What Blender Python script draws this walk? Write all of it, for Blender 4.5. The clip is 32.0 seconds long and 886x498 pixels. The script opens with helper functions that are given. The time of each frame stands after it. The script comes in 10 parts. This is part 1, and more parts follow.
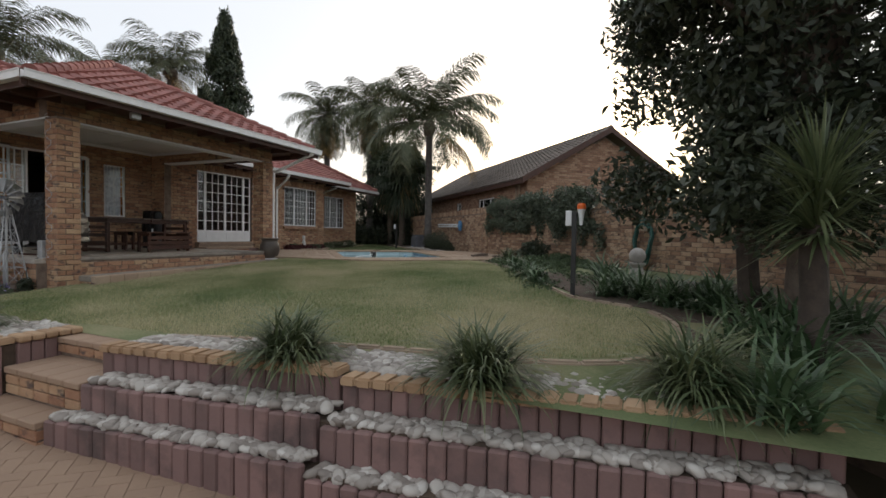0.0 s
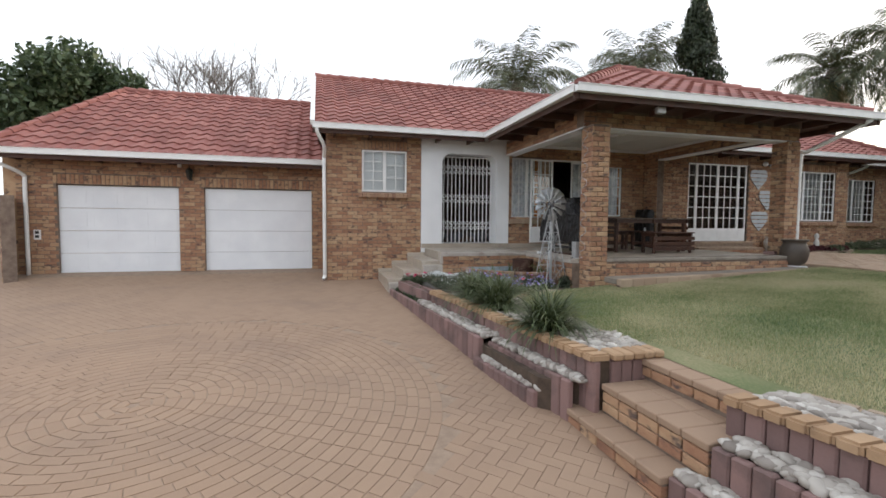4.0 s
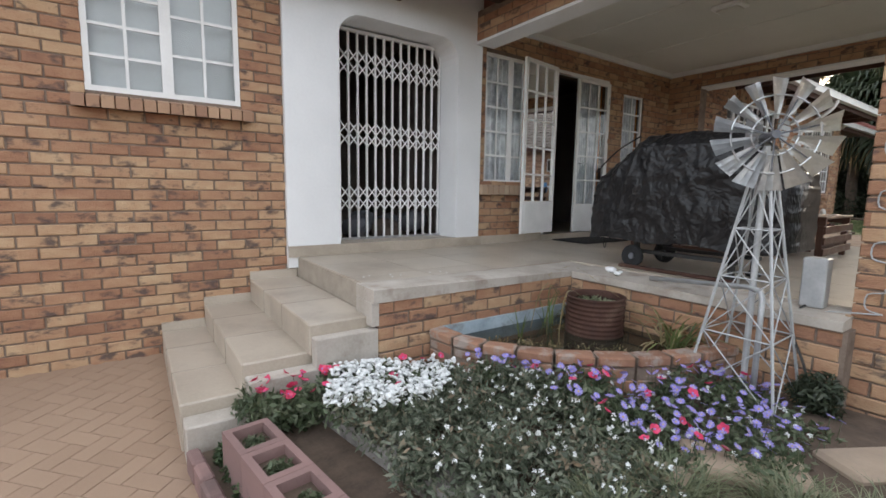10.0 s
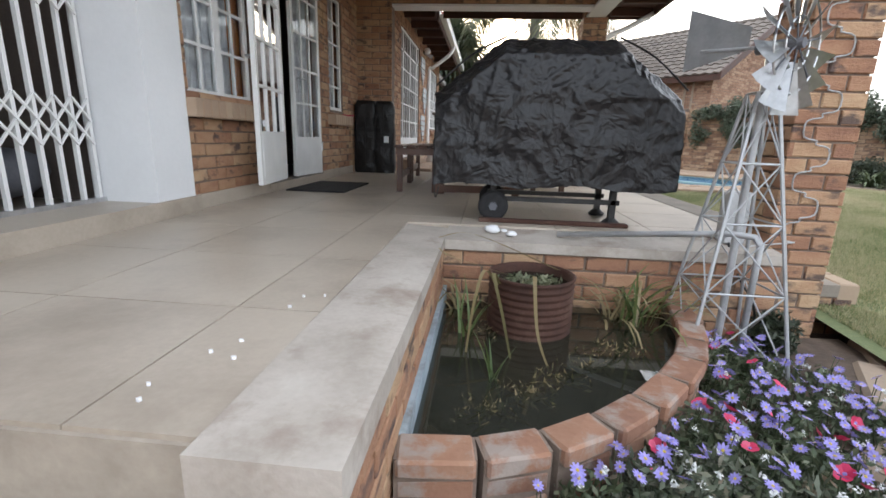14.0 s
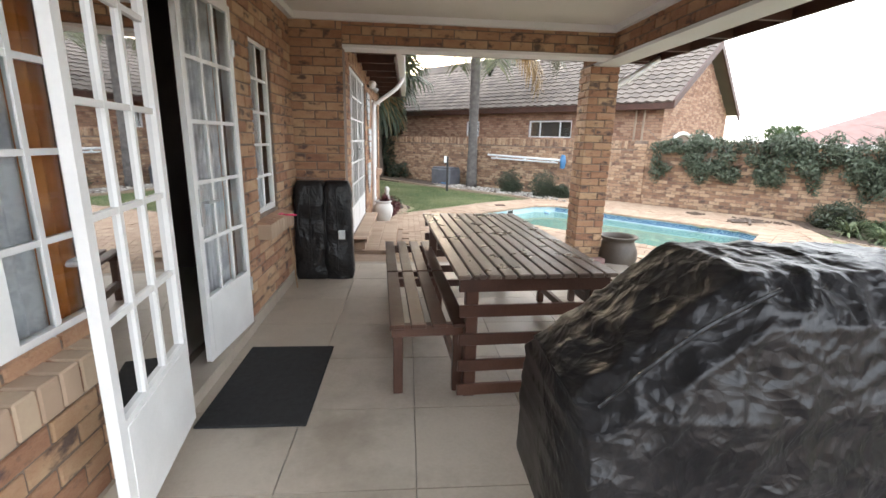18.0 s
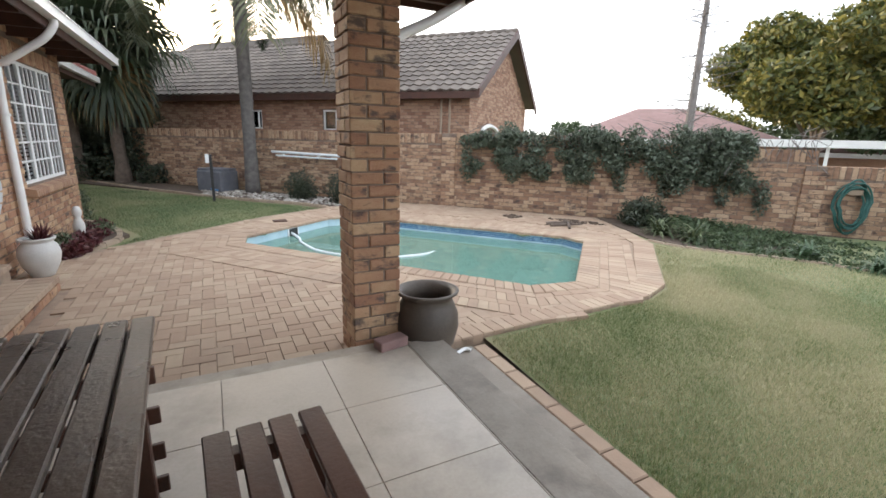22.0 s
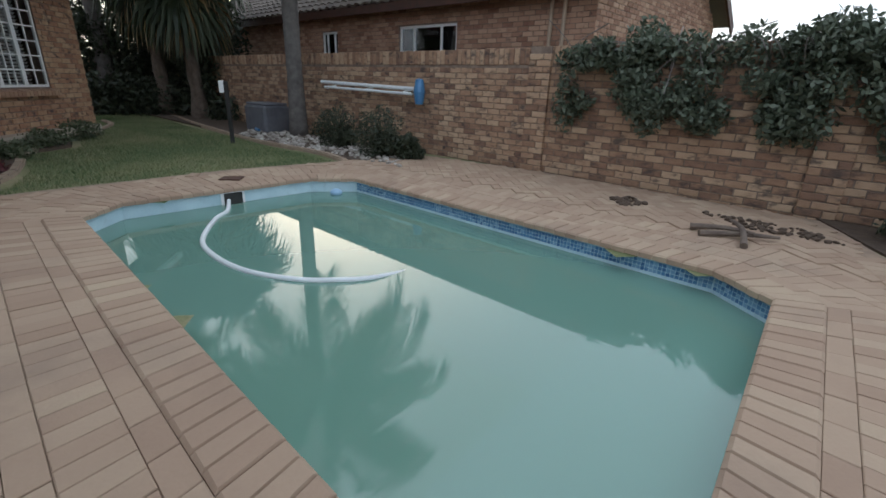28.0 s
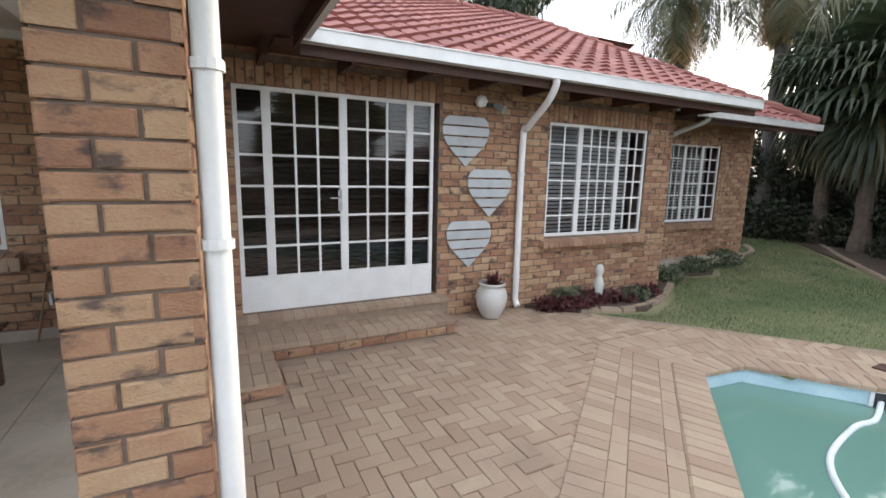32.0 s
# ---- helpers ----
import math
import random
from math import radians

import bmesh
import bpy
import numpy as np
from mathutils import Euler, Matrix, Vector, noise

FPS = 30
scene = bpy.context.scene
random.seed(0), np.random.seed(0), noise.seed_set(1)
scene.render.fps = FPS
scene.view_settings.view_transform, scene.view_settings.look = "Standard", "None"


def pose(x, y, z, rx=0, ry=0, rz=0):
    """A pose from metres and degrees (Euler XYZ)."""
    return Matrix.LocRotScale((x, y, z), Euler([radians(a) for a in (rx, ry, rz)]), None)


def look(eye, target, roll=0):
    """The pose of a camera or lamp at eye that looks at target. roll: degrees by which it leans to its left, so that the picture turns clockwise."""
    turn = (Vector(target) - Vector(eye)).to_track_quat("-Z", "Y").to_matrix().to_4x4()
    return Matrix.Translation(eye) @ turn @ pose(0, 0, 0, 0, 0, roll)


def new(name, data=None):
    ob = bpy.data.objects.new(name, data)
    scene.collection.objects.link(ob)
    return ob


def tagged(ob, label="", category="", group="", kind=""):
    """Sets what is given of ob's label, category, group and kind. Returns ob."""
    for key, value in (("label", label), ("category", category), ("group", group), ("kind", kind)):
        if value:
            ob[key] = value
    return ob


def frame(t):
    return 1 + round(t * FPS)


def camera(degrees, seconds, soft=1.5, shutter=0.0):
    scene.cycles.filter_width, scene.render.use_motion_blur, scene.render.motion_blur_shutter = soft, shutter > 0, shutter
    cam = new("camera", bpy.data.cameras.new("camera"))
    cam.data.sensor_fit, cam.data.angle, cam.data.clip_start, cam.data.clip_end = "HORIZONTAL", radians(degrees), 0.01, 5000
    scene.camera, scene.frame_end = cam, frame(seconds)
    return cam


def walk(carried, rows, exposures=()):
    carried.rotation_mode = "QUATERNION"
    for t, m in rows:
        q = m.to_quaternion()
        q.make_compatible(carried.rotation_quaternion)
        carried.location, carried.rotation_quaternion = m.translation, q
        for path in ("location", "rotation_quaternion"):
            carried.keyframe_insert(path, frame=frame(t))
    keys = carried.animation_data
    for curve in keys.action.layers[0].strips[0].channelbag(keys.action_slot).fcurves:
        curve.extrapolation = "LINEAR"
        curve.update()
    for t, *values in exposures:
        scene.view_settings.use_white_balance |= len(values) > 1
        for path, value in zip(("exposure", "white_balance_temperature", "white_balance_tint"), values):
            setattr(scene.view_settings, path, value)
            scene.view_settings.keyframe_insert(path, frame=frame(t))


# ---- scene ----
cam = camera(89.0, 32.0, soft=1.6)
PATH = [
    (0, (12.612, 0.015, 1.21), (11.834, 1.856, 1.15), 0.9),
    (0.5, (12.552, 0.14, 1.269), (11.475, 1.824, 1.202), 1.5),
    (1, (12.489, 0.128, 1.291), (11.131, 1.593, 1.211), 1.5),
    (1.5, (12.463, 0.138, 1.341), (10.875, 1.352, 1.247), 1.4),
    (2, (12.327, -0.016, 1.31), (10.584, 0.96, 1.209), 1.2),
    (2.5, (12.001, -0.151, 1.328), (10.175, 0.658, 1.223), 0.8),
    (3, (11.652, -0.235, 1.333), (9.748, 0.369, 1.223), 0.3),
    (3.5, (11.245, -0.203, 1.345), (9.318, 0.321, 1.231), 0.4),
    (5.5, (9.219, 0.1, 1.303), (7.301, 0.662, 1.217), 0.7),
    (6, (8.659, 0.212, 1.346), (6.778, 0.884, 1.252), 0.4),
    (6.5, (8.064, 0.311, 1.342), (6.21, 1.058, 1.252), 0.4),
    (7, (7.484, 0.463, 1.328), (5.643, 1.238, 1.245), 0.5),
    (7.5, (6.934, 0.558, 1.328), (5.126, 1.41, 1.251), 0.5),
    (8, (6.37, 0.685, 1.326), (4.578, 1.571, 1.256), 0.7),
    (8.5, (5.838, 0.771, 1.349), (4.062, 1.69, 1.283), 0.6),
    (9, (5.285, 0.872, 1.342), (3.528, 1.825, 1.29), 0.4),
    (9.5, (4.749, 0.93, 1.314), (3.019, 1.922, 1.158), 0.7),
    (10, (4.319, 1.025, 1.374), (2.688, 2.155, 1.123), 0.9),
    (10.5, (3.897, 1.202, 1.374), (2.418, 2.517, 1.085), 1),
    (11, (3.491, 1.33, 1.319), (2.258, 2.877, 1.022), 1),
    (11.5, (3.13, 1.4, 1.247), (2.168, 3.094, 0.792), 2),
    (12, (2.8, 1.528, 1.14), (2.052, 3.32, 0.664), 1.8),
    (12.5, (2.539, 1.541, 1.116), (2.01, 3.412, 0.649), 2),
    (13, (2.297, 1.483, 1.175), (1.912, 3.391, 0.715), 2.1),
    (13.5, (2.112, 1.539, 1.187), (1.83, 3.462, 0.718), 2.1),
    (15.5, (1.584, 2.293, 1.709), (1.67, 4.233, 1.23), 1),
    (16, (1.469, 2.51, 1.82), (1.563, 4.451, 1.345), 1.2),
    (16.5, (1.353, 2.744, 1.963), (1.45, 4.686, 1.493), 1.1),
    (17, (1.308, 3.027, 2.066), (1.427, 4.966, 1.593), 1.1),
    (17.5, (1.26, 3.326, 2.174), (1.399, 5.264, 1.7), 1.3),
    (18, (1.17, 3.683, 2.194), (1.332, 5.62, 1.723), 1.4),
    (18.5, (1.158, 4.035, 2.195), (1.404, 5.962, 1.719), 1.3),
    (19, (1.193, 4.399, 2.207), (1.482, 6.32, 1.731), 1.3),
    (19.5, (1.204, 4.776, 2.199), (1.597, 6.679, 1.724), 1.4),
    (20, (1.307, 5.1, 2.173), (1.866, 6.961, 1.699), 1.4),
    (20.5, (1.54, 5.428, 2.16), (2.202, 7.254, 1.684), 1.5),
    (21, (1.792, 5.745, 2.181), (2.543, 7.537, 1.704), 1.4),
    (21.5, (2.1, 5.945, 2.158), (2.953, 7.691, 1.685), 1.3),
    (22, (2.476, 6.158, 2.174), (3.363, 7.887, 1.699), 1.4),
    (22.5, (2.83, 6.394, 2.142), (3.734, 8.113, 1.666), 1.5),
    (23, (3.18, 6.593, 2.119), (4.097, 8.307, 1.646), 1.5),
    (23.5, (3.517, 6.799, 2.106), (4.42, 8.519, 1.633), 1.8),
    (24, (3.744, 7.112, 2.061), (4.601, 8.855, 1.582), 2.2),
    (24.5, (3.961, 7.309, 1.978), (4.812, 9.054, 1.496), 2.2),
    (26.5, (5.182, 8.415, 1.705), (5.927, 10.201, 1.197), 1.7),
    (27, (5.337, 8.744, 1.68), (5.942, 10.566, 1.12), 2.1),
    (27.5, (5.373, 8.986, 1.745), (5.829, 10.807, 1.056), 2.3),
    (28, (5.462, 9.261, 1.789), (5.691, 11.123, 1.096), 2),
    (28.5, (5.49, 9.446, 1.885), (5.449, 11.322, 1.193), 2.3),
    (29, (5.397, 9.663, 1.964), (5.121, 11.518, 1.27), 2.4),
    (29.5, (5.309, 9.76, 2.084), (4.784, 11.562, 1.392), 2.3),
    (30, (5.251, 9.767, 2.161), (4.419, 11.449, 1.468), 2.2),
    (30.5, (5.233, 9.773, 2.204), (4.051, 11.271, 1.603), 1.7),
    (31, (5.270, 9.720, 2.255), (3.817, 11.047, 1.896), 1.4),
    (31.5, (5.200, 9.600, 2.285), (3.592, 10.748, 1.957), 1.5),
    (32, (5.129, 9.481, 2.303), (3.373, 10.378, 1.972), 1.25),
]
EXPOSURES = [(0, 0.25, 6600, 10), (2, 0.75, 6600, 10), (6, 1.05, 6500, 10), (8, 1.3, 6500, 10), (9, 1.38, 6500, 10), (11, 1.45, 6450, 10), (13, 1.65, 6300, 10), (16, 2.1, 6500, 10), (17.5, 2.52, 6500, 10), (19, 2.78, 6500, 10), (20.5, 2.3, 6500, 10), (22, 1.8, 6350, 10), (24, 1.52, 6350, 10), (26, 1.4, 6150, 9), (28, 0.72, 6000, 8), (30, 0.74, 6050, 9), (31, 1.15, 6150, 9), (32, 1.68, 6250, 10)]
walk(cam, [(t, look(eye, target, roll)) for t, eye, target, roll in PATH], EXPOSURES)

# ---- light ----
SUN_YAW, SUN_UP = 5.0, 12.0
world = bpy.data.worlds.new("sky")
scene.world = world
world.use_nodes = True
wn, wl = world.node_tree.nodes, world.node_tree.links
wn.clear()
sky = wn.new("ShaderNodeTexSky")
sky.sky_type = "NISHITA"
sky.sun_disc = False
sky.sun_elevation = radians(SUN_UP)
sky.sun_rotation = radians(-SUN_YAW)
sky.air_density, sky.dust_density, sky.ozone_density = 1.0, 3.0, 1.0
haze = wn.new("ShaderNodeMix")
haze.data_type = "RGBA"
haze.inputs["Factor"].default_value = 0.55
haze.inputs["B"].default_value = (11.5, 11.9, 12.6, 1)
wbg = wn.new("ShaderNodeBackground")
wbg.inputs["Strength"].default_value = 0.1
wout = wn.new("ShaderNodeOutputWorld")
wl.new(sky.outputs["Color"], haze.inputs["A"])
wl.new(haze.outputs["Result"], wbg.inputs["Color"])
wl.new(wbg.outputs["Background"], wout.inputs["Surface"])

sun = new("sun", bpy.data.lights.new("sun", "SUN"))
sun.data.energy, sun.data.angle, sun.data.color = 1.2, radians(4), (1.0, 0.86, 0.68)
_a, _e = radians(SUN_YAW), radians(SUN_UP)
sun.matrix_world = look((-30 * math.sin(_a) * math.cos(_e), 30 * math.cos(_a) * math.cos(_e), 30 * math.sin(_e)), (0, 0, 0))


# ---- small tools ----
def obj(name, bm, mat, parent=None, label="", smooth=False):
    me = bpy.data.meshes.new(name)
    bm.normal_update()
    bm.to_mesh(me)
    bm.free()
    if smooth:
        me.shade_smooth()
    me.materials.append(mat)
    ob = new(name, me)
    if parent is not None:
        ob.parent = parent
    if label:
        tagged(ob, label)
    return ob


def part(name, bm, mat, parent, label="", smooth=False):
    """One mesh under a thing. Its coordinates are the parent's own."""
    return obj(name, bm, mat, parent, label, smooth)


def thing(name, label, category, group="", at=(0, 0, 0), rz=0.0):
    ob = new(name)
    ob.empty_display_size = 0.1
    ob.matrix_basis = pose(at[0], at[1], at[2], 0, 0, rz)
    return tagged(ob, label, category, group)


def struct(name, bm, mat, label="", smooth=False):
    ob = obj(name, bm, mat, None, label, smooth)
    return tagged(ob, kind="structure")


def solo(name, bm, mat, label, category, group="", kind="", smooth=False):
    ob = obj(name, bm, mat, None, "", smooth)
    return tagged(ob, label, category, group, kind)


def mesh_from(name, verts, faces, mat, smooth=False):
    me = bpy.data.meshes.new(name)
    me.from_pydata([tuple(v) for v in verts], [], faces)
    me.update()
    if smooth:
        me.shade_smooth()
    me.materials.append(mat)
    return me


def bx(bm, x0, x1, y0, y1, z0, z1, m=None, bevel=0.0):
    vs = [bm.verts.new((x, y, z)) for z in (z0, z1) for y in (y0, y1) for x in (x0, x1)]
    if m is not None:
        for v in vs:
            v.co = m @ v.co
    fs = [bm.faces.new([vs[i] for i in f]) for f in ((0, 2, 3, 1), (4, 5, 7, 6), (0, 1, 5, 4), (2, 6, 7, 3), (0, 4, 6, 2), (1, 3, 7, 5))]
    if bevel:
        es = list({e for f in fs for e in f.edges})
        bmesh.ops.bevel(bm, geom=es, offset=bevel, segments=1, affect="EDGES")
    return bm


def box(x0, x1, y0, y1, z0, z1, bevel=0.0, m=None):
    return bx(bmesh.new(), x0, x1, y0, y1, z0, z1, m, bevel)


def prism(bm, pts, z0, z1):
    """Upright prism over a plan outline given against the clock; z0 and z1 may be lists, point by point."""
    n = len(pts)
    z0 = z0 if hasattr(z0, "__len__") else [z0] * n
    z1 = z1 if hasattr(z1, "__len__") else [z1] * n
    a = [bm.verts.new((p[0], p[1], z)) for p, z in zip(pts, z0)]
    b = [bm.verts.new((p[0], p[1], z)) for p, z in zip(pts, z1)]
    bm.faces.new(a[::-1])
    bm.faces.new(b)
    for i in range(n):
        j = (i + 1) % n
        bm.faces.new((a[i], a[j], b[j], b[i]))
    return bm


def tube(bm, pts, r, n=8, closed=False, caps=True):
    """A round tube along points; r is one radius or one for each point."""
    pts = [Vector(p) for p in pts]
    rs = r if hasattr(r, "__len__") else [r] * len(pts)
    rings, ref = [], None
    for i, p in enumerate(pts):
        a = pts[i - 1] if (i or closed) else p
        b = pts[(i + 1) % len(pts)] if (i < len(pts) - 1 or closed) else p
        d = (b - a).normalized()
        if ref is None:
            ref = d.orthogonal().normalized()
        ref = (ref - d * ref.dot(d)).normalized()
        up = d.cross(ref)
        rings.append([bm.verts.new(p + (ref * math.cos(k * math.tau / n) + up * math.sin(k * math.tau / n)) * rs[i]) for k in range(n)])
    m = len(rings)
    for i in range(m if closed else m - 1):
        A, B = rings[i], rings[(i + 1) % m]
        for k in range(n):
            bm.faces.new((A[k], A[(k + 1) % n], B[(k + 1) % n], B[k]))
    if caps and not closed:
        bm.faces.new(rings[0][::-1])
        bm.faces.new(rings[-1])
    return bm


def lathe(bm, prof, n=24, at=(0, 0, 0)):
    """A turned body; prof holds pairs of radius and height."""
    rings = []
    for r, z in prof:
        if r < 1e-5:
            rings.append([bm.verts.new((at[0], at[1], at[2] + z))])
        else:
            rings.append([bm.verts.new((at[0] + r * math.cos(k * math.tau / n), at[1] + r * math.sin(k * math.tau / n), at[2] + z)) for k in range(n)])
    for A, B in zip(rings, rings[1:]):
        for k in range(n):
            a, b, c, d = A[k % len(A)], A[(k + 1) % n % len(A)], B[(k + 1) % n % len(B)], B[k % len(B)]
            q = []
            for v in (a, b, c, d):
                if v not in q:
                    q.append(v)
            if len(q) > 2:
                bm.faces.new(q)
    return bm


def inside(p, poly):
    c = False
    for (x0, y0), (x1, y1) in zip(poly, poly[1:] + poly[:1]):
        if (y0 > p[1]) != (y1 > p[1]) and p[0] < (x1 - x0) * (p[1] - y0) / (y1 - y0) + x0:
            c = not c
    return c


def smoothpath(pts, n=6):
    """Catmull-Rom through plan points."""
    pts = [Vector(p) for p in pts]
    out = []
    for i in range(len(pts) - 1):
        p0, p1, p2, p3 = pts[max(i - 1, 0)], pts[i], pts[i + 1], pts[min(i + 2, len(pts) - 1)]
        for k in range(n):
            t = k / n
            out.append(0.5 * ((2 * p1) + (p2 - p0) * t + (2 * p0 - 5 * p1 + 4 * p2 - p3) * t * t + (3 * p1 - p0 - 3 * p2 + p3) * t ** 3))
    out.append(pts[-1])
    return out


# ---- materials ----
def mat(name, stops, scale=4.0, rough=0.7, metal=0.0, bump=0.2, fine=60.0, rand=0.0, spec=0.5, stain=None, stain_scale=1.2, sheen=0.0, detail=6.0):
    """A surface: colour ramp over coarse and fine noise, random shift by piece, relief, and stains of their own colour."""
    m = bpy.data.materials.new(name)
    m.use_nodes = True
    nt = m.node_tree
    N, L = nt.nodes, nt.links
    b = N["Principled BSDF"]
    geo = N.new("ShaderNodeNewGeometry")
    n1 = N.new("ShaderNodeTexNoise")
    n1.inputs["Scale"].default_value, n1.inputs["Detail"].default_value = scale, detail
    L.new(geo.outputs["Position"], n1.inputs["Vector"])
    n2 = N.new("ShaderNodeTexNoise")
    n2.inputs["Scale"].default_value, n2.inputs["Detail"].default_value = fine, 4
    L.new(geo.outputs["Position"], n2.inputs["Vector"])
    add = N.new("ShaderNodeMath")
    add.operation = "MULTIPLY_ADD"
    L.new(n2.outputs["Fac"], add.inputs[0])
    add.inputs[1].default_value = 0.35
    L.new(n1.outputs["Fac"], add.inputs[2])
    val = add.outputs[0]
    sub = N.new("ShaderNodeMath")
    sub.operation = "SUBTRACT"
    L.new(val, sub.inputs[0])
    sub.inputs[1].default_value = 0.175
    val = sub.outputs[0]
    if rand:
        oi = N.new("ShaderNodeObjectInfo")
        s = N.new("ShaderNodeMath")
        s.operation = "ADD"
        L.new(oi.outputs["Random"], s.inputs[0])
        L.new(geo.outputs["Random Per Island"], s.inputs[1])
        f = N.new("ShaderNodeMath")
        f.operation = "FRACT"
        L.new(s.outputs[0], f.inputs[0])
        mx = N.new("ShaderNodeMix")
        mx.inputs[0].default_value = rand
        L.new(val, mx.inputs[2])
        L.new(f.outputs[0], mx.inputs[3])
        val = mx.outputs[0]
    ramp = N.new("ShaderNodeValToRGB")
    L.new(val, ramp.inputs["Fac"])
    el = ramp.color_ramp.elements
    while len(el) < len(stops):
        el.new(0.5)
    for e, (p, c) in zip(el, stops):
        e.position, e.color = p, (*c, 1)
    col = ramp.outputs["Color"]
    if stain is not None:
        n3 = N.new("ShaderNodeTexNoise")
        n3.inputs["Scale"].default_value, n3.inputs["Detail"].default_value = stain_scale, 8
        n3.inputs["Roughness"].default_value = 0.65
        L.new(geo.outputs["Position"], n3.inputs["Vector"])
        r3 = N.new("ShaderNodeMapRange")
        r3.inputs[1].default_value, r3.inputs[2].default_value = stain[1], stain[2]
        r3.inputs[4].default_value = stain[3]
        L.new(n3.outputs["Fac"], r3.inputs[0])
        mx = N.new("ShaderNodeMix")
        mx.data_type = "RGBA"
        L.new(r3.outputs[0], mx.inputs["Factor"])
        L.new(col, mx.inputs["A"])
        mx.inputs["B"].default_value = (*stain[0], 1)
        col = mx.outputs["Result"]
    L.new(col, b.inputs["Base Color"])
    rr = N.new("ShaderNodeMapRange")
    rr.inputs[3].default_value, rr.inputs[4].default_value = max(0.02, rough - 0.12), min(1, rough + 0.12)
    L.new(n1.outputs["Fac"], rr.inputs[0])
    L.new(rr.outputs[0], b.inputs["Roughness"])
    b.inputs["Metallic"].default_value = metal
    b.inputs["Specular IOR Level"].default_value = spec
    if bump:
        bp = N.new("ShaderNodeBump")
        bp.inputs["Strength"].default_value, bp.inputs["Distance"].default_value = bump, 0.01
        L.new(add.outputs[0], bp.inputs["Height"])
        L.new(bp.outputs["Normal"], b.inputs["Normal"])
    return m


def leafmat(name, stops, rough=0.5, trans=0.25, scale=1.5, rand=0.6):
    """Leaves: colour by leaf and by place, with some light through them."""
    m = mat(name, stops, scale=scale, rough=rough, bump=0.0, fine=25, rand=rand)
    N, L = m.node_tree.nodes, m.node_tree.links
    b = N["Principled BSDF"]
    tr = N.new("ShaderNodeBsdfTranslucent")
    L.new(b.inputs["Base Color"].links[0].from_socket, tr.inputs["Color"])
    mx = N.new("ShaderNodeMixShader")
    mx.inputs[0].default_value = trans
    L.new(b.outputs[0], mx.inputs[1])
    L.new(tr.outputs[0], mx.inputs[2])
    L.new(mx.outputs[0], N["Material Output"].inputs["Surface"])
    return m


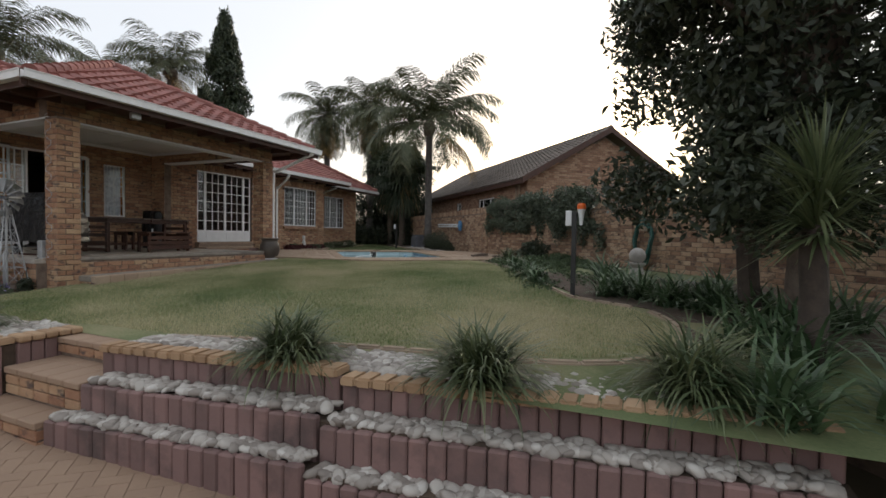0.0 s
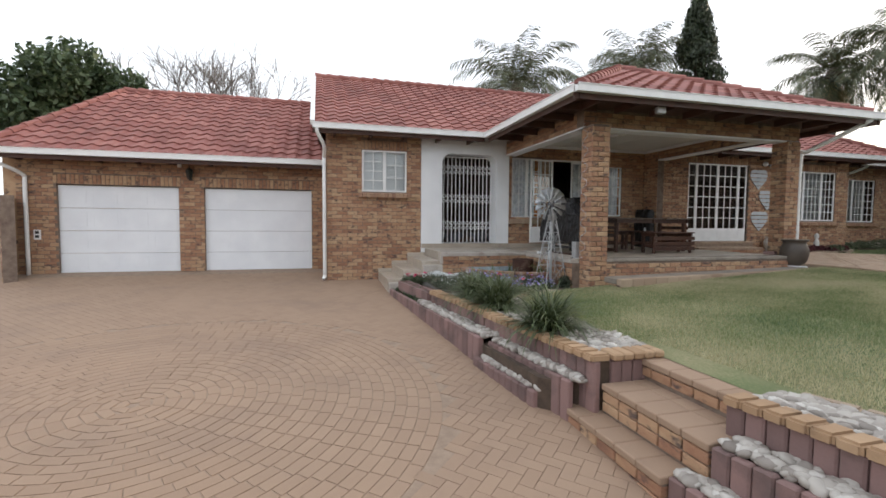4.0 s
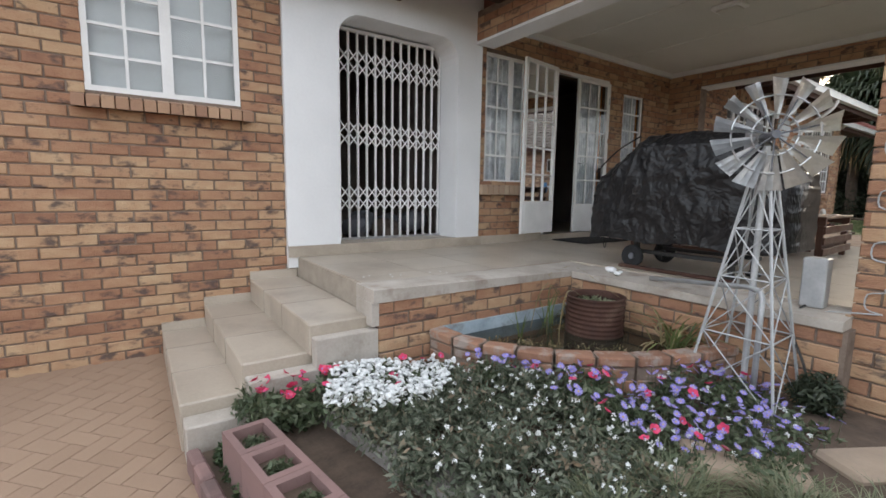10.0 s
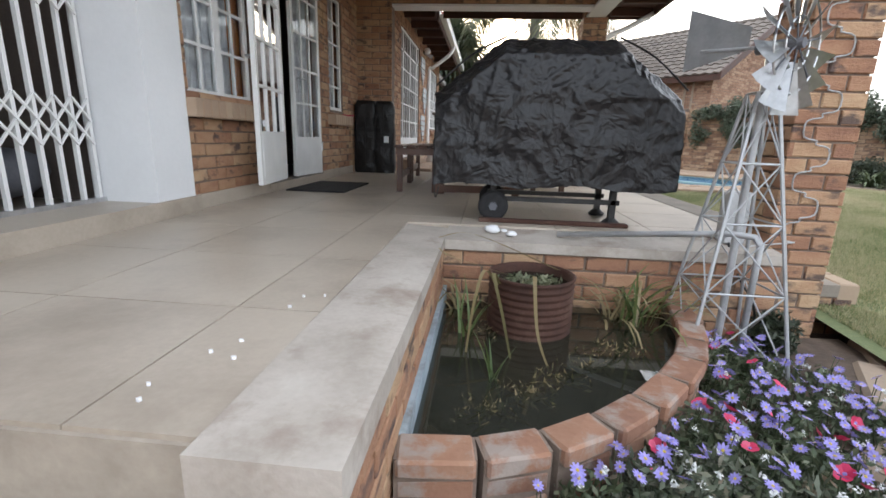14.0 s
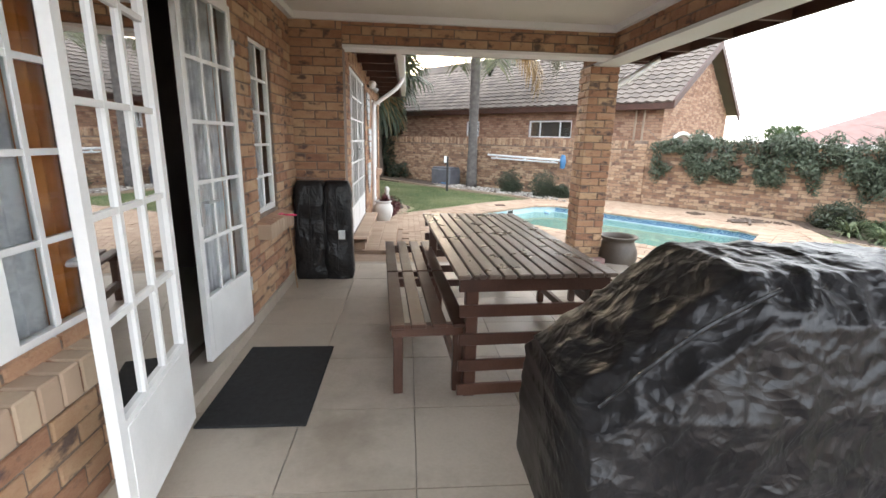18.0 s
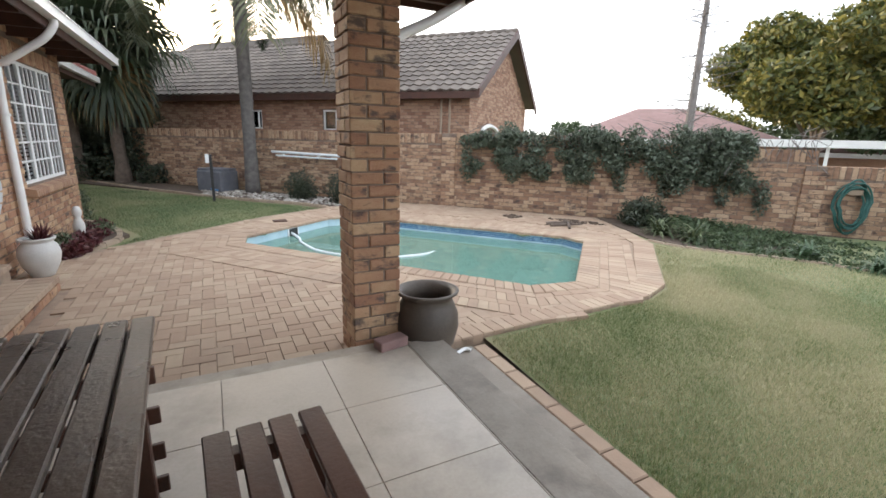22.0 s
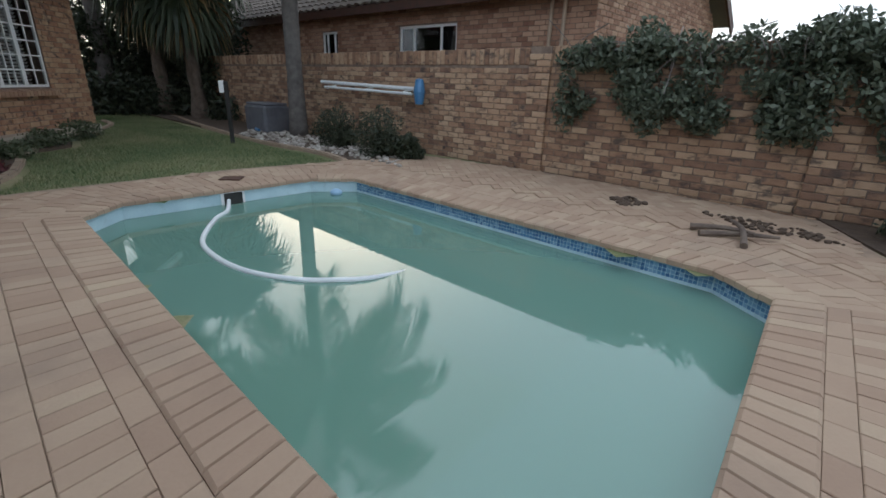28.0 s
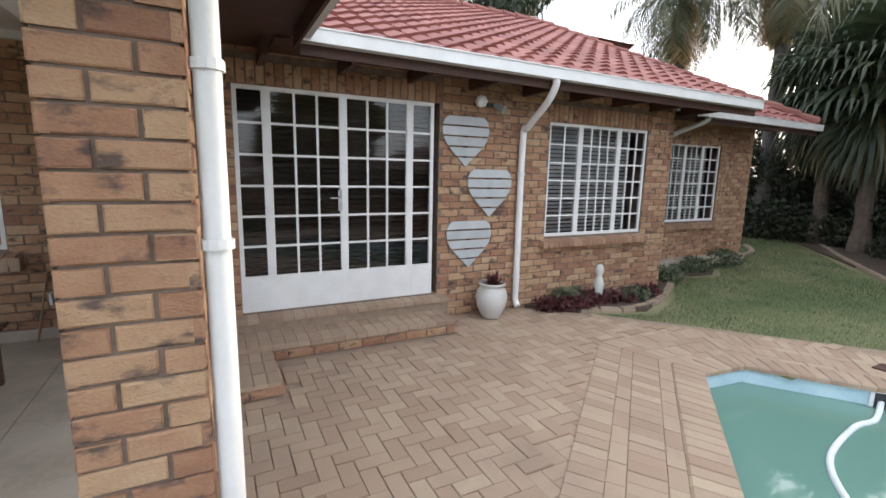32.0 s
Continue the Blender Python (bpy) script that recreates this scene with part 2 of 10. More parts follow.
def brickmat(name, stops, spot, spot_lo, spot_hi, mix=0.45, rough=0.88, bump=0.6):
    """Fired brick: every piece has its own streaky clouding, burnt patches and pitted face."""
    m = bpy.data.materials.new(name)
    m.use_nodes = True
    N, L = m.node_tree.nodes, m.node_tree.links
    b = N["Principled BSDF"]
    geo, oi = N.new("ShaderNodeNewGeometry"), N.new("ShaderNodeObjectInfo")
    s = N.new("ShaderNodeMath")
    s.operation = "ADD"
    L.new(oi.outputs["Random"], s.inputs[0])
    L.new(geo.outputs["Random Per Island"], s.inputs[1])
    own = N.new("ShaderNodeMath")
    own.operation = "FRACT"
    L.new(s.outputs[0], own.inputs[0])
    far_ = N.new("ShaderNodeMath")
    far_.operation = "MULTIPLY"
    L.new(own.outputs[0], far_.inputs[0])
    far_.inputs[1].default_value = 37.0
    sp = N.new("ShaderNodeVectorMath")
    sp.operation = "MULTIPLY_ADD"
    L.new(geo.outputs["Position"], sp.inputs[0])
    sp.inputs[1].default_value = (1.0, 1.0, 1.9)
    L.new(far_.outputs[0], sp.inputs[2])

    def cloud(scale, detail, rough_=0.55):
        n = N.new("ShaderNodeTexNoise")
        n.inputs["Scale"].default_value, n.inputs["Detail"].default_value, n.inputs["Roughness"].default_value = scale, detail, rough_
        L.new(sp.outputs[0], n.inputs["Vector"])
        return n

    wide, fine_, burnt = cloud(7.0, 5), cloud(70.0, 4), cloud(5.5, 4, 0.6)
    mx = N.new("ShaderNodeMix")
    mx.inputs[0].default_value = mix
    L.new(wide.outputs["Fac"], mx.inputs[2])
    L.new(own.outputs[0], mx.inputs[3])
    ad = N.new("ShaderNodeMath")
    ad.operation = "MULTIPLY_ADD"
    L.new(fine_.outputs["Fac"], ad.inputs[0])
    ad.inputs[1].default_value = 0.22
    L.new(mx.outputs[0], ad.inputs[2])
    su = N.new("ShaderNodeMath")
    su.operation = "SUBTRACT"
    L.new(ad.outputs[0], su.inputs[0])
    su.inputs[1].default_value = 0.11
    ramp = N.new("ShaderNodeValToRGB")
    L.new(su.outputs[0], ramp.inputs["Fac"])
    el = ramp.color_ramp.elements
    while len(el) < len(stops):
        el.new(0.5)
    for e, (p, c) in zip(el, stops):
        e.position, e.color = p, (*c, 1)
    r3 = N.new("ShaderNodeMapRange")
    r3.inputs[1].default_value, r3.inputs[2].default_value, r3.inputs[4].default_value = spot_lo, spot_hi, 0.85
    L.new(burnt.outputs["Fac"], r3.inputs[0])
    mc = N.new("ShaderNodeMix")
    mc.data_type = "RGBA"
    L.new(r3.outputs[0], mc.inputs["Factor"])
    L.new(ramp.outputs["Color"], mc.inputs["A"])
    mc.inputs["B"].default_value = (*spot, 1)
    L.new(mc.outputs["Result"], b.inputs["Base Color"])
    b.inputs["Roughness"].default_value = rough
    pit = N.new("ShaderNodeMath")
    pit.operation = "MULTIPLY_ADD"
    L.new(wide.outputs["Fac"], pit.inputs[0])
    pit.inputs[1].default_value = 1.4
    L.new(fine_.outputs["Fac"], pit.inputs[2])
    bp = N.new("ShaderNodeBump")
    bp.inputs["Strength"].default_value, bp.inputs["Distance"].default_value = bump, 0.012
    L.new(pit.outputs[0], bp.inputs["Height"])
    L.new(bp.outputs["Normal"], b.inputs["Normal"])
    return m


BRICK_STOPS = [(0.12, (0.21, 0.105, 0.07)), (0.34, (0.335, 0.175, 0.105)), (0.50, (0.405, 0.235, 0.14)), (0.64, (0.45, 0.285, 0.17)), (0.86, (0.53, 0.38, 0.235))]
M_BRICK = brickmat("face_brick", BRICK_STOPS, (0.07, 0.054, 0.053), 0.555, 0.665)
M_MORTAR = mat("mortar", [(0.3, (0.14, 0.10, 0.078)), (0.7, (0.245, 0.188, 0.148))], scale=9, rough=0.95, bump=0.6)
M_RIM = mat("pond_rim_brick", [(0.1, (0.13, 0.065, 0.045)), (0.5, (0.29, 0.15, 0.095)), (0.9, (0.38, 0.23, 0.15))], scale=14, rough=0.92, bump=0.7, fine=45, rand=0.5, stain=((0.33, 0.30, 0.27), 0.48, 0.6, 0.75), stain_scale=7)
M_BRICKSILL = mat("sill_brick", [(0.0, (0.24, 0.125, 0.085)), (0.5, (0.36, 0.22, 0.14)), (1.0, (0.46, 0.31, 0.20))], scale=7, rough=0.85, bump=0.4, rand=0.6, stain=((0.09, 0.06, 0.05), 0.58, 0.68, 0.6), stain_scale=6)
M_WALLBRICK = brickmat("weathered_brick", [(0.12, (0.15, 0.088, 0.062)), (0.36, (0.28, 0.165, 0.105)), (0.55, (0.385, 0.25, 0.16)), (0.85, (0.50, 0.36, 0.24))], (0.055, 0.045, 0.042), 0.52, 0.68, 0.55)
M_NBRICK = brickmat("far_brick", [(0.12, (0.21, 0.105, 0.07)), (0.5, (0.36, 0.21, 0.14)), (0.86, (0.47, 0.31, 0.21))], (0.09, 0.06, 0.05), 0.60, 0.75, 0.6)
M_WHITE = mat("white_plaster", [(0.3, (0.74, 0.75, 0.76)), (0.7, (0.80, 0.81, 0.82))], scale=2, rough=0.7, bump=0.12, fine=40)
M_PAINT = mat("white_paint", [(0.3, (0.74, 0.74, 0.73)), (0.7, (0.82, 0.82, 0.81))], scale=5, rough=0.4, bump=0.05)
M_GARAGE = mat("garage_white", [(0.3, (0.72, 0.74, 0.77)), (0.7, (0.80, 0.82, 0.84))], scale=2, rough=0.45, bump=0.05)
M_CEIL = mat("ceiling_board", [(0.3, (0.62, 0.61, 0.57)), (0.7, (0.72, 0.71, 0.67))], scale=0.8, rough=0.8, bump=0.05)
M_ROOF = mat("roof_tile_red", [(0.0, (0.17, 0.060, 0.050)), (0.45, (0.27, 0.098, 0.080)), (0.75, (0.33, 0.135, 0.11)), (1.0, (0.40, 0.20, 0.165))], scale=1.5, rough=0.75, bump=0.3, rand=0.5, stain=((0.13, 0.05, 0.04), 0.5, 0.75, 0.6), stain_scale=0.9)
M_ROOFGREY = mat("roof_tile_grey", [(0.0, (0.085, 0.07, 0.06)), (0.5, (0.15, 0.125, 0.105)), (1.0, (0.22, 0.185, 0.155))], scale=1.5, rough=0.85, bump=0.3, rand=0.5)
M_TIMBER = mat("dark_timber", [(0.2, (0.045, 0.022, 0.015)), (0.8, (0.095, 0.04, 0.028))], scale=6, rough=0.6, bump=0.3)
M_TABLE = mat("table_wood", [(0.15, (0.035, 0.016, 0.011)), (0.5, (0.075, 0.032, 0.02)), (0.9, (0.13, 0.062, 0.04))], scale=5, rough=0.38, bump=0.5, fine=70, rand=0.4)
# worn wood, its stops raised to hold the grey sheen of the top
M_TABLETOP = mat("worn_table_wood", [(0.15, (0.055, 0.036, 0.028)), (0.5, (0.13, 0.095, 0.075)), (0.9, (0.26, 0.21, 0.175))], scale=6, rough=0.30, bump=0.5, fine=80, rand=0.45)
M_TILE = mat("floor_tile", [(0.2, (0.35, 0.30, 0.24)), (0.5, (0.45, 0.39, 0.32)), (0.85, (0.53, 0.47, 0.39))], scale=2.2, rough=0.38, bump=0.08, rand=0.15, stain=((0.25, 0.205, 0.16), 0.50, 0.72, 0.7), stain_scale=1.5)
M_GROUT = mat("grout", [(0.3, (0.31, 0.268, 0.22)), (0.7, (0.40, 0.35, 0.29))], scale=9, rough=0.95)
M_EDGE = mat("worn_plaster", [(0.2, (0.34, 0.30, 0.255)), (0.5, (0.44, 0.395, 0.345)), (0.85, (0.54, 0.50, 0.45))], scale=5, rough=0.75, bump=0.5, stain=((0.25, 0.19, 0.15), 0.53, 0.68, 0.7), stain_scale=4)
M_CEMENT = mat("cement", [(0.2, (0.30, 0.28, 0.255)), (0.8, (0.45, 0.425, 0.39))], scale=4, rough=0.85, bump=0.4, stain=((0.16, 0.145, 0.13), 0.52, 0.7, 0.6), stain_scale=3)
M_STEPCEMENT = mat("brown_cement", [(0.2, (0.21, 0.18, 0.15)), (0.8, (0.33, 0.29, 0.245))], scale=4, rough=0.85, bump=0.4, stain=((0.13, 0.11, 0.095), 0.52, 0.7, 0.6), stain_scale=3)
M_PAVER = mat("drive_paver", [(0.0, (0.26, 0.172, 0.115)), (0.5, (0.315, 0.215, 0.148)), (1.0, (0.36, 0.25, 0.172))], scale=1.0, rough=0.9, bump=0.35, rand=0.3, stain=((0.20, 0.14, 0.11), 0.52, 0.75, 0.5), stain_scale=0.6)
M_POOLPAVER = mat("pool_paver", [(0.0, (0.265, 0.175, 0.122)), (0.35, (0.34, 0.238, 0.168)), (0.7, (0.395, 0.293, 0.208)), (0.9, (0.45, 0.355, 0.245)), (1.0, (0.52, 0.43, 0.285))], scale=2.0, rough=0.85, bump=0.4, rand=0.5, stain=((0.23, 0.17, 0.13), 0.53, 0.74, 0.55), stain_scale=1.4)
M_SAND = mat("joint_sand", [(0.3, (0.25, 0.18, 0.13)), (0.7, (0.33, 0.245, 0.18))], scale=10, rough=1.0, bump=0.4)
M_BLOCK = mat("terrace_block", [(0.0, (0.12, 0.075, 0.07)), (0.4, (0.20, 0.125, 0.115)), (0.8, (0.27, 0.165, 0.15)), (1.0, (0.33, 0.20, 0.175))], scale=3, rough=0.9, bump=0.5, rand=0.5, stain=((0.06, 0.05, 0.048), 0.5, 0.72, 0.75), stain_scale=2.2)
M_COPING = mat("coping_brick", [(0.0, (0.25, 0.155, 0.09)), (0.5, (0.37, 0.24, 0.14)), (1.0, (0.46, 0.32, 0.20))], scale=5, rough=0.85, bump=0.5, rand=0.5, stain=((0.14, 0.10, 0.07), 0.54, 0.72, 0.6), stain_scale=4)
M_PEBBLE = mat("pebbles", [(0.0, (0.16, 0.135, 0.115)), (0.35, (0.30, 0.27, 0.24)), (0.75, (0.44, 0.41, 0.37)), (0.92, (0.58, 0.56, 0.52)), (1.0, (0.36, 0.24, 0.18))], scale=9, rough=0.8, bump=0.3, rand=0.75)
M_KERB = mat("kerb_stone", [(0.2, (0.27, 0.205, 0.15)), (0.8, (0.40, 0.31, 0.23))], scale=5, rough=0.9, bump=0.4, rand=0.3, stain=((0.2, 0.16, 0.13), 0.52, 0.7, 0.5), stain_scale=3)
M_SOIL = mat("soil", [(0.2, (0.045, 0.03, 0.022)), (0.8, (0.12, 0.085, 0.06))], scale=10, rough=1.0, bump=0.8)
M_LAWN = mat("lawn_base", [(0.25, (0.085, 0.115, 0.045)), (0.45, (0.13, 0.155, 0.065)), (0.58, (0.22, 0.21, 0.11)), (0.75, (0.33, 0.28, 0.17))], scale=0.55, rough=0.95, bump=0.8, fine=45, stain=((0.26, 0.225, 0.13), 0.5, 0.68, 0.75), stain_scale=0.5)
M_GROUND = mat("outer_ground", [(0.3, (0.16, 0.13, 0.08)), (0.7, (0.24, 0.2, 0.13))], scale=0.2, rough=1.0, bump=0.4)
M_BLACKCOVER = mat("black_cover", [(0.3, (0.007, 0.007, 0.008)), (0.7, (0.017, 0.016, 0.017))], scale=8, rough=0.36, bump=0.25, fine=28, spec=0.36)


def crumple(m):
    """Sharp folds of crumpled plastic sheet, as relief."""
    N, L = m.node_tree.nodes, m.node_tree.links
    b = N["Principled BSDF"]
    geo = N.new("ShaderNodeNewGeometry")
    wob = N.new("ShaderNodeTexNoise")
    wob.inputs["Scale"].default_value = 3.0
    L.new(geo.outputs["Position"], wob.inputs["Vector"])
    off = N.new("ShaderNodeVectorMath")
    off.operation = "MULTIPLY_ADD"
    L.new(wob.outputs["Color"], off.inputs[0])
    off.inputs[1].default_value = (0.22, 0.22, 0.22)
    L.new(geo.outputs["Position"], off.inputs[2])
    last = None
    for scale, dist, feature in ((4.5, 0.05, "F1"), (9.0, 0.028, "F1"), (17.0, 0.016, "DISTANCE_TO_EDGE"), (34.0, 0.007, "F1")):
        vo = N.new("ShaderNodeTexVoronoi")
        vo.feature = feature
        vo.inputs["Scale"].default_value = scale
        L.new(off.outputs[0], vo.inputs["Vector"])
        bp = N.new("ShaderNodeBump")
        bp.inputs["Strength"].default_value, bp.inputs["Distance"].default_value = 0.42, dist
        L.new(vo.outputs["Distance"], bp.inputs["Height"])
        if last is not None:
            L.new(last.outputs[0], bp.inputs["Normal"])
        last = bp
    L.new(last.outputs[0], b.inputs["Normal"])
    return m


crumple(M_BLACKCOVER)
M_BLACK = mat("black_paint", [(0.3, (0.012, 0.012, 0.012)), (0.7, (0.03, 0.03, 0.03))], scale=8, rough=0.5)
M_RUBBER = mat("black_rubber", [(0.3, (0.012, 0.012, 0.013)), (0.7, (0.026, 0.026, 0.028))], scale=30, rough=0.9, bump=0.4, fine=200)
M_STEEL = mat("galvanised_steel", [(0.2, (0.42, 0.43, 0.44)), (0.8, (0.66, 0.67, 0.68))], scale=14, rough=0.38, metal=0.9, bump=0.1)
M_GREYPAINT = mat("grey_metal_paint", [(0.3, (0.36, 0.37, 0.38)), (0.7, (0.50, 0.51, 0.52))], scale=8, rough=0.45, metal=0.3)
M_RUST = mat("rusty_drum", [(0.15, (0.025, 0.012, 0.009)), (0.55, (0.075, 0.033, 0.022)), (0.95, (0.19, 0.13, 0.10))], scale=5, rough=0.8, metal=0.2, bump=0.5)
M_POT = mat("brown_glaze", [(0.2, (0.055, 0.042, 0.034)), (0.8, (0.11, 0.088, 0.07))], scale=3, rough=0.55, bump=0.25, stain=((0.16, 0.135, 0.115), 0.55, 0.75, 0.4), stain_scale=4)
M_WHITEPOT = mat("white_pot", [(0.3, (0.50, 0.49, 0.47)), (0.7, (0.62, 0.61, 0.58))], scale=4, rough=0.5, bump=0.2)
M_HEART = mat("grey_washed_board", [(0.2, (0.38, 0.40, 0.41)), (0.8, (0.54, 0.56, 0.57))], scale=6, rough=0.7, bump=0.3, rand=0.3)
# unlit rooms: the lack of light inside is put into this colour
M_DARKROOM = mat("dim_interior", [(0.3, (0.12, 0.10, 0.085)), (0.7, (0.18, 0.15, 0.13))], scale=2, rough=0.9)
M_CURTAIN = mat("lace_curtain", [(0.35, (0.60, 0.60, 0.64)), (0.6, (0.90, 0.90, 0.92))], scale=9, rough=0.9, bump=0.5, fine=60)
M_ORANGE = mat("orange_curtain", [(0.25, (0.55, 0.19, 0.04)), (0.75, (0.70, 0.28, 0.07))], scale=5, rough=0.85, bump=0.3)
M_BLINDGREY = mat("grey_blind", [(0.3, (0.58, 0.58, 0.58)), (0.7, (0.72, 0.72, 0.71))], scale=5, rough=0.6, rand=0.2)
M_BLIND = mat("dark_blind", [(0.3, (0.05, 0.035, 0.03)), (0.7, (0.10, 0.075, 0.06))], scale=5, rough=0.5, rand=0.3)
M_POOLWALL = mat("pool_plaster", [(0.2, (0.40, 0.56, 0.64)), (0.8, (0.56, 0.71, 0.77))], scale=3.5, rough=0.7, bump=0.15, stain=((0.22, 0.31, 0.34), 0.55, 0.72, 0.5), stain_scale=6)
M_LINING = mat("flaking_lining", [(0.25, (0.24, 0.30, 0.34)), (0.75, (0.42, 0.50, 0.55))], scale=6, rough=0.8, bump=0.3, stain=((0.16, 0.15, 0.13), 0.5, 0.66, 0.8), stain_scale=5)
M_MOSAIC = mat("pool_mosaic", [(0.0, (0.05, 0.12, 0.26)), (0.5, (0.11, 0.24, 0.42)), (1.0, (0.30, 0.46, 0.60))], scale=30, rough=0.25, bump=0.1, rand=0.8)
M_HOSE = mat("pale_hose", [(0.3, (0.62, 0.66, 0.68)), (0.7, (0.74, 0.77, 0.78))], scale=8, rough=0.5)
M_FLOATER = mat("pale_blue_plastic", [(0.3, (0.24, 0.40, 0.58)), (0.7, (0.32, 0.48, 0.64))], scale=8, rough=0.45)
M_GREENHOSE = mat("green_hose", [(0.3, (0.015, 0.07, 0.06)), (0.7, (0.03, 0.12, 0.10))], scale=12, rough=0.45)
M_BLUE = mat("blue_plastic", [(0.3, (0.05, 0.16, 0.32)), (0.7, (0.08, 0.22, 0.42))], scale=9, rough=0.4)
M_GREYBOX = mat("grey_plastic", [(0.3, (0.09, 0.095, 0.11)), (0.7, (0.15, 0.155, 0.175))], scale=4, rough=0.65, bump=0.2, stain=((0.2, 0.19, 0.18), 0.55, 0.75, 0.5), stain_scale=3)
M_TRUNK = mat("palm_trunk", [(0.2, (0.06, 0.055, 0.052)), (0.8, (0.17, 0.155, 0.145))], scale=8, rough=0.95, bump=0.8)
M_SLEEPER = mat("grey_timber", [(0.2, (0.13, 0.115, 0.105)), (0.8, (0.27, 0.25, 0.23))], scale=7, rough=0.9, bump=0.7, stain=((0.07, 0.06, 0.055), 0.52, 0.66, 0.8), stain_scale=4)
M_BARK = mat("bark", [(0.2, (0.075, 0.055, 0.045)), (0.8, (0.19, 0.15, 0.12))], scale=9, rough=0.95, bump=0.8)
M_DARKBARK = mat("dark_bark", [(0.2, (0.028, 0.021, 0.017)), (0.8, (0.085, 0.064, 0.05))], scale=9, rough=0.95, bump=0.8)
M_BARE = mat("bare_twig", [(0.2, (0.14, 0.125, 0.115)), (0.8, (0.26, 0.24, 0.225))], scale=6, rough=0.95)
M_PALMLEAF = leafmat("palm_leaf", [(0.1, (0.045, 0.06, 0.028)), (0.5, (0.085, 0.10, 0.05)), (0.9, (0.16, 0.15, 0.08))], trans=0.1)
M_DRYLEAF = leafmat("dry_frond", [(0.1, (0.20, 0.13, 0.06)), (0.5, (0.32, 0.22, 0.10)), (0.9, (0.42, 0.30, 0.14))])
M_FANLEAF = leafmat("fan_leaf", [(0.1, (0.025, 0.04, 0.02)), (0.5, (0.05, 0.07, 0.035)), (0.9, (0.115, 0.13, 0.075))])
M_STRAP = leafmat("strap_leaf", [(0.1, (0.045, 0.065, 0.03)), (0.5, (0.10, 0.13, 0.06)), (0.85, (0.19, 0.215, 0.11)), (1.0, (0.30, 0.27, 0.15))], rough=0.4)
M_BROADSTRAP = leafmat("broad_strap_leaf", [(0.1, (0.035, 0.065, 0.028)), (0.5, (0.07, 0.12, 0.055)), (0.9, (0.13, 0.19, 0.10))], rough=0.4)
M_CYPRESS = leafmat("cypress_leaf", [(0.1, (0.012, 0.022, 0.010)), (0.5, (0.03, 0.045, 0.02)), (0.9, (0.06, 0.075, 0.035))], trans=0.1)
M_DARKLEAF = leafmat("dark_leaf", [(0.1, (0.014, 0.022, 0.012)), (0.5, (0.035, 0.048, 0.026)), (0.9, (0.075, 0.085, 0.05))], trans=0.12)
M_CREEPER = leafmat("creeper_leaf", [(0.1, (0.045, 0.06, 0.038)), (0.5, (0.09, 0.115, 0.075)), (0.85, (0.15, 0.175, 0.125)), (1.0, (0.22, 0.19, 0.15))], trans=0.15)
M_YELLOWLEAF = leafmat("yellow_green_leaf", [(0.1, (0.04, 0.055, 0.018)), (0.45, (0.10, 0.115, 0.03)), (0.75, (0.24, 0.20, 0.04)), (1.0, (0.36, 0.28, 0.06))], scale=0.5)
M_SHRUB = leafmat("shrub_leaf", [(0.1, (0.03, 0.05, 0.022)), (0.5, (0.065, 0.10, 0.045)), (0.9, (0.12, 0.16, 0.075))])
M_BEDLEAF = leafmat("bed_leaf", [(0.1, (0.045, 0.065, 0.03)), (0.5, (0.10, 0.13, 0.07)), (0.9, (0.19, 0.20, 0.13))])
M_REDLEAF = leafmat("red_leaf", [(0.1, (0.05, 0.015, 0.02)), (0.6, (0.13, 0.035, 0.04)), (1.0, (0.15, 0.10, 0.06))])
M_PETALW = leafmat("white_petal", [(0.0, (0.68, 0.70, 0.70)), (1.0, (0.84, 0.85, 0.84))], trans=0.15)
M_PETALP = leafmat("pink_petal", [(0.0, (0.58, 0.03, 0.09)), (0.6, (0.72, 0.06, 0.16)), (1.0, (0.80, 0.22, 0.32))], trans=0.2)
M_PETALV = leafmat("violet_petal", [(0.0, (0.20, 0.17, 0.50)), (0.6, (0.32, 0.28, 0.66)), (1.0, (0.45, 0.38, 0.74))], trans=0.2)
M_GRASS = leafmat("grass_blade", [(0.25, (0.10, 0.155, 0.055)), (0.40, (0.20, 0.25, 0.105)), (0.49, (0.38, 0.365, 0.205)), (0.66, (0.55, 0.49, 0.32))], trans=0.3, scale=0.75, rand=0.26)
# darker copy of grass_blade; the back lawn's shade is put into its colour
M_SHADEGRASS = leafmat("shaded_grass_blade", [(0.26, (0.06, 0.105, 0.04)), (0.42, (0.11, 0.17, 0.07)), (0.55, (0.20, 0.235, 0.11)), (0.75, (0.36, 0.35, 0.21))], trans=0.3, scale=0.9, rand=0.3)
M_REED = leafmat("reed", [(0.1, (0.09, 0.10, 0.035)), (0.5, (0.28, 0.22, 0.11)), (1.0, (0.42, 0.34, 0.20))])


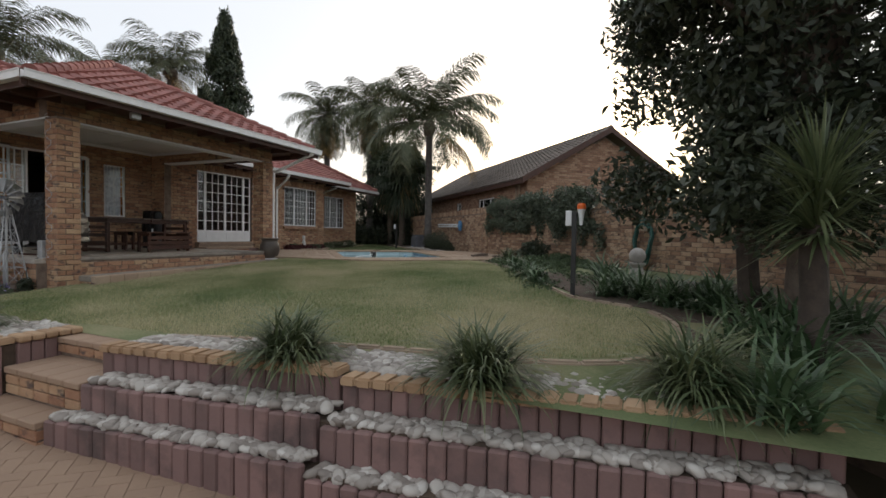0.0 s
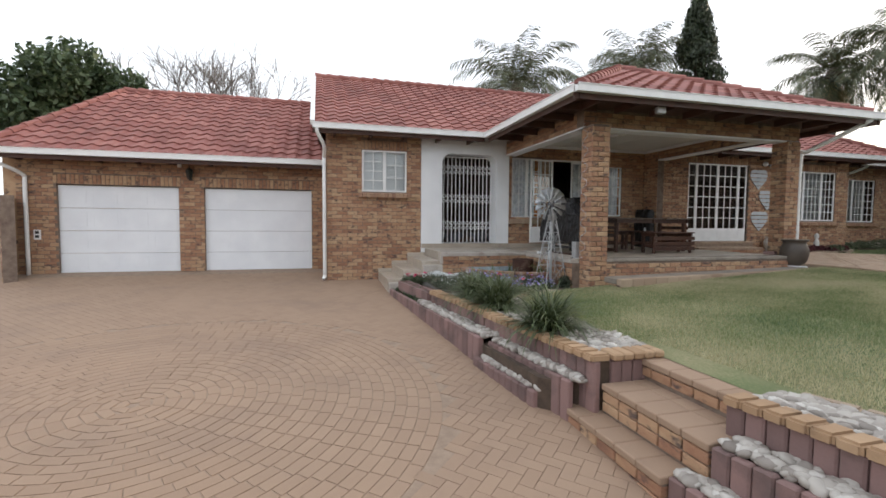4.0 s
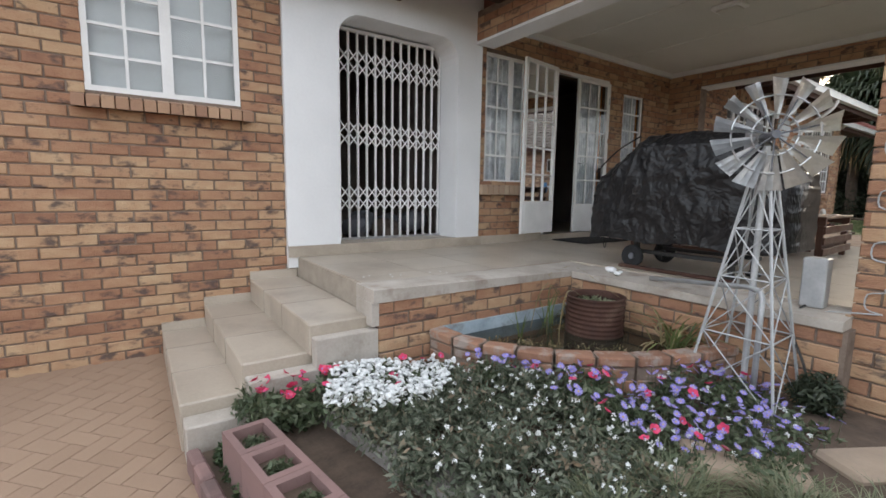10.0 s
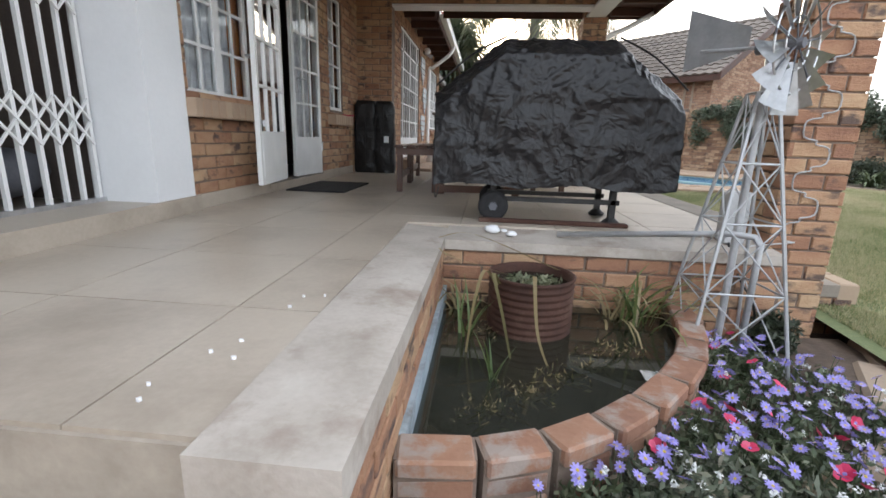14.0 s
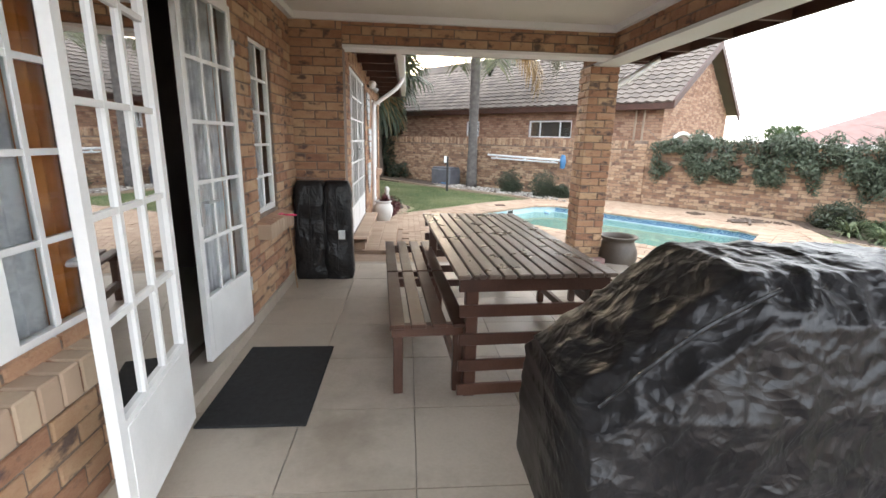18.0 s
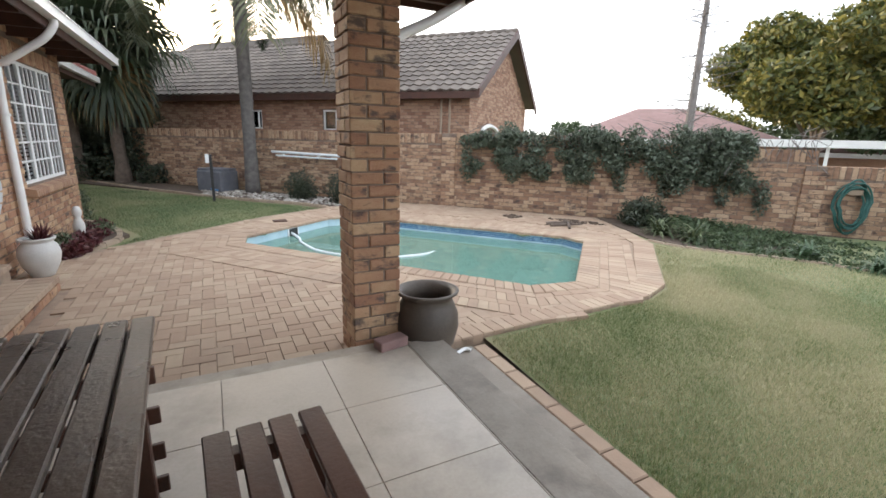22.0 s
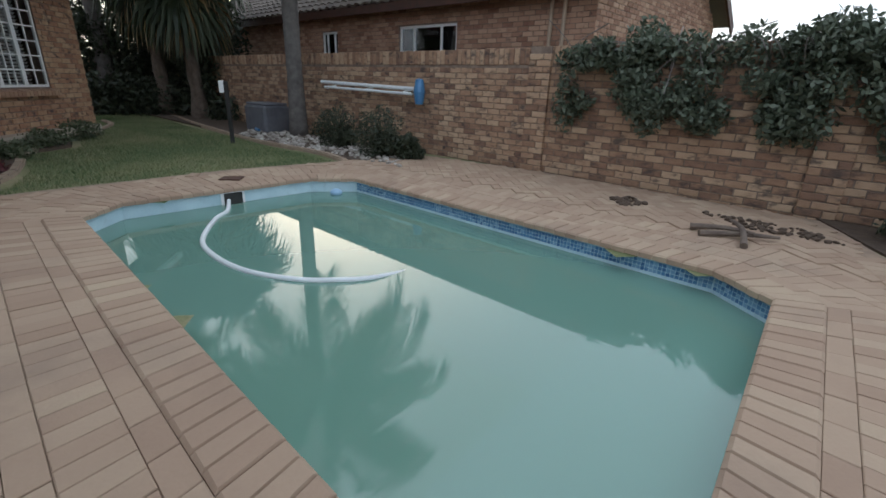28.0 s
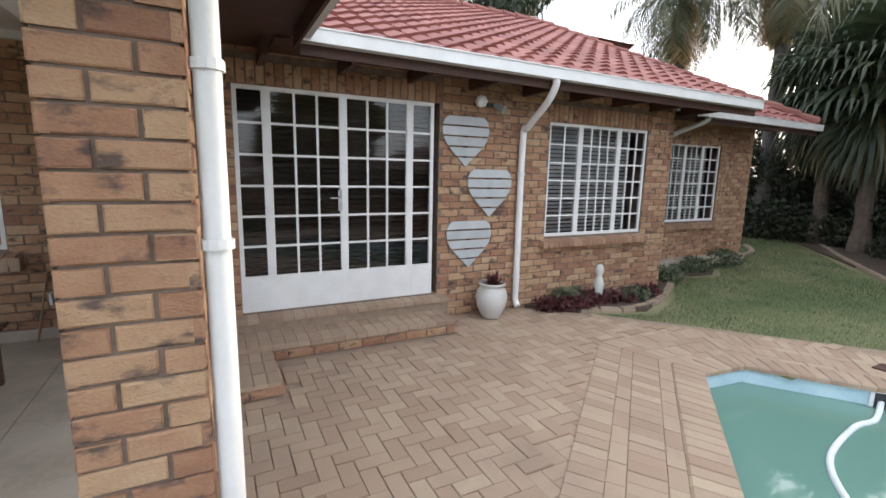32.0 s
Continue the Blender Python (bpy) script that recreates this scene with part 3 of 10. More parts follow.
def glassmat(name, tint=(0.9, 0.95, 0.95), mix=0.12):
    """A window pane: clear, with the gloss of its face."""
    m = bpy.data.materials.new(name)
    m.use_nodes = True
    N, L = m.node_tree.nodes, m.node_tree.links
    N.clear()
    out = N.new("ShaderNodeOutputMaterial")
    t = N.new("ShaderNodeBsdfTransparent")
    t.inputs[0].default_value = (*tint, 1)
    g = N.new("ShaderNodeBsdfGlossy")
    g.inputs["Roughness"].default_value = 0.02
    fr = N.new("ShaderNodeFresnel")
    fr.inputs["IOR"].default_value = 1.5
    ad = N.new("ShaderNodeMath")
    ad.operation = "ADD"
    L.new(fr.outputs[0], ad.inputs[0])
    ad.inputs[1].default_value = mix
    mx = N.new("ShaderNodeMixShader")
    L.new(ad.outputs[0], mx.inputs[0])
    L.new(t.outputs[0], mx.inputs[1])
    L.new(g.outputs[0], mx.inputs[2])
    L.new(mx.outputs[0], out.inputs["Surface"])
    return m


def watermat(name, col, clear, ripple):
    m = bpy.data.materials.new(name)
    m.use_nodes = True
    N, L = m.node_tree.nodes, m.node_tree.links
    N.clear()
    out = N.new("ShaderNodeOutputMaterial")
    t = N.new("ShaderNodeBsdfTransparent")
    t.inputs[0].default_value = (0.68, 0.86, 0.80, 1)
    d = N.new("ShaderNodeBsdfDiffuse")
    d.inputs[0].default_value = (*col, 1)
    mx = N.new("ShaderNodeMixShader")
    mx.inputs[0].default_value = 1 - clear
    L.new(t.outputs[0], mx.inputs[1])
    L.new(d.outputs[0], mx.inputs[2])
    g = N.new("ShaderNodeBsdfGlossy")
    g.inputs["Roughness"].default_value = 0.0
    nz = N.new("ShaderNodeTexNoise")
    nz.inputs["Scale"].default_value = 1.6
    geo = N.new("ShaderNodeNewGeometry")
    L.new(geo.outputs["Position"], nz.inputs["Vector"])
    bp = N.new("ShaderNodeBump")
    bp.inputs["Strength"].default_value, bp.inputs["Distance"].default_value = ripple, 0.02
    L.new(nz.outputs["Fac"], bp.inputs["Height"])
    L.new(bp.outputs[0], g.inputs["Normal"])
    fr = N.new("ShaderNodeFresnel")
    fr.inputs["IOR"].default_value = 1.85
    L.new(bp.outputs[0], fr.inputs["Normal"])
    m2 = N.new("ShaderNodeMixShader")
    L.new(fr.outputs[0], m2.inputs[0])
    L.new(mx.outputs[0], m2.inputs[1])
    L.new(g.outputs[0], m2.inputs[2])
    L.new(m2.outputs[0], out.inputs["Surface"])
    return m


M_GLASS = glassmat("window_glass", (0.93, 0.96, 0.96), 0.015)
M_WATER = watermat("pool_water", (0.255, 0.455, 0.365), 0.46, 0.0004)
M_PONDWATER = watermat("pond_water", (0.035, 0.035, 0.025), 0.3, 0.03)
# pool floor: the green that depth gives the water is put into its colour
M_DEEPGREEN = mat("algae_floor", [(0.2, (0.10, 0.26, 0.18)), (0.8, (0.16, 0.36, 0.26))], scale=1.2, rough=0.9, bump=0.2)

# ---- plan ----
FLOOR = 0.74          # veranda floor
DECK = 0.60           # paving round the pool
POOL = [(2.80, 13.28), (5.54, 9.96), (6.14, 9.86), (7.82, 11.49), (7.76, 11.98), (5.03, 15.08), (4.45, 15.06), (2.86, 13.82)]
BW = [(-2.6, 27.4), (7.60, 15.95), (9.92, 13.40), (12.5, 10.60), (14.9, 7.95), (18.2, 4.3), (21.0, 1.0)]


def drive_z(x):
    return -0.052 * x if x > 0 else -0.15 * x


def lawn_z(x, y):
    return min(0.56, max(0.15, 0.17 + 0.06 * (y - 2.7))) + 0.016 * noise.noise((x * 0.7, y * 0.7, 3.0))


# ---- pieces: bricks, pavers and tiles ----
_bricks = {}


def brick_mesh(l, h, d, c, material):
    """A brick with a worn, chamfered face; local x along it, y into the wall, z up."""
    key = (round(l, 2), round(h, 3), d, c, material.name)
    if key not in _bricks:
        l = key[0]
        v = [(0, d, 0), (l, d, 0), (l, d, h), (0, d, h), (0, c, 0), (l, c, 0), (l, c, h), (0, c, h), (c, 0, c), (l - c, 0, c), (l - c, 0, h - c), (c, 0, h - c)]
        f = [(8, 9, 10, 11)]
        for k in range(4):
            j = (k + 1) % 4
            f += [(4 + k, 4 + j, 8 + j, 8 + k), (k, j, 4 + j, 4 + k)]
        _bricks[key] = (mesh_from("brick", v, f, material), v, f)
    return _bricks[key]


def place(parent, name, items, near, count=300, label="", rest_name=""):
    """items: (matrix, (mesh, verts, faces)). The count nearest to the plan point near become objects; the others are joined."""
    items = sorted(items, key=lambda it: (it[0].translation.x - near[0]) ** 2 + (it[0].translation.y - near[1]) ** 2 + (it[0].translation.z - near[2]) ** 2)
    inv = parent.matrix_basis.inverted()
    for m, (me, _, _) in items[:count]:
        ob = new(name, me)
        ob.parent = parent
        ob.matrix_basis = inv @ m
    if len(items) > count:
        V, F, n = [], [], 0
        for m, (me, v, f) in items[count:]:
            a = np.array(v) @ np.array(m.to_3x3()).T + np.array(m.translation)
            V.append(a)
            F += [tuple(n + i for i in q) for q in f]
            n += len(v)
        me = mesh_from(rest_name or name + "work", np.concatenate(V), F, items[0][1][0].materials[0])
        ob = new(rest_name or name + "work", me)
        ob.parent = parent
        ob.matrix_basis = inv
        tagged(ob, kind="stuff")


def brick_items(o, yaw, length, z0, z1, holes=(), material=M_BRICK, proud=0.010, course=0.086, bl=0.222, bh=0.075, joint=0.011, seed=1, soldiers=()):
    """Stretcher bond on one face. o: plan point of its start; yaw: where it runs to; it faces to the right of that way."""
    rnd = random.Random(seed)
    items = []
    face = pose(o[0], o[1], 0, 0, 0, yaw)
    for u0, u1, za in soldiers:
        n = max(1, round((u1 - u0) / 0.084))
        for k in range(n):
            items.append((face @ pose(u0 + k * (u1 - u0) / n, -proud - 0.002, za, 0, 0, 0), brick_mesh((u1 - u0) / n - joint, 0.21, 0.03, 0.006, material)))
    rows = int((z1 - z0) / course + 0.02)
    cut = list(holes) + [(u0, u1, za - 0.01, za + 0.23) for u0, u1, za in soldiers]
    for r in range(rows):
        z = z0 + r * course
        spans = [(0.0, length)]
        for a, b, c, d in cut:
            if z + bh > c + 0.02 and z < d - 0.02:
                spans = [s for p, q in spans for s in ((p, min(q, a)), (max(p, b), q)) if s[1] - s[0] > 0.03]
        for p, q in spans:
            off = 0.0 if r % 2 else -(bl + joint) / 2
            k = math.floor((p - off) / (bl + joint))
            u = off + k * (bl + joint)
            while u < q:
                a, b = max(u, p), min(u + bl, q)
                if b - a > 0.035:
                    items.append((face @ pose(a, -proud + rnd.uniform(-0.0025, 0.0025), z + rnd.uniform(-0.002, 0.002), 0, 0, 0), brick_mesh(b - a, bh, 0.025, 0.005, material)))
                u += bl + joint
    return items


def wall_core(bm, o, yaw, length, thick, z0, z1, holes=()):
    """The wall behind the bricks, with its openings cut through. Boxes between the openings."""
    m = pose(o[0], o[1], 0, 0, 0, yaw)
    us = sorted({0.0, length, *[h[0] for h in holes], *[h[1] for h in holes]})
    for a, b in zip(us, us[1:]):
        mid = (a + b) / 2
        hs = sorted((h[2], h[3]) for h in holes if h[0] < mid < h[1])
        z = z0
        for c, d in hs:
            if c > z + 1e-3:
                bx(bm, a, b, 0, thick, z, c, m)
            z = d
        if z1 > z + 1e-3:
            bx(bm, a, b, 0, thick, z, z1, m)
    return bm


def brick_wall(name, o, yaw, length, z0, z1, near, holes=(), soldiers=(), thick=0.22, material=M_BRICK, count=170, seed=1, zb=None):
    w = struct(name, wall_core(bmesh.new(), o, yaw, length, thick, z0 if zb is None else zb, z1, holes), M_MORTAR)
    LATER.append((w, brick_items(o, yaw, length, z0, z1, holes, material, soldiers=soldiers, seed=seed), near, count))
    return w


LATER = []

# ---- ground ----
gb = bmesh.new()
bx(gb, -1500, 1500, -1500, 1500, -1.6, -1.2)
tagged(struct("ground", gb, M_GROUND), "bare brown earth reaching the horizon")

V, F, ix = [], [], {}
STEP = 0.4
pool_big = [(5.4 + (x - 5.4) * 1.06, 12.5 + (y - 12.5) * 1.06) for x, y in POOL]


def lawn_vert(i, j):
    if (i, j) not in ix:
        x, y = -16 + i * STEP, 2.76 + j * STEP
        ix[i, j] = len(V)
        V.append((x, y, lawn_z(x, y)))
    return ix[i, j]


for i in range(95):
    for j in range(100):
        x, y = -16 + (i + 0.5) * STEP, 2.76 + (j + 0.5) * STEP
        if (x < 4.4 and y < 9.0 and y > 4.6) or (x < 4.0 and y < 9.0) or (x < 0.3 and y < 15.6) or (x < -0.6 and y < 19.4) or inside((x, y), pool_big):
            continue
        F.append((lawn_vert(i, j), lawn_vert(i + 1, j), lawn_vert(i + 1, j + 1), lawn_vert(i, j + 1)))
lawn = new("lawn", mesh_from("lawn", V, F, M_LAWN, True))
tagged(lawn, "short green lawn with dry straw patches", kind="structure")

V = [(x, y, drive_z(x) - 0.006) for x in (-3.2, -1.2, 0, 9, 20) for y in (-12, 2.6)]
drive_base = new("road", mesh_from("road", V, [(2 * k, 2 * k + 2, 2 * k + 3, 2 * k + 1) for k in range(4)], M_SAND))
tagged(drive_base, "brick-paved driveway sloping down from the garage", kind="structure")

# ---- house walls ----
KWIN = (0.80, 1.86, 2.08, 3.05)
brick_wall("wall_kitchen", (0, 0), 90, 2.22, -0.1, 3.45, (0, 1.5, 1.2), [KWIN], [(0.78, 1.88, 3.06)], seed=2)
brick_wall("wall_garage", (-1.1, -6.5), 90, 6.5, 0.08, 2.78, (-1.1, -0.5, 1.5), [(0.73, 3.15, -1, 2.15), (3.69, 6.14, -1, 2.15)], [(0.68, 3.2, 2.16), (3.64, 6.19, 2.16)], count=200, seed=3)
struct("wall_gable", box(-1.1, -0.22, 0, 0.22, -0.1, 3.45), M_BRICK)
brick_wall("wall_veranda", (0, 4.5), 90, 4.1, FLOOR + 0.10, 3.40, (0, 7, 1.6), [(0.10, 0.95, 1.50, 3.04), (1.15, 2.47, 0.80, 3.0), (2.84, 3.37, 1.57, 2.92)], seed=4, zb=FLOOR - 0.6)
brick_wall("wall_return", (0, 8.6), 0, 0.52, FLOOR, 3.36, (0.3, 8.6, 1.6), seed=5, thick=0.2)
brick_wall("wall_bedroom", (0.45, 8.8), 90, 6.92, 0.52, 3.5, (0.45, 11.5, 1.2), [(0.88, 2.99, 0.90, 3.07), (4.57, 6.39, 1.50, 2.98)], [(0.84, 3.03, 3.075), (4.53, 6.43, 2.985)], seed=6)
brick_wall("wall_study", (-0.474, 15.72), 90, 3.75, 0.52, 3.5, (-0.4, 17, 1.2), [(1.16, 2.70, 1.49, 2.94)], count=200, seed=7)
struct("wall_jog", box(-0.474, 0.22, 15.5, 15.71, 0.4, 3.5), M_BRICK)
struct("wall_end", box(-8, -0.474, 19.3, 19.47, 0.4, 3.5), M_BRICK)

# white wall with the rounded opening of the entrance
GY0, GY1, GZ1 = 2.74, 4.16, 3.06
wb = bmesh.new()
out_pts = [(2.22, FLOOR - 0.1), (4.5, FLOOR - 0.1), (4.5, 3.6), (2.22, 3.6)]
arch = [(GY0, FLOOR + 0.1)] + [(GY0 + 0.24 * (1 - math.cos(a)), GZ1 - 0.24 * (1 - math.sin(a))) for a in [k * math.pi / 12 for k in range(7)]]
arch += [(GY1 - 0.24 * (1 - math.cos(a)), GZ1 - 0.24 * (1 - math.sin(a))) for a in [(6 - k) * math.pi / 12 for k in range(7)]] + [(GY1, FLOOR + 0.1)]
mid_y = (GY0 + GY1) / 2
for xs, flip in ((0.05, 1), (-0.36, 0)):
    left = [(2.22, FLOOR - 0.1), (mid_y, FLOOR - 0.1), (mid_y, FLOOR + 0.1)] + arch[:8] + [(mid_y, GZ1), (mid_y, 3.6), (2.22, 3.6)]
    right = [(4.5, FLOOR - 0.1), (4.5, 3.6), (mid_y, 3.6), (mid_y, GZ1)] + arch[8:] + [(mid_y, FLOOR + 0.1), (mid_y, FLOOR - 0.1)]
    for ring in (left, right):
        vs = [wb.verts.new((xs, y, z)) for y, z in ring]
        wb.faces.new(vs if flip else vs[::-1])
ring_f = [wb.verts.new((0.05, y, z)) for y, z in arch]
ring_b = [wb.verts.new((-0.36, y, z)) for y, z in arch]
for k in range(len(arch) - 1):
    wb.faces.new((ring_f[k], ring_f[k + 1], ring_b[k + 1], ring_b[k]))
bx(wb, -0.36, 0.05, 4.5, 4.502, FLOOR - 0.1, 3.6)
bx(wb, -0.36, 0.05, 2.218, 2.22, FLOOR - 0.1, 3.6)
bmesh.ops.recalc_face_normals(wb, faces=[f for f in wb.faces])
struct("wall_entrance", wb, M_WHITE, "white plastered wall with a rounded entrance opening")

# closed rooms behind the openings, their dimness put into the wall colour
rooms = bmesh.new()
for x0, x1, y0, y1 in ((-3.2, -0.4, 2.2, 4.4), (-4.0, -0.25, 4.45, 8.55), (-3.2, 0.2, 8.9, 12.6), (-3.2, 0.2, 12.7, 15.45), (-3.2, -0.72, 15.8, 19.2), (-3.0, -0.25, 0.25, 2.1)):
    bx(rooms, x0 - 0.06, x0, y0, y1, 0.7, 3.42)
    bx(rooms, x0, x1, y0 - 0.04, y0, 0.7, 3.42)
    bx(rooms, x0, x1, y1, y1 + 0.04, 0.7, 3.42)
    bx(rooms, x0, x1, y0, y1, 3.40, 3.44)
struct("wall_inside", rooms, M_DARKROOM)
struct("floor_inside", box(-4, -0.23, 2.2, 19.2, 0.66, FLOOR + 0.06), M_TILE)

# ---- veranda floor, platform, steps ----
fb = bmesh.new()
prism(fb, [(0.0, 2.31), (1.478, 2.31), (1.478, 4.478), (3.60, 4.478), (3.72, 9.05), (0.0, 9.05)], FLOOR - 0.75, FLOOR - 0.012)
floor_v = struct("floor", fb, M_GROUT, "large beige ceramic tiles with thin joints")
TILES = []
tile_v = [(0, 0, 0), (0.597, 0, 0), (0.597, 0.597, 0), (0, 0.597, 0), (0.0015, 0.0015, 0.012), (0.5955, 0.0015, 0.012), (0.5955, 0.5955, 0.012), (0.0015, 0.5955, 0.012)]
tile_f = [(4, 5, 6, 7), (0, 1, 5, 4), (1, 2, 6, 5), (2, 3, 7, 6), (3, 0, 4, 7)]
tile_m = (mesh_from("floor_tile", tile_v, tile_f, M_TILE), tile_v, tile_f)
for i in range(7):
    for j in range(12):
        x, y = 0.02 + i * 0.6, 2.32 + j * 0.6
        sx, sy = min(0.594, (1.48 if y < 4.1 else 3.72) - x), 0.594
        if 4.1 < y < 4.2 and i > 1:
            if i == 2:
                TILES.append((pose(x, y, FLOOR - 0.013, 0, 0, 0) @ Matrix.Diagonal((0.26 / 0.594, 0.36 / 0.594, 1, 1)), tile_m))
            y, sy = 4.482, 0.232
        if sx > 0.05 and y + sy < 9.1:
            TILES.append((pose(x, y, FLOOR - 0.013, 0, 0, 0) @ Matrix.Diagonal((sx / 0.594, sy / 0.594, 1, 1)), tile_m))
LATER.append((floor_v, TILES, (1.5, 5, 0.7), 200))

# tiled skirting under the wall and at the white wall
sk = bmesh.new()
bx(sk, 0.0, 0.022, 4.51, 5.62, FLOOR, FLOOR + 0.10)
bx(sk, 0.0, 0.022, 7.0, 8.58, FLOOR, FLOOR + 0.10)
bx(sk, 0.05, 0.075, 2.22, 4.53, FLOOR, FLOOR + 0.105)
bx(sk, -0.40, 0.062, GY0, GY1, FLOOR, FLOOR + 0.10)
bx(sk, -0.15, 0.03, 5.62, 7.0, FLOOR, FLOOR + 0.075)
struct("baseboard", sk, M_TILE, "beige tile skirting")

# entrance steps
steps = thing("entrance_steps", "beige tiled entrance steps with brick cheeks", "steps", at=(0.8, 1.7, 0))
steps.matrix_basis = Matrix()
for k, (ya, za) in enumerate(((1.18, 0.19), (1.50, 0.37), (1.88, 0.555))):
    part("step", box(0.012, 1.58 + 0.04 * k, ya, 2.30, za - 0.20 - 0.2 * (k == 0), za, 0.008), M_TILE, steps)
    for u in (0.52, 1.05):
        part("joint", box(u, u + 0.006, ya - 0.0025, ya + 0.40, za - 0.18, za + 0.0015), M_GROUT, steps)
for k, (ya, za) in enumerate(((1.18, 0.12), (1.50, 0.30), (1.88, 0.485))):
    part("cheek", box(1.582 + 0.04 * k, 1.735 + 0.002 * k, ya + 0.012, 2.312 + 0.001 * k, -0.25, za - 0.002 * k, 0.008), M_EDGE, steps, "worn cement cheek of the steps")
part("skirting_tile", bx(bx(box(0.010, 0.035, 1.18, 1.5, 0.19, 0.26), 0.010, 0.034, 1.5, 1.88, 0.37, 0.44), 0.010, 0.033, 1.88, 2.3, 0.555, 0.63), M_TILE, steps)
part("edge_cement", prism(prism(bmesh.new(), [(1.482, 2.27), (1.755, 2.27), (1.745, 4.19), (1.745, 4.476), (1.482, 4.476)], FLOOR - 0.085, [FLOOR + 0.004, FLOOR + 0.002, 0.700, 0.712, 0.728]), [(1.747, 4.19), (3.60, 4.19), (3.60, 4.476), (1.747, 4.476)], 0.645, [0.700, 0.700, 0.728, 0.728]), M_EDGE, steps, "worn cement edge with white paint spots")
part("corner_plaster", prism(bmesh.new(), [(1.50, 2.262), (1.742, 2.262), (1.742, 2.313), (1.50, 2.313)], 0.50, 0.654), M_EDGE, steps, "rough plastered corner")
pf = struct("wall_platform", box(1.49, 1.735, 2.315, 4.21, -0.25, FLOOR - 0.087), M_MORTAR)
LATER.append((pf, brick_items((1.735, 2.31), 90, 1.89, 0.06, FLOOR - 0.07, material=M_BRICK, seed=11), (1.7, 3, 0.5), 300))
pf2 = struct("wall_pond_back", box(1.737, 3.62, 4.215, 4.47, -0.1, 0.643), M_MORTAR)
LATER.append((pf2, brick_items((1.74, 4.215), 0, 1.86, 0.04, 0.645, material=M_BRICK, seed=12), (2.7, 4, 0.5), 300))

# veranda edge and the lawn step
ve = struct("wall_veranda_edge", box(3.70, 3.875, 4.69, 8.925, -0.1, FLOOR - 0.06), M_MORTAR)
LATER.append((ve, brick_items((3.875, 4.69), 90, 4.23, 0.14, FLOOR - 0.055, seed=13) + brick_items((3.87, 8.925), 180, 0.17, 0.53, FLOOR - 0.055, seed=19), (3.9, 6, 0.5), 300))
struct("trim", box(3.62, 3.895, 4.69, 8.94, FLOOR - 0.06, FLOOR + 0.003, 0.01), M_STEPCEMENT, "smooth cement edge of the veranda")
ls = thing("lawn_step", "long brick step with a cement top along the veranda", "step")
part("step_body", prism(bmesh.new(), [(3.89, 4.67), (4.36, 4.67), (4.36, 9.08), (3.89, 9.08)], -0.1, [0.345, 0.345, 0.44, 0.44]), M_MORTAR, ls)
part("step_end", prism(bmesh.new(), [(3.63, 8.95), (3.886, 8.95), (3.886, 9.08), (3.63, 9.08)], -0.1, 0.44), M_MORTAR, ls)
struct("ground_edge", prism(bmesh.new(), [(4.33, 4.66), (4.43, 4.66), (4.43, 9.1), (4.33, 9.1)], -0.1, [0.15, 0.15, 0.48, 0.48]), M_SOIL, "bare soil along the lawn step")
part("step_top", prism(bmesh.new(), [(3.888, 4.65), (4.26, 4.65), (4.26, 9.085), (3.63, 9.085), (3.63, 8.93), (3.888, 8.93)], [0.346, 0.346, 0.441, 0.441, 0.441, 0.441], [0.425, 0.425, 0.525, 0.525, 0.522, 0.522]), M_STEPCEMENT, ls, "worn cement tread")
for k in range(19):
    ya = 4.66 + k * 0.2325
    eb = prism(bmesh.new(), [(4.265, ya), (4.385, ya), (4.385, ya + 0.224), (4.265, ya + 0.224)], 0.30, [0.430 + 0.0226 * (ya - 4.65), 0.430 + 0.0226 * (ya - 4.65), 0.435 + 0.0226 * (ya - 4.65), 0.435 + 0.0226 * (ya - 4.65)])
    bmesh.ops.bevel(eb, geom=[e for e in eb.edges if min(v.co.z for v in e.verts) > 0.4], offset=0.008, segments=1, affect="EDGES")
    part("edging_brick", eb, M_POOLPAVER, ls, "clay edging brick")
LATER.append((ls, brick_items((4.36, 4.67), 90, 4.28, 0.085, 0.345, seed=14) + brick_items((3.9, 4.67), 0, 0.46, 0.085, 0.345, seed=15), (4.3, 6, 0.3), 300))

# ---- pillars ----
def pillar(x0, y0, z0, z1, label, seed):
    p = thing("brick_pillar", label, "pillar", "veranda pillars", at=(x0 + 0.172, y0 + 0.172, z0))
    part("core", box(-0.160, 0.160, -0.160, 0.160, 0, z1 - z0), M_MORTAR, p)
    rnd = random.Random(seed)
    its = []
    for r in range(int((z1 - z0) / 0.086)):
        for k in range(4):
            m = pose(x0 + 0.1725, y0 + 0.1725, z0 + r * 0.086 + 0.006, 0, 0, 90 * k)
            a = -0.1725 if r % 2 else -0.0495
            dx = rnd.uniform(-0.003, 0.003)
            its.append((m @ pose(a, -0.1725 + dx, 0, 0, 0, 0), brick_mesh(0.222, 0.075, 0.106, 0.006, M_BRICK)))
            b = 0.0605 if r % 2 else -0.1725
            its.append((m @ pose(b, -0.1722 + dx, 0, 0, 0, 0), brick_mesh(0.112, 0.075, 0.03, 0.006, M_BRICK)))
    LATER.append((p, its, (x0, y0, 1.5), 300))
    return p


pillar(3.59, 4.35, 0.10, 3.06, "tall face-brick veranda pillar beside the fish pond", 21)
pillar(3.29, 9.09, DECK - 0.03, 3.08, "face-brick veranda pillar beside the pool paving", 22)

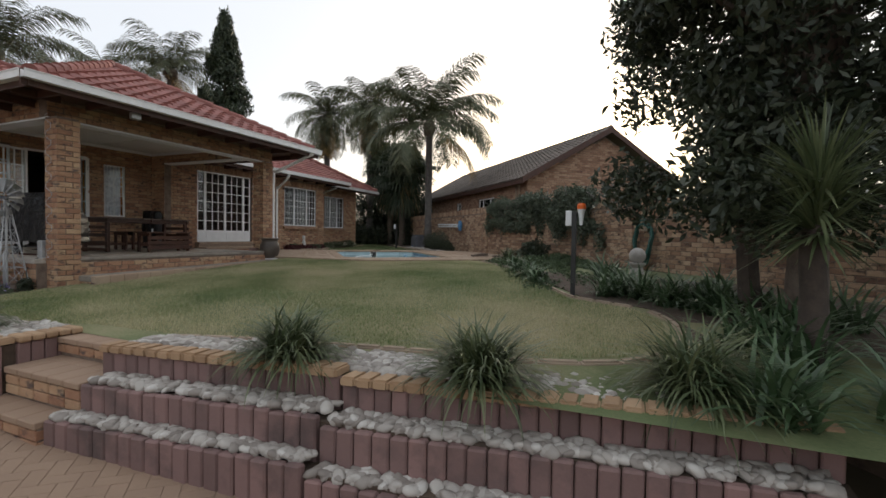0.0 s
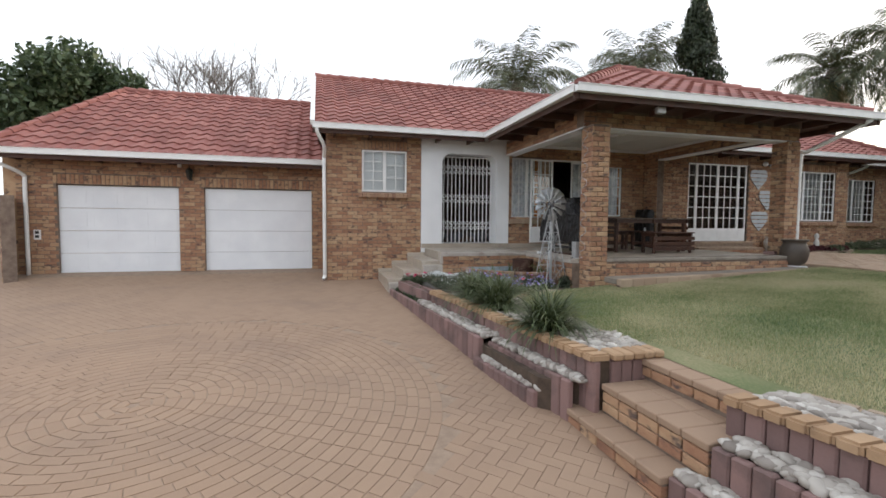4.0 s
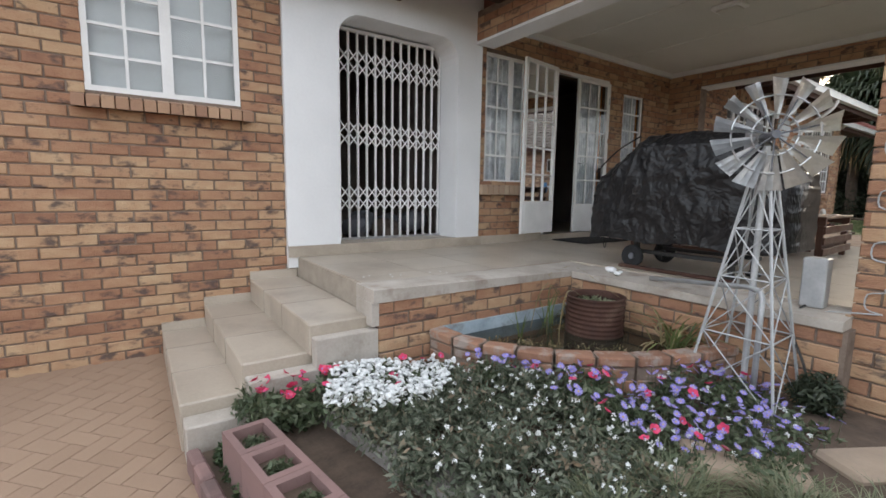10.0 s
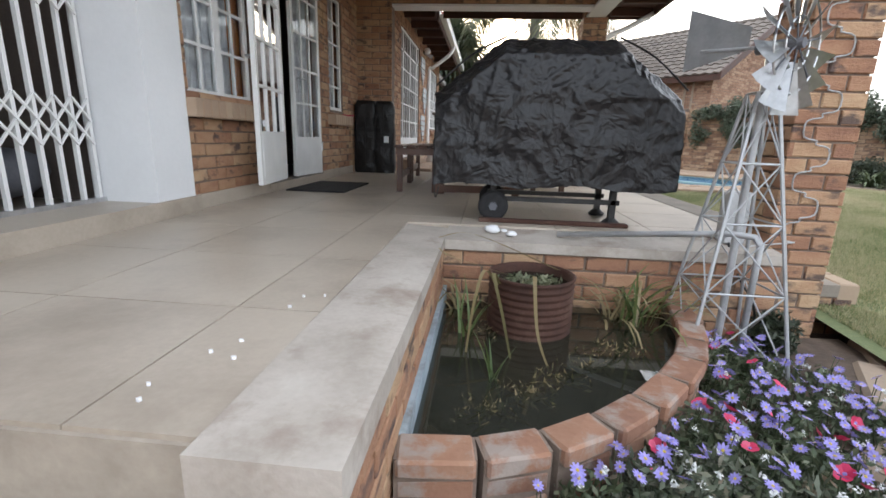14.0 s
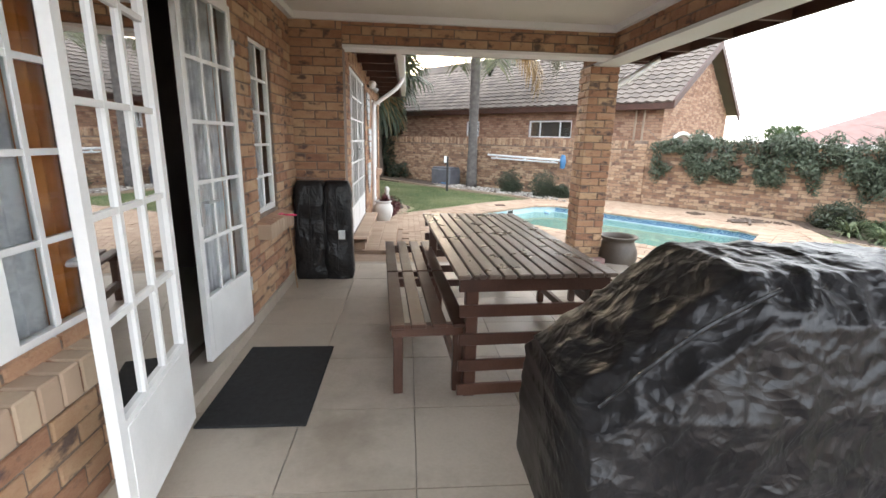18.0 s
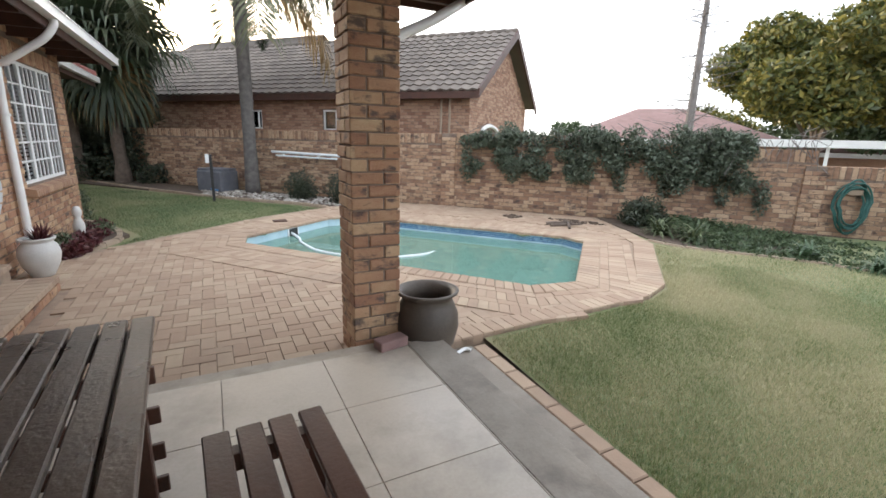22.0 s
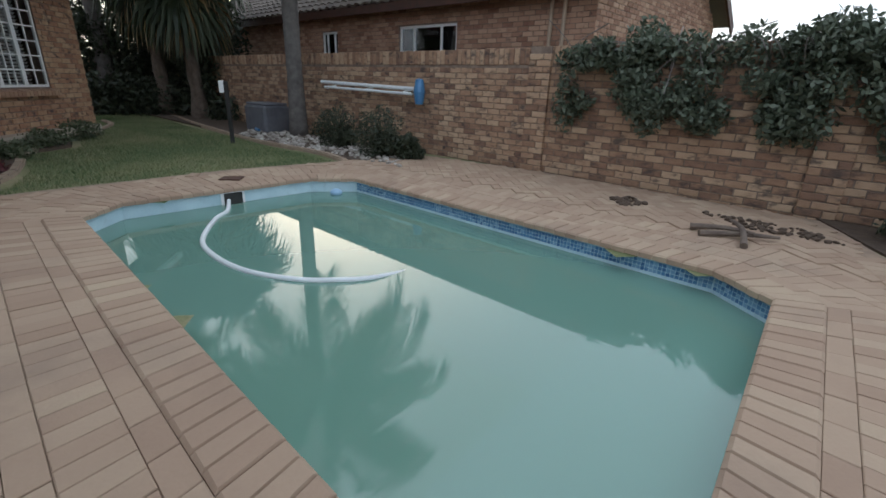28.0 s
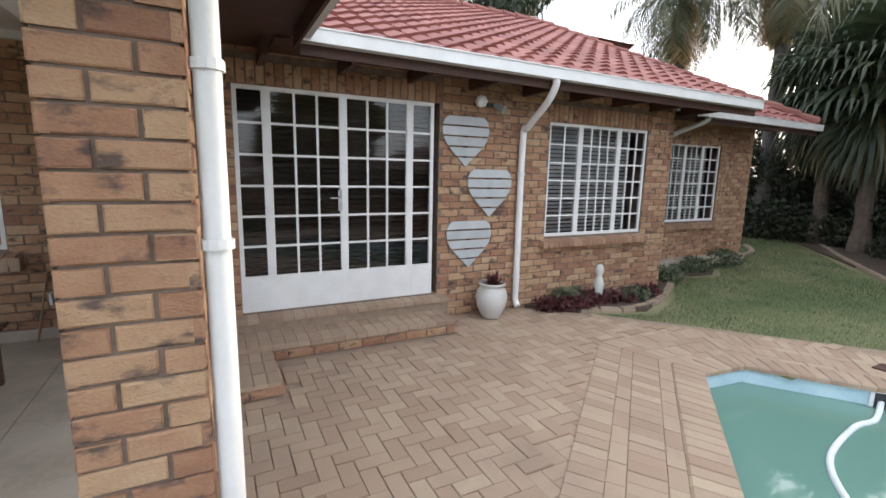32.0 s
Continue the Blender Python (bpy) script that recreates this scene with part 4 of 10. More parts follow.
# ---- beams and ceiling ----
def beam(name, o, yaw, length, thick, z0, z1, seed, near):
    b = struct(name, wall_core(bmesh.new(), o, yaw, length, thick, z0, z1), M_MORTAR)
    d = Vector((math.cos(radians(yaw)), math.sin(radians(yaw))))
    n = Vector((-d.y, d.x))
    o2 = (o[0] + d.x * length + n.x * thick, o[1] + d.y * length + n.y * thick)
    LATER.append((b, brick_items(o, yaw, length, z0 + 0.01, z1, seed=seed) + brick_items(o2, yaw + 180, length, z0 + 0.01, z1, seed=seed + 1), near, 100))
    m = pose(o[0], o[1], 0, 0, 0, yaw)
    bb = bmesh.new()
    bx(bb, 0, length, -0.015, thick + 0.015, z0 - 0.03, z0 - 0.001, m)
    struct("trim", bb, M_WHITE, "white painted underside of the beam")


beam("beam_side", (3.58, 4.40), 90, 5.05, 0.24, 3.09, 3.42, 31, (3.5, 7, 3.2))
beam("beam_front", (0.05, 4.42), 0, 3.54, 0.23, 3.09, 3.42, 33, (2, 4.5, 3.2))
beam("beam_back", (0.02, 8.62), 0, 3.32, 0.23, 3.10, 3.42, 35, (2, 8.6, 3.2))
cb = bmesh.new()
bx(cb, 0.0, 3.36, 4.66, 8.62, 3.375, 3.40)
ceil = struct("ceiling", cb, M_CEIL, "white painted ceiling boards with a cornice")
cr = bmesh.new()
for x0, x1, y0, y1 in ((0.0, 3.36, 4.65, 4.71), (0.0, 3.36, 8.56, 8.62), (0.0, 0.06, 4.71, 8.56), (3.29, 3.35, 4.71, 8.56)):
    bx(cr, x0, x1, y0, y1, 3.31, 3.376)
struct("cornice", cr, M_WHITE)
cs = bmesh.new()
for y in (5.9, 7.15):
    bx(cs, 0.06, 3.29, y, y + 0.03, 3.367, 3.3755)
struct("ceiling_strip", cs, M_CEIL)

# ---- roofs ----
def tile_mesh(material, w=0.30, l=0.40):
    n = 6
    v, f = [], []
    for row, (y, lift) in enumerate(((0.0, 0.045), (l, 0.008))):
        for k in range(n + 1):
            u = k / n
            v.append((u * w, y, lift + 0.022 * (1 - math.cos(u * math.tau)) + 0.004 * math.sin(u * math.tau * 2)))
    for k in range(n + 1):
        v.append((k / n * w, 0.004, -0.0 + 0.020 * (1 - math.cos(k / n * math.tau))))
    for k in range(n):
        f.append((k, k + 1, n + 2 + k, n + 1 + k))
        f.append((2 * n + 2 + k, 2 * n + 3 + k, k + 1, k))
    me = mesh_from("roof_tile", v, f, material)
    return me, v, f


T_RED, T_GREY = tile_mesh(M_ROOF), tile_mesh(M_ROOFGREY)


def roof_face(parent, corner, eave_end, slope_dir, rise, poly, tile, near, count, base_mat):
    """corner: start of the eave; tiles are laid in rows up the slope wherever their middle lies in poly (along the eave, up the slope)."""
    a, b = Vector(corner), Vector(eave_end)
    u = (b - a).normalized()
    v = Vector((slope_dir[0], slope_dir[1], rise)).normalized()
    n = u.cross(v).normalized()
    if n.z < 0:
        n = -n
    m = Matrix((u, v, n)).transposed().to_4x4()
    if m.determinant() < 0:
        m = Matrix((u, v, n)).transposed().to_4x4()
    m.translation = a
    bm = bmesh.new()
    lo = [bm.verts.new(m @ Vector((p[0], p[1], -0.03))) for p in poly]
    hi = [bm.verts.new(m @ Vector((p[0], p[1], 0.0))) for p in poly]
    bm.faces.new(lo[::-1])
    bm.faces.new(hi)
    for k in range(len(poly)):
        j = (k + 1) % len(poly)
        bm.faces.new((lo[k], lo[j], hi[j], hi[k]))
    bmesh.ops.recalc_face_normals(bm, faces=[q for q in bm.faces])
    part("roof_deck", bm, base_mat, parent)
    u0, u1 = min(p[0] for p in poly), max(p[0] for p in poly)
    v1 = max(p[1] for p in poly)
    its = []
    for r in range(int(v1 / 0.33) + 1):
        for k in range(int((u1 - u0) / 0.30) + 1):
            c = (u0 + (k + 0.5) * 0.30, (r + 0.5) * 0.33)
            if inside(c, poly):
                its.append((m @ pose(u0 + k * 0.30, r * 0.33 - 0.02, 0, 0, 0, 0), tile))
    LATER.append((parent, its, near, count))


def hip_caps(parent, pts, material, r=0.11):
    a, b = Vector(pts[0]), Vector(pts[1])
    n = max(1, int((b - a).length / 0.36))
    for k in range(n):
        p, q = a.lerp(b, k / n), a.lerp(b, (k + 1.06) / n)
        part("ridge_cap", tube(bmesh.new(), (p + Vector((0, 0, 0.02)), q), (r, r * 0.86), 10), material, parent)


main_roof = tagged(new("roof_main"), "red concrete tile roof with white gutters", kind="structure")
RIDGE_X, RIDGE_Z = -4.2, 5.88
# kitchen and entrance slope
s1 = math.hypot(4.7, 2.6)
roof_face(main_roof, (0.5, -0.28, 3.47), (0.5, 9.0, 3.47), (-4.7, 0), 2.40, [(0, 0), (9.3, 0), (9.3, s1), (0, s1)], T_RED, (0, 1.5, 4), 80, M_TIMBER)
# bedroom slope
s2 = math.hypot(5.2, 2.62)
roof_face(main_roof, (1.0, 9.9, 3.43), (1.0, 16.7, 3.43), (-5.2, 0), 2.45, [(-1.2, 0.7), (0, 0), (6.8, 0), (6.8, s2), (-1.2, s2)], T_RED, (0.5, 12, 4), 80, M_TIMBER)
# study slope with the hip
roof_face(main_roof, (0.08, 16.7, 3.41), (0.08, 20.6, 3.41), (-4.28, 0), 2.45, [(0, 0), (3.9, 0), (0.0, 5.0)], T_RED, (0, 17, 4), 30, M_TIMBER)
hip_caps(main_roof, ((0.1, 20.55, 3.47), (-4.2, 16.7, 5.91)), M_ROOF)
hip_caps(main_roof, ((-4.2, -0.28, 5.91), (-4.2, 16.7, 5.91)), M_ROOF)
bm = bmesh.new()
for y0, y1 in ((-0.28, 20.0),):
    vs = [bm.verts.new(p) for p in ((RIDGE_X, y0, RIDGE_Z), (RIDGE_X, y1, RIDGE_Z), (-9, y1, 3.4), (-9, y0, 3.4))]
    bm.faces.new(vs)
vs = [bm.verts.new(p) for p in ((0.45, -0.2, 3.4), (RIDGE_X, -0.2, RIDGE_Z - 0.08), (-9, -0.2, 3.4))]
bm.faces.new(vs)
part("roof_back", bm, M_ROOF, main_roof)
part("barge_board", tube(bmesh.new(), ((0.55, -0.30, 3.50), (RIDGE_X, -0.30, RIDGE_Z + 0.03)), 0.07, 4), M_PAINT, main_roof, "white barge board")

# veranda roof, hipped
ver_roof = tagged(new("roof_veranda"), "low hipped red tile roof over the veranda", kind="structure")
AX, AY, AZ, EZ = 1.05, 6.93, 5.10, 3.44
lw = math.hypot(4.5 - AX, AZ - EZ)
roof_face(ver_roof, (4.5, 3.72, EZ), (4.5, 10.14, EZ), (AX - 4.5, 0), AZ - EZ, [(0, 0), (6.42, 0), (3.21, lw)], T_RED, (4.5, 5, 3.5), 90, M_TIMBER)
ls_ = math.hypot(AY - 3.72, AZ - EZ)
roof_face(ver_roof, (4.5, 3.72, EZ), (-1, 3.72, EZ), (0, AY - 3.72), AZ - EZ, [(0, 0), (3.9, 0), (7.2, ls_), (4.5 - AX, ls_)], T_RED, (3, 4, 3.5), 90, M_TIMBER)
roof_face(ver_roof, (0.9, 10.14, EZ), (4.5, 10.14, EZ), (0, AY - 10.14), AZ - EZ, [(0, 0), (3.6, 0), (AX - 0.9, ls_), (-3.6, ls_)], T_RED, (4, 10, 3.5), 60, M_TIMBER)
hip_caps(ver_roof, ((4.45, 3.77, EZ + 0.05), (AX, AY, AZ + 0.04)), M_ROOF)
hip_caps(ver_roof, ((4.45, 10.09, EZ + 0.05), (AX, AY, AZ + 0.04)), M_ROOF)
hip_caps(ver_roof, ((AX, AY, AZ + 0.04), (-2.4, AY, AZ + 0.04)), M_ROOF)

gar_roof = tagged(new("roof_garage"), "red tile roof over the double garage", kind="structure")
sg = math.hypot(3.9, 2.28)
roof_face(gar_roof, (-0.6, -6.9, 2.80), (-0.6, -0.02, 2.80), (-3.9, 0), 2.28, [(0, 0), (6.86, 0), (6.86, sg), (1.3, sg)], T_RED, (-0.6, -3, 3), 150, M_TIMBER)
hip_caps(gar_roof, ((-0.65, -6.88, 2.85), (-4.5, -5.6, 5.1)), M_ROOF)
hip_caps(gar_roof, ((-4.5, -5.6, 5.1), (-4.5, 0, 5.1)), M_ROOF)
bm = bmesh.new()
for q in (((-4.5, -5.6, 5.07), (-4.5, 0, 5.07), (-8.4, 0, 2.8), (-8.4, -6.9, 2.8)), ((-0.6, -6.9, 2.8), (-4.5, -5.6, 5.07), (-8.4, -6.9, 2.8))):
    bm.faces.new([bm.verts.new(p) for p in q])
part("roof_back", bm, M_ROOF, gar_roof)
struct("wall_garage_side", box(-7, -1.1, -6.72, -6.5, -0.2, 2.85), M_BRICK)
part("barge_board", tube(bmesh.new(), ((-0.58, -6.95, 2.84), (-4.45, -5.65, 5.12)), 0.05, 4), M_PAINT, gar_roof, "white hip edge")


# gutters and downpipes
def gutter(a, b, out, drop=0.0):
    g = thing("gutter", "white painted metal roof gutter", "gutter", "gutters")
    a, b = Vector(a), Vector(b)
    d = (b - a).normalized()
    o = Vector(out)
    bm = bmesh.new()
    prof = ((0, 0), (0, -0.112), (0.106, -0.112), (0.106, -0.004), (0.118, -0.004), (0.118, 0.008), (0.100, 0.008), (0.100, -0.106), (0.006, -0.106), (0.006, 0))
    vs = [[bm.verts.new(p + o * x + Vector((0, 0, z))) for x, z in prof] for p in (a, b)]
    for k in range(len(prof)):
        j = (k + 1) % len(prof)
        bm.faces.new((vs[0][k], vs[0][j], vs[1][j], vs[1][k]))
    bm.faces.new(vs[0][::-1])
    bm.faces.new(vs[1])
    bmesh.ops.recalc_face_normals(bm, faces=[f for f in bm.faces])
    part("trough", bm, M_PAINT, g)
    fb = bmesh.new()
    f0, f1 = a - o * 0.03, b - o * 0.03
    vs = [[fb.verts.new(p + o * x + Vector((0, 0, z))) for x, z in ((0, -0.20), (0.024, -0.20), (0.024, 0.02), (0, 0.02))] for p in (f0, f1)]
    for k in range(4):
        fb.faces.new((vs[0][k], vs[0][(k + 1) % 4], vs[1][(k + 1) % 4], vs[1][k]))
    fb.faces.new(vs[0][::-1])
    fb.faces.new(vs[1])
    part("fascia", fb, M_TIMBER, g, "dark timber fascia board")


gutter((0.50, -0.30, 3.50), (0.50, 3.66, 3.50), (1, 0, 0))
gutter((0.62, 3.70, 3.48), (4.55, 3.70, 3.48), (0, -1, 0))
gutter((4.53, 3.62, 3.48), (4.53, 10.22, 3.48), (1, 0, 0))
gutter((4.55, 10.16, 3.48), (1.1, 10.16, 3.48), (0, 1, 0))
gutter((1.02, 10.2, 3.46), (1.02, 16.75, 3.44), (1, 0, 0))
gutter((0.10, 16.75, 3.44), (0.10, 20.6, 3.42), (1, 0, 0))
gutter((-0.58, -6.95, 2.83), (-0.58, -0.02, 2.83), (1, 0, 0))


def downpipe(pts, r=0.04, brackets=()):
    d = thing("downpipe", "white painted metal downpipe", "downpipe", "downpipes")
    part("pipe", tube(bmesh.new(), smoothpath(pts, 4), r, 12), M_PAINT, d, smooth=True)
    for p in brackets:
        part("bracket", lathe(bmesh.new(), ((r, 0), (r + 0.008, 0), (r + 0.008, 0.03), (r, 0.03)), 12, p), M_PAINT, d)


downpipe(((0.55, -0.2, 3.40), (0.55, -0.2, 3.30), (0.30, -0.06, 3.05), (0.09, -0.06, 2.85), (0.07, -0.06, 2.7), (0.07, -0.06, 0.3), (0.07, -0.06, 0.12), (0.13, -0.09, 0.04)), brackets=((0.07, -0.06, 2.3), (0.07, -0.06, 0.8)))
downpipe(((1.07, 12.9, 3.34), (1.07, 12.9, 3.28), (0.95, 12.9, 3.12), (0.60, 12.9, 2.86), (0.52, 12.9, 2.7), (0.52, 12.9, 1.0), (0.52, 12.9, 0.72), (0.58, 12.9, 0.64)), brackets=((0.52, 12.9, 2.3), (0.52, 12.9, 1.0)))
downpipe(((4.58, 9.9, 3.36), (4.5, 9.85, 3.3), (4.1, 9.65, 3.06), (3.72, 9.50, 2.86), (3.60, 9.487, 2.7), (3.60, 9.487, 1.0), (3.60, 9.487, 0.64)), brackets=((3.60, 9.487, 2.58), (3.60, 9.487, 2.06)))
downpipe(((0.2, 16.9, 3.33), (0.15, 16.9, 3.25), (-0.2, 16.62, 3.05), (-0.38, 16.5, 2.9), (-0.40, 16.5, 2.7), (-0.40, 16.5, 0.62)))
downpipe(((-0.5, -6.85, 2.72), (-0.52, -6.8, 2.65), (-0.8, -6.45, 2.45), (-1.02, -6.3, 2.3), (-1.03, -6.3, 2.1), (-1.03, -6.3, 0.15)))

# rafters under the eaves
raft = thing("rafter_ends", "dark stained timber rafter ends under the eaves", "rafters")
for k in range(5):
    y = 0.15 + k * 0.8
    part("rafter", box(-0.05, 0.47, y, y + 0.05, 3.29, 3.40), M_TIMBER, raft)
for k in range(9):
    y = 4.1 + k * 0.72
    part("rafter", box(3.85, 4.48, y, y + 0.05, 3.27, 3.39), M_TIMBER, raft)
for k in range(5):
    x = 1.0 + k * 0.72
    part("rafter", box(x, x + 0.05, 3.78, 4.42, 3.27, 3.39), M_TIMBER, raft)
for k in range(9):
    y = 9.9 + k * 0.75
    part("rafter", box(0.4, 0.98, y, y + 0.05, 3.24, 3.36), M_TIMBER, raft)
for k in range(9):
    y = -6.4 + k * 0.75
    part("rafter", box(-1.1, -0.62, y, y + 0.05, 2.64, 2.75), M_TIMBER, raft)
so = bmesh.new()
bx(so, 3.60, 4.50, 3.76, 10.12, 3.395, 3.41)
bx(so, 0.4, 3.6, 3.76, 4.42, 3.395, 3.41)
bx(so, 0.45, 3.6, 8.86, 10.12, 3.395, 3.41)
bx(so, -0.2, 0.49, -0.26, 3.76, 3.415, 3.43)
bx(so, 0.25, 0.99, 10.0, 16.7, 3.37, 3.385)
bx(so, -0.7, 0.07, 16.72, 20.5, 3.35, 3.365)
bx(so, -1.3, -0.62, -6.85, -0.0, 2.755, 2.77)
struct("soffit", so, M_TIMBER, "dark timber underside of the eaves")

# ---- windows and doors ----
def glazed(parent, y0, y1, z0, z1, cols, rows, x, bar=0.022, edge=0.04, solid=0.0, depth=0.035):
    """A steel frame in the plane x with bars and one pane a cell. cols: list of widths' ends (shares), or a number."""
    m = Matrix()
    fr = bmesh.new()
    bx(fr, x - depth, x, y0, y1, z0, z0 + edge + solid)
    bx(fr, x - depth, x, y0, y1, z1 - edge, z1)
    bx(fr, x - depth, x, y0, y0 + edge, z0 + edge + solid, z1 - edge)
    bx(fr, x - depth, x, y1 - edge, y1, z0 + edge + solid, z1 - edge)
    part("window_frame" if not solid else "door_frame", fr, M_PAINT, parent)
    ys = [y0 + edge + (y1 - y0 - 2 * edge) * k / cols for k in range(cols + 1)]
    zs = [z0 + edge + solid + (z1 - z0 - 2 * edge - solid) * k / rows for k in range(rows + 1)]
    for y in ys[1:-1]:
        part("glazing_bar", box(x - 0.028, x - 0.006, y - bar / 2, y + bar / 2, zs[0], zs[-1]), M_PAINT, parent)
    for z in zs[1:-1]:
        part("glazing_bar", box(x - 0.026, x - 0.008, ys[0], ys[-1], z - bar / 2, z + bar / 2), M_PAINT, parent)
    w, h = ys[1] - ys[0], zs[1] - zs[0]
    v = [(0, 0, 0), (0, w, 0), (0, w, h), (0, 0, h)]
    me = mesh_from("pane", v, [(0, 1, 2, 3)], M_GLASS)
    for i in range(cols):
        for j in range(rows):
            p = new("pane", me)
            p.parent = parent
            p.location = (x - 0.015, ys[i], zs[j])
            p.visible_shadow = False


def window(name, y0, y1, z0, z1, groups, x, label, sill=True, depth=0.03):
    """groups: (share of the width, columns, rows) side by side."""
    w = tagged(new(name), label, kind="structure")
    tot = sum(g[0] for g in groups)
    a = y0
    for s, c, r in groups:
        b = a + (y1 - y0) * s / tot
        glazed(w, a, b, z0, z1, c, r, x)
        a = b
    if sill:
        n = max(2, round((y1 - y0 + 0.16) / 0.085))
        wdt = (y1 - y0 + 0.16) / n
        me = mesh_from("sill_brick", [(0, 0, 0), (0.16, 0, -0.02), (0.16, wdt - 0.01, -0.02), (0, wdt - 0.01, 0), (0, 0, 0.10), (0.16, 0, 0.06), (0.16, wdt - 0.01, 0.06), (0, wdt - 0.01, 0.10)],
                       [(4, 5, 6, 7), (1, 2, 6, 5), (0, 1, 5, 4), (3, 7, 6, 2), (0, 3, 2, 1)], M_BRICKSILL)
        for k in range(n):
            o = new("sill_brick", me)
            o.parent = w
            o.location = (x - 0.03, y0 - 0.08 + k * wdt, z0 - 0.115)
    return w


window("window_kitchen", 0.80, 1.86, 2.08, 3.05, [(1, 2, 4), (1, 2, 3)], 0.0, "white steel kitchen window over a brick sill")
window("window_lounge", 4.60, 5.45, 1.50, 3.04, [(1, 2, 5), (1, 2, 5)], -0.02, "white steel cottage-pane window with lace curtains")
window("window_dining", 7.34, 7.87, 1.57, 2.92, [(1, 2, 5)], -0.02, "narrow white cottage-pane window over a brick sill")
window("window_bedroom", 13.37, 15.19, 1.50, 2.98, [(1, 2, 6), (1.3, 4, 6), (1, 3, 6)], 0.43, "large white cottage-pane bedroom window with blinds")
window("window_study", 16.88, 18.42, 1.49, 2.94, [(1, 3, 6), (1, 3, 6), (1, 2, 6)], -0.495, "white cottage-pane window with dark blinds")
# wide sills of the veranda windows
for y0, y1, z in ((4.50, 5.46, 1.49), (7.25, 7.98, 1.53)):
    n = round((y1 - y0) / 0.085)
    s = thing("window_sill", "projecting brick-on-edge window sill", "window sill", "veranda sills")
    for k in range(n):
        part("sill_brick", box(-0.02, 0.115, y0 + k * (y1 - y0) / n, y0 + (k + 1) * (y1 - y0) / n - 0.008, z - 0.14, z - 0.02, 0.006), M_POOLPAVER, s)


def handle(parent, y, z, x, side):
    part("handle_plate", box(x, x + 0.008, y - 0.02, y + 0.02, z - 0.11, z + 0.11, 0.003), M_STEEL, parent, "steel lock plate")
    part("handle", tube(bmesh.new(), ((x, y, z + 0.03), (x + 0.05, y, z + 0.03), (x + 0.055, y + side * 0.02, z + 0.03), (x + 0.055, y + side * 0.11, z + 0.03)), 0.009, 8), M_STEEL, parent, "steel lever handle")


def leaf_door(name, label, hinge, width, z0, z1, yaw, flip):
    """A glazed door leaf that turns about its hinge; it runs along its own y axis."""
    d = tagged(new(name), label, kind="structure")
    d.matrix_basis = pose(hinge[0], hinge[1], 0, 0, 0, yaw)
    a, b = (0.0, width) if not flip else (-width, 0.0)
    glazed(d, a, b, z0, z1, 3, 5, 0.018, solid=0.36, edge=0.045)
    part("kick_panel", box(-0.02, 0.02, a + 0.05, b - 0.05, z0 + 0.05, z0 + 0.38), M_PAINT, d)
    handle(d, (b - 0.05) if not flip else (a + 0.05), 1.78, 0.02, -1 if not flip else 1)
    for z in (z0 + 0.25, z1 - 0.3):
        part("hinge", tube(bmesh.new(), ((0.02, 0, z), (0.02, 0, z + 0.1)), 0.012, 8), M_STEEL, d)
    return d


leaf_door("door_lounge", "white glazed steel door leaf standing wide open", (0.15, 5.68), 0.68, 0.87, 2.99, 188.5, False)
leaf_door("door_lounge_right", "white glazed steel door leaf, nearly closed", (0.01, 6.96), 0.64, 0.83, 2.99, -4, True)
struct("door_jamb", bx(bx(box(-0.06, 0.012, 5.64, 5.68, 0.82, 3.0), -0.06, 0.012, 6.965, 7.0, 0.82, 3.0), -0.06, 0.012, 5.68, 6.965, 2.99, 3.03), M_PAINT)

fd = tagged(new("door_bedroom"), "white glazed steel double door with fixed side panels", kind="structure")
for a, b, c in ((9.68, 9.97, 1), (9.97, 10.705, 3), (10.705, 11.44, 3), (11.44, 11.73, 1)):
    glazed(fd, a, b, 0.90, 3.07, c, 6, 0.44, solid=0.32, edge=0.04)
    part("kick_panel", box(0.41, 0.443, a + 0.035, b - 0.035, 0.94, 1.22), M_PAINT, fd)
handle(fd, 10.66, 2.0, 0.44, -1)
for y in (9.98, 11.43):
    for z in (1.3, 1.95, 2.7):
        part("hinge", box(0.435, 0.452, y - 0.02, y + 0.02, z, z + 0.08), M_PAINT, fd)
st = thing("bedroom_step", "worn face-brick step below the glazed doors", "step")
part("ledge", box(0.45, 0.62, 9.6, 11.86, 0.5, 0.880), M_SAND, st)
part("tread", box(0.45, 1.0, 9.55, 11.75, 0.5, 0.740), M_SAND, st)
part("corner_block", box(0.45, 1.69, 9.06, 9.875, 0.5, 0.695), M_SAND, st)
sb = []
for a0, a1, xx, zz, dd in ((9.6, 11.86, 0.455, 0.875, 0.19), (9.56, 11.75, 0.80, 0.735, 0.222), (9.56, 11.75, 0.58, 0.735, 0.21), (9.07, 9.88, 1.49, 0.69, 0.215), (9.07, 9.88, 1.26, 0.69, 0.215), (9.07, 9.88, 1.03, 0.69, 0.215)):
    n = round((a1 - a0) / 0.108)
    for k in range(n):
        sb.append((pose(xx, a0 + k * (a1 - a0) / n, zz + 0.012, -90, 0, 0), brick_mesh(dd, (a1 - a0) / n - 0.005, 0.05, 0.005, M_POOLPAVER)))
sb += brick_items((1.01, 9.9), 90, 1.85, 0.60, 0.735, seed=41) + brick_items((1.70, 9.06), 90, 0.82, 0.60, 0.69, seed=42) + brick_items((1.7, 9.88), 180, 0.68, 0.60, 0.69, seed=43)
LATER.append((st, sb, (1, 10.5, 0.7), 300))

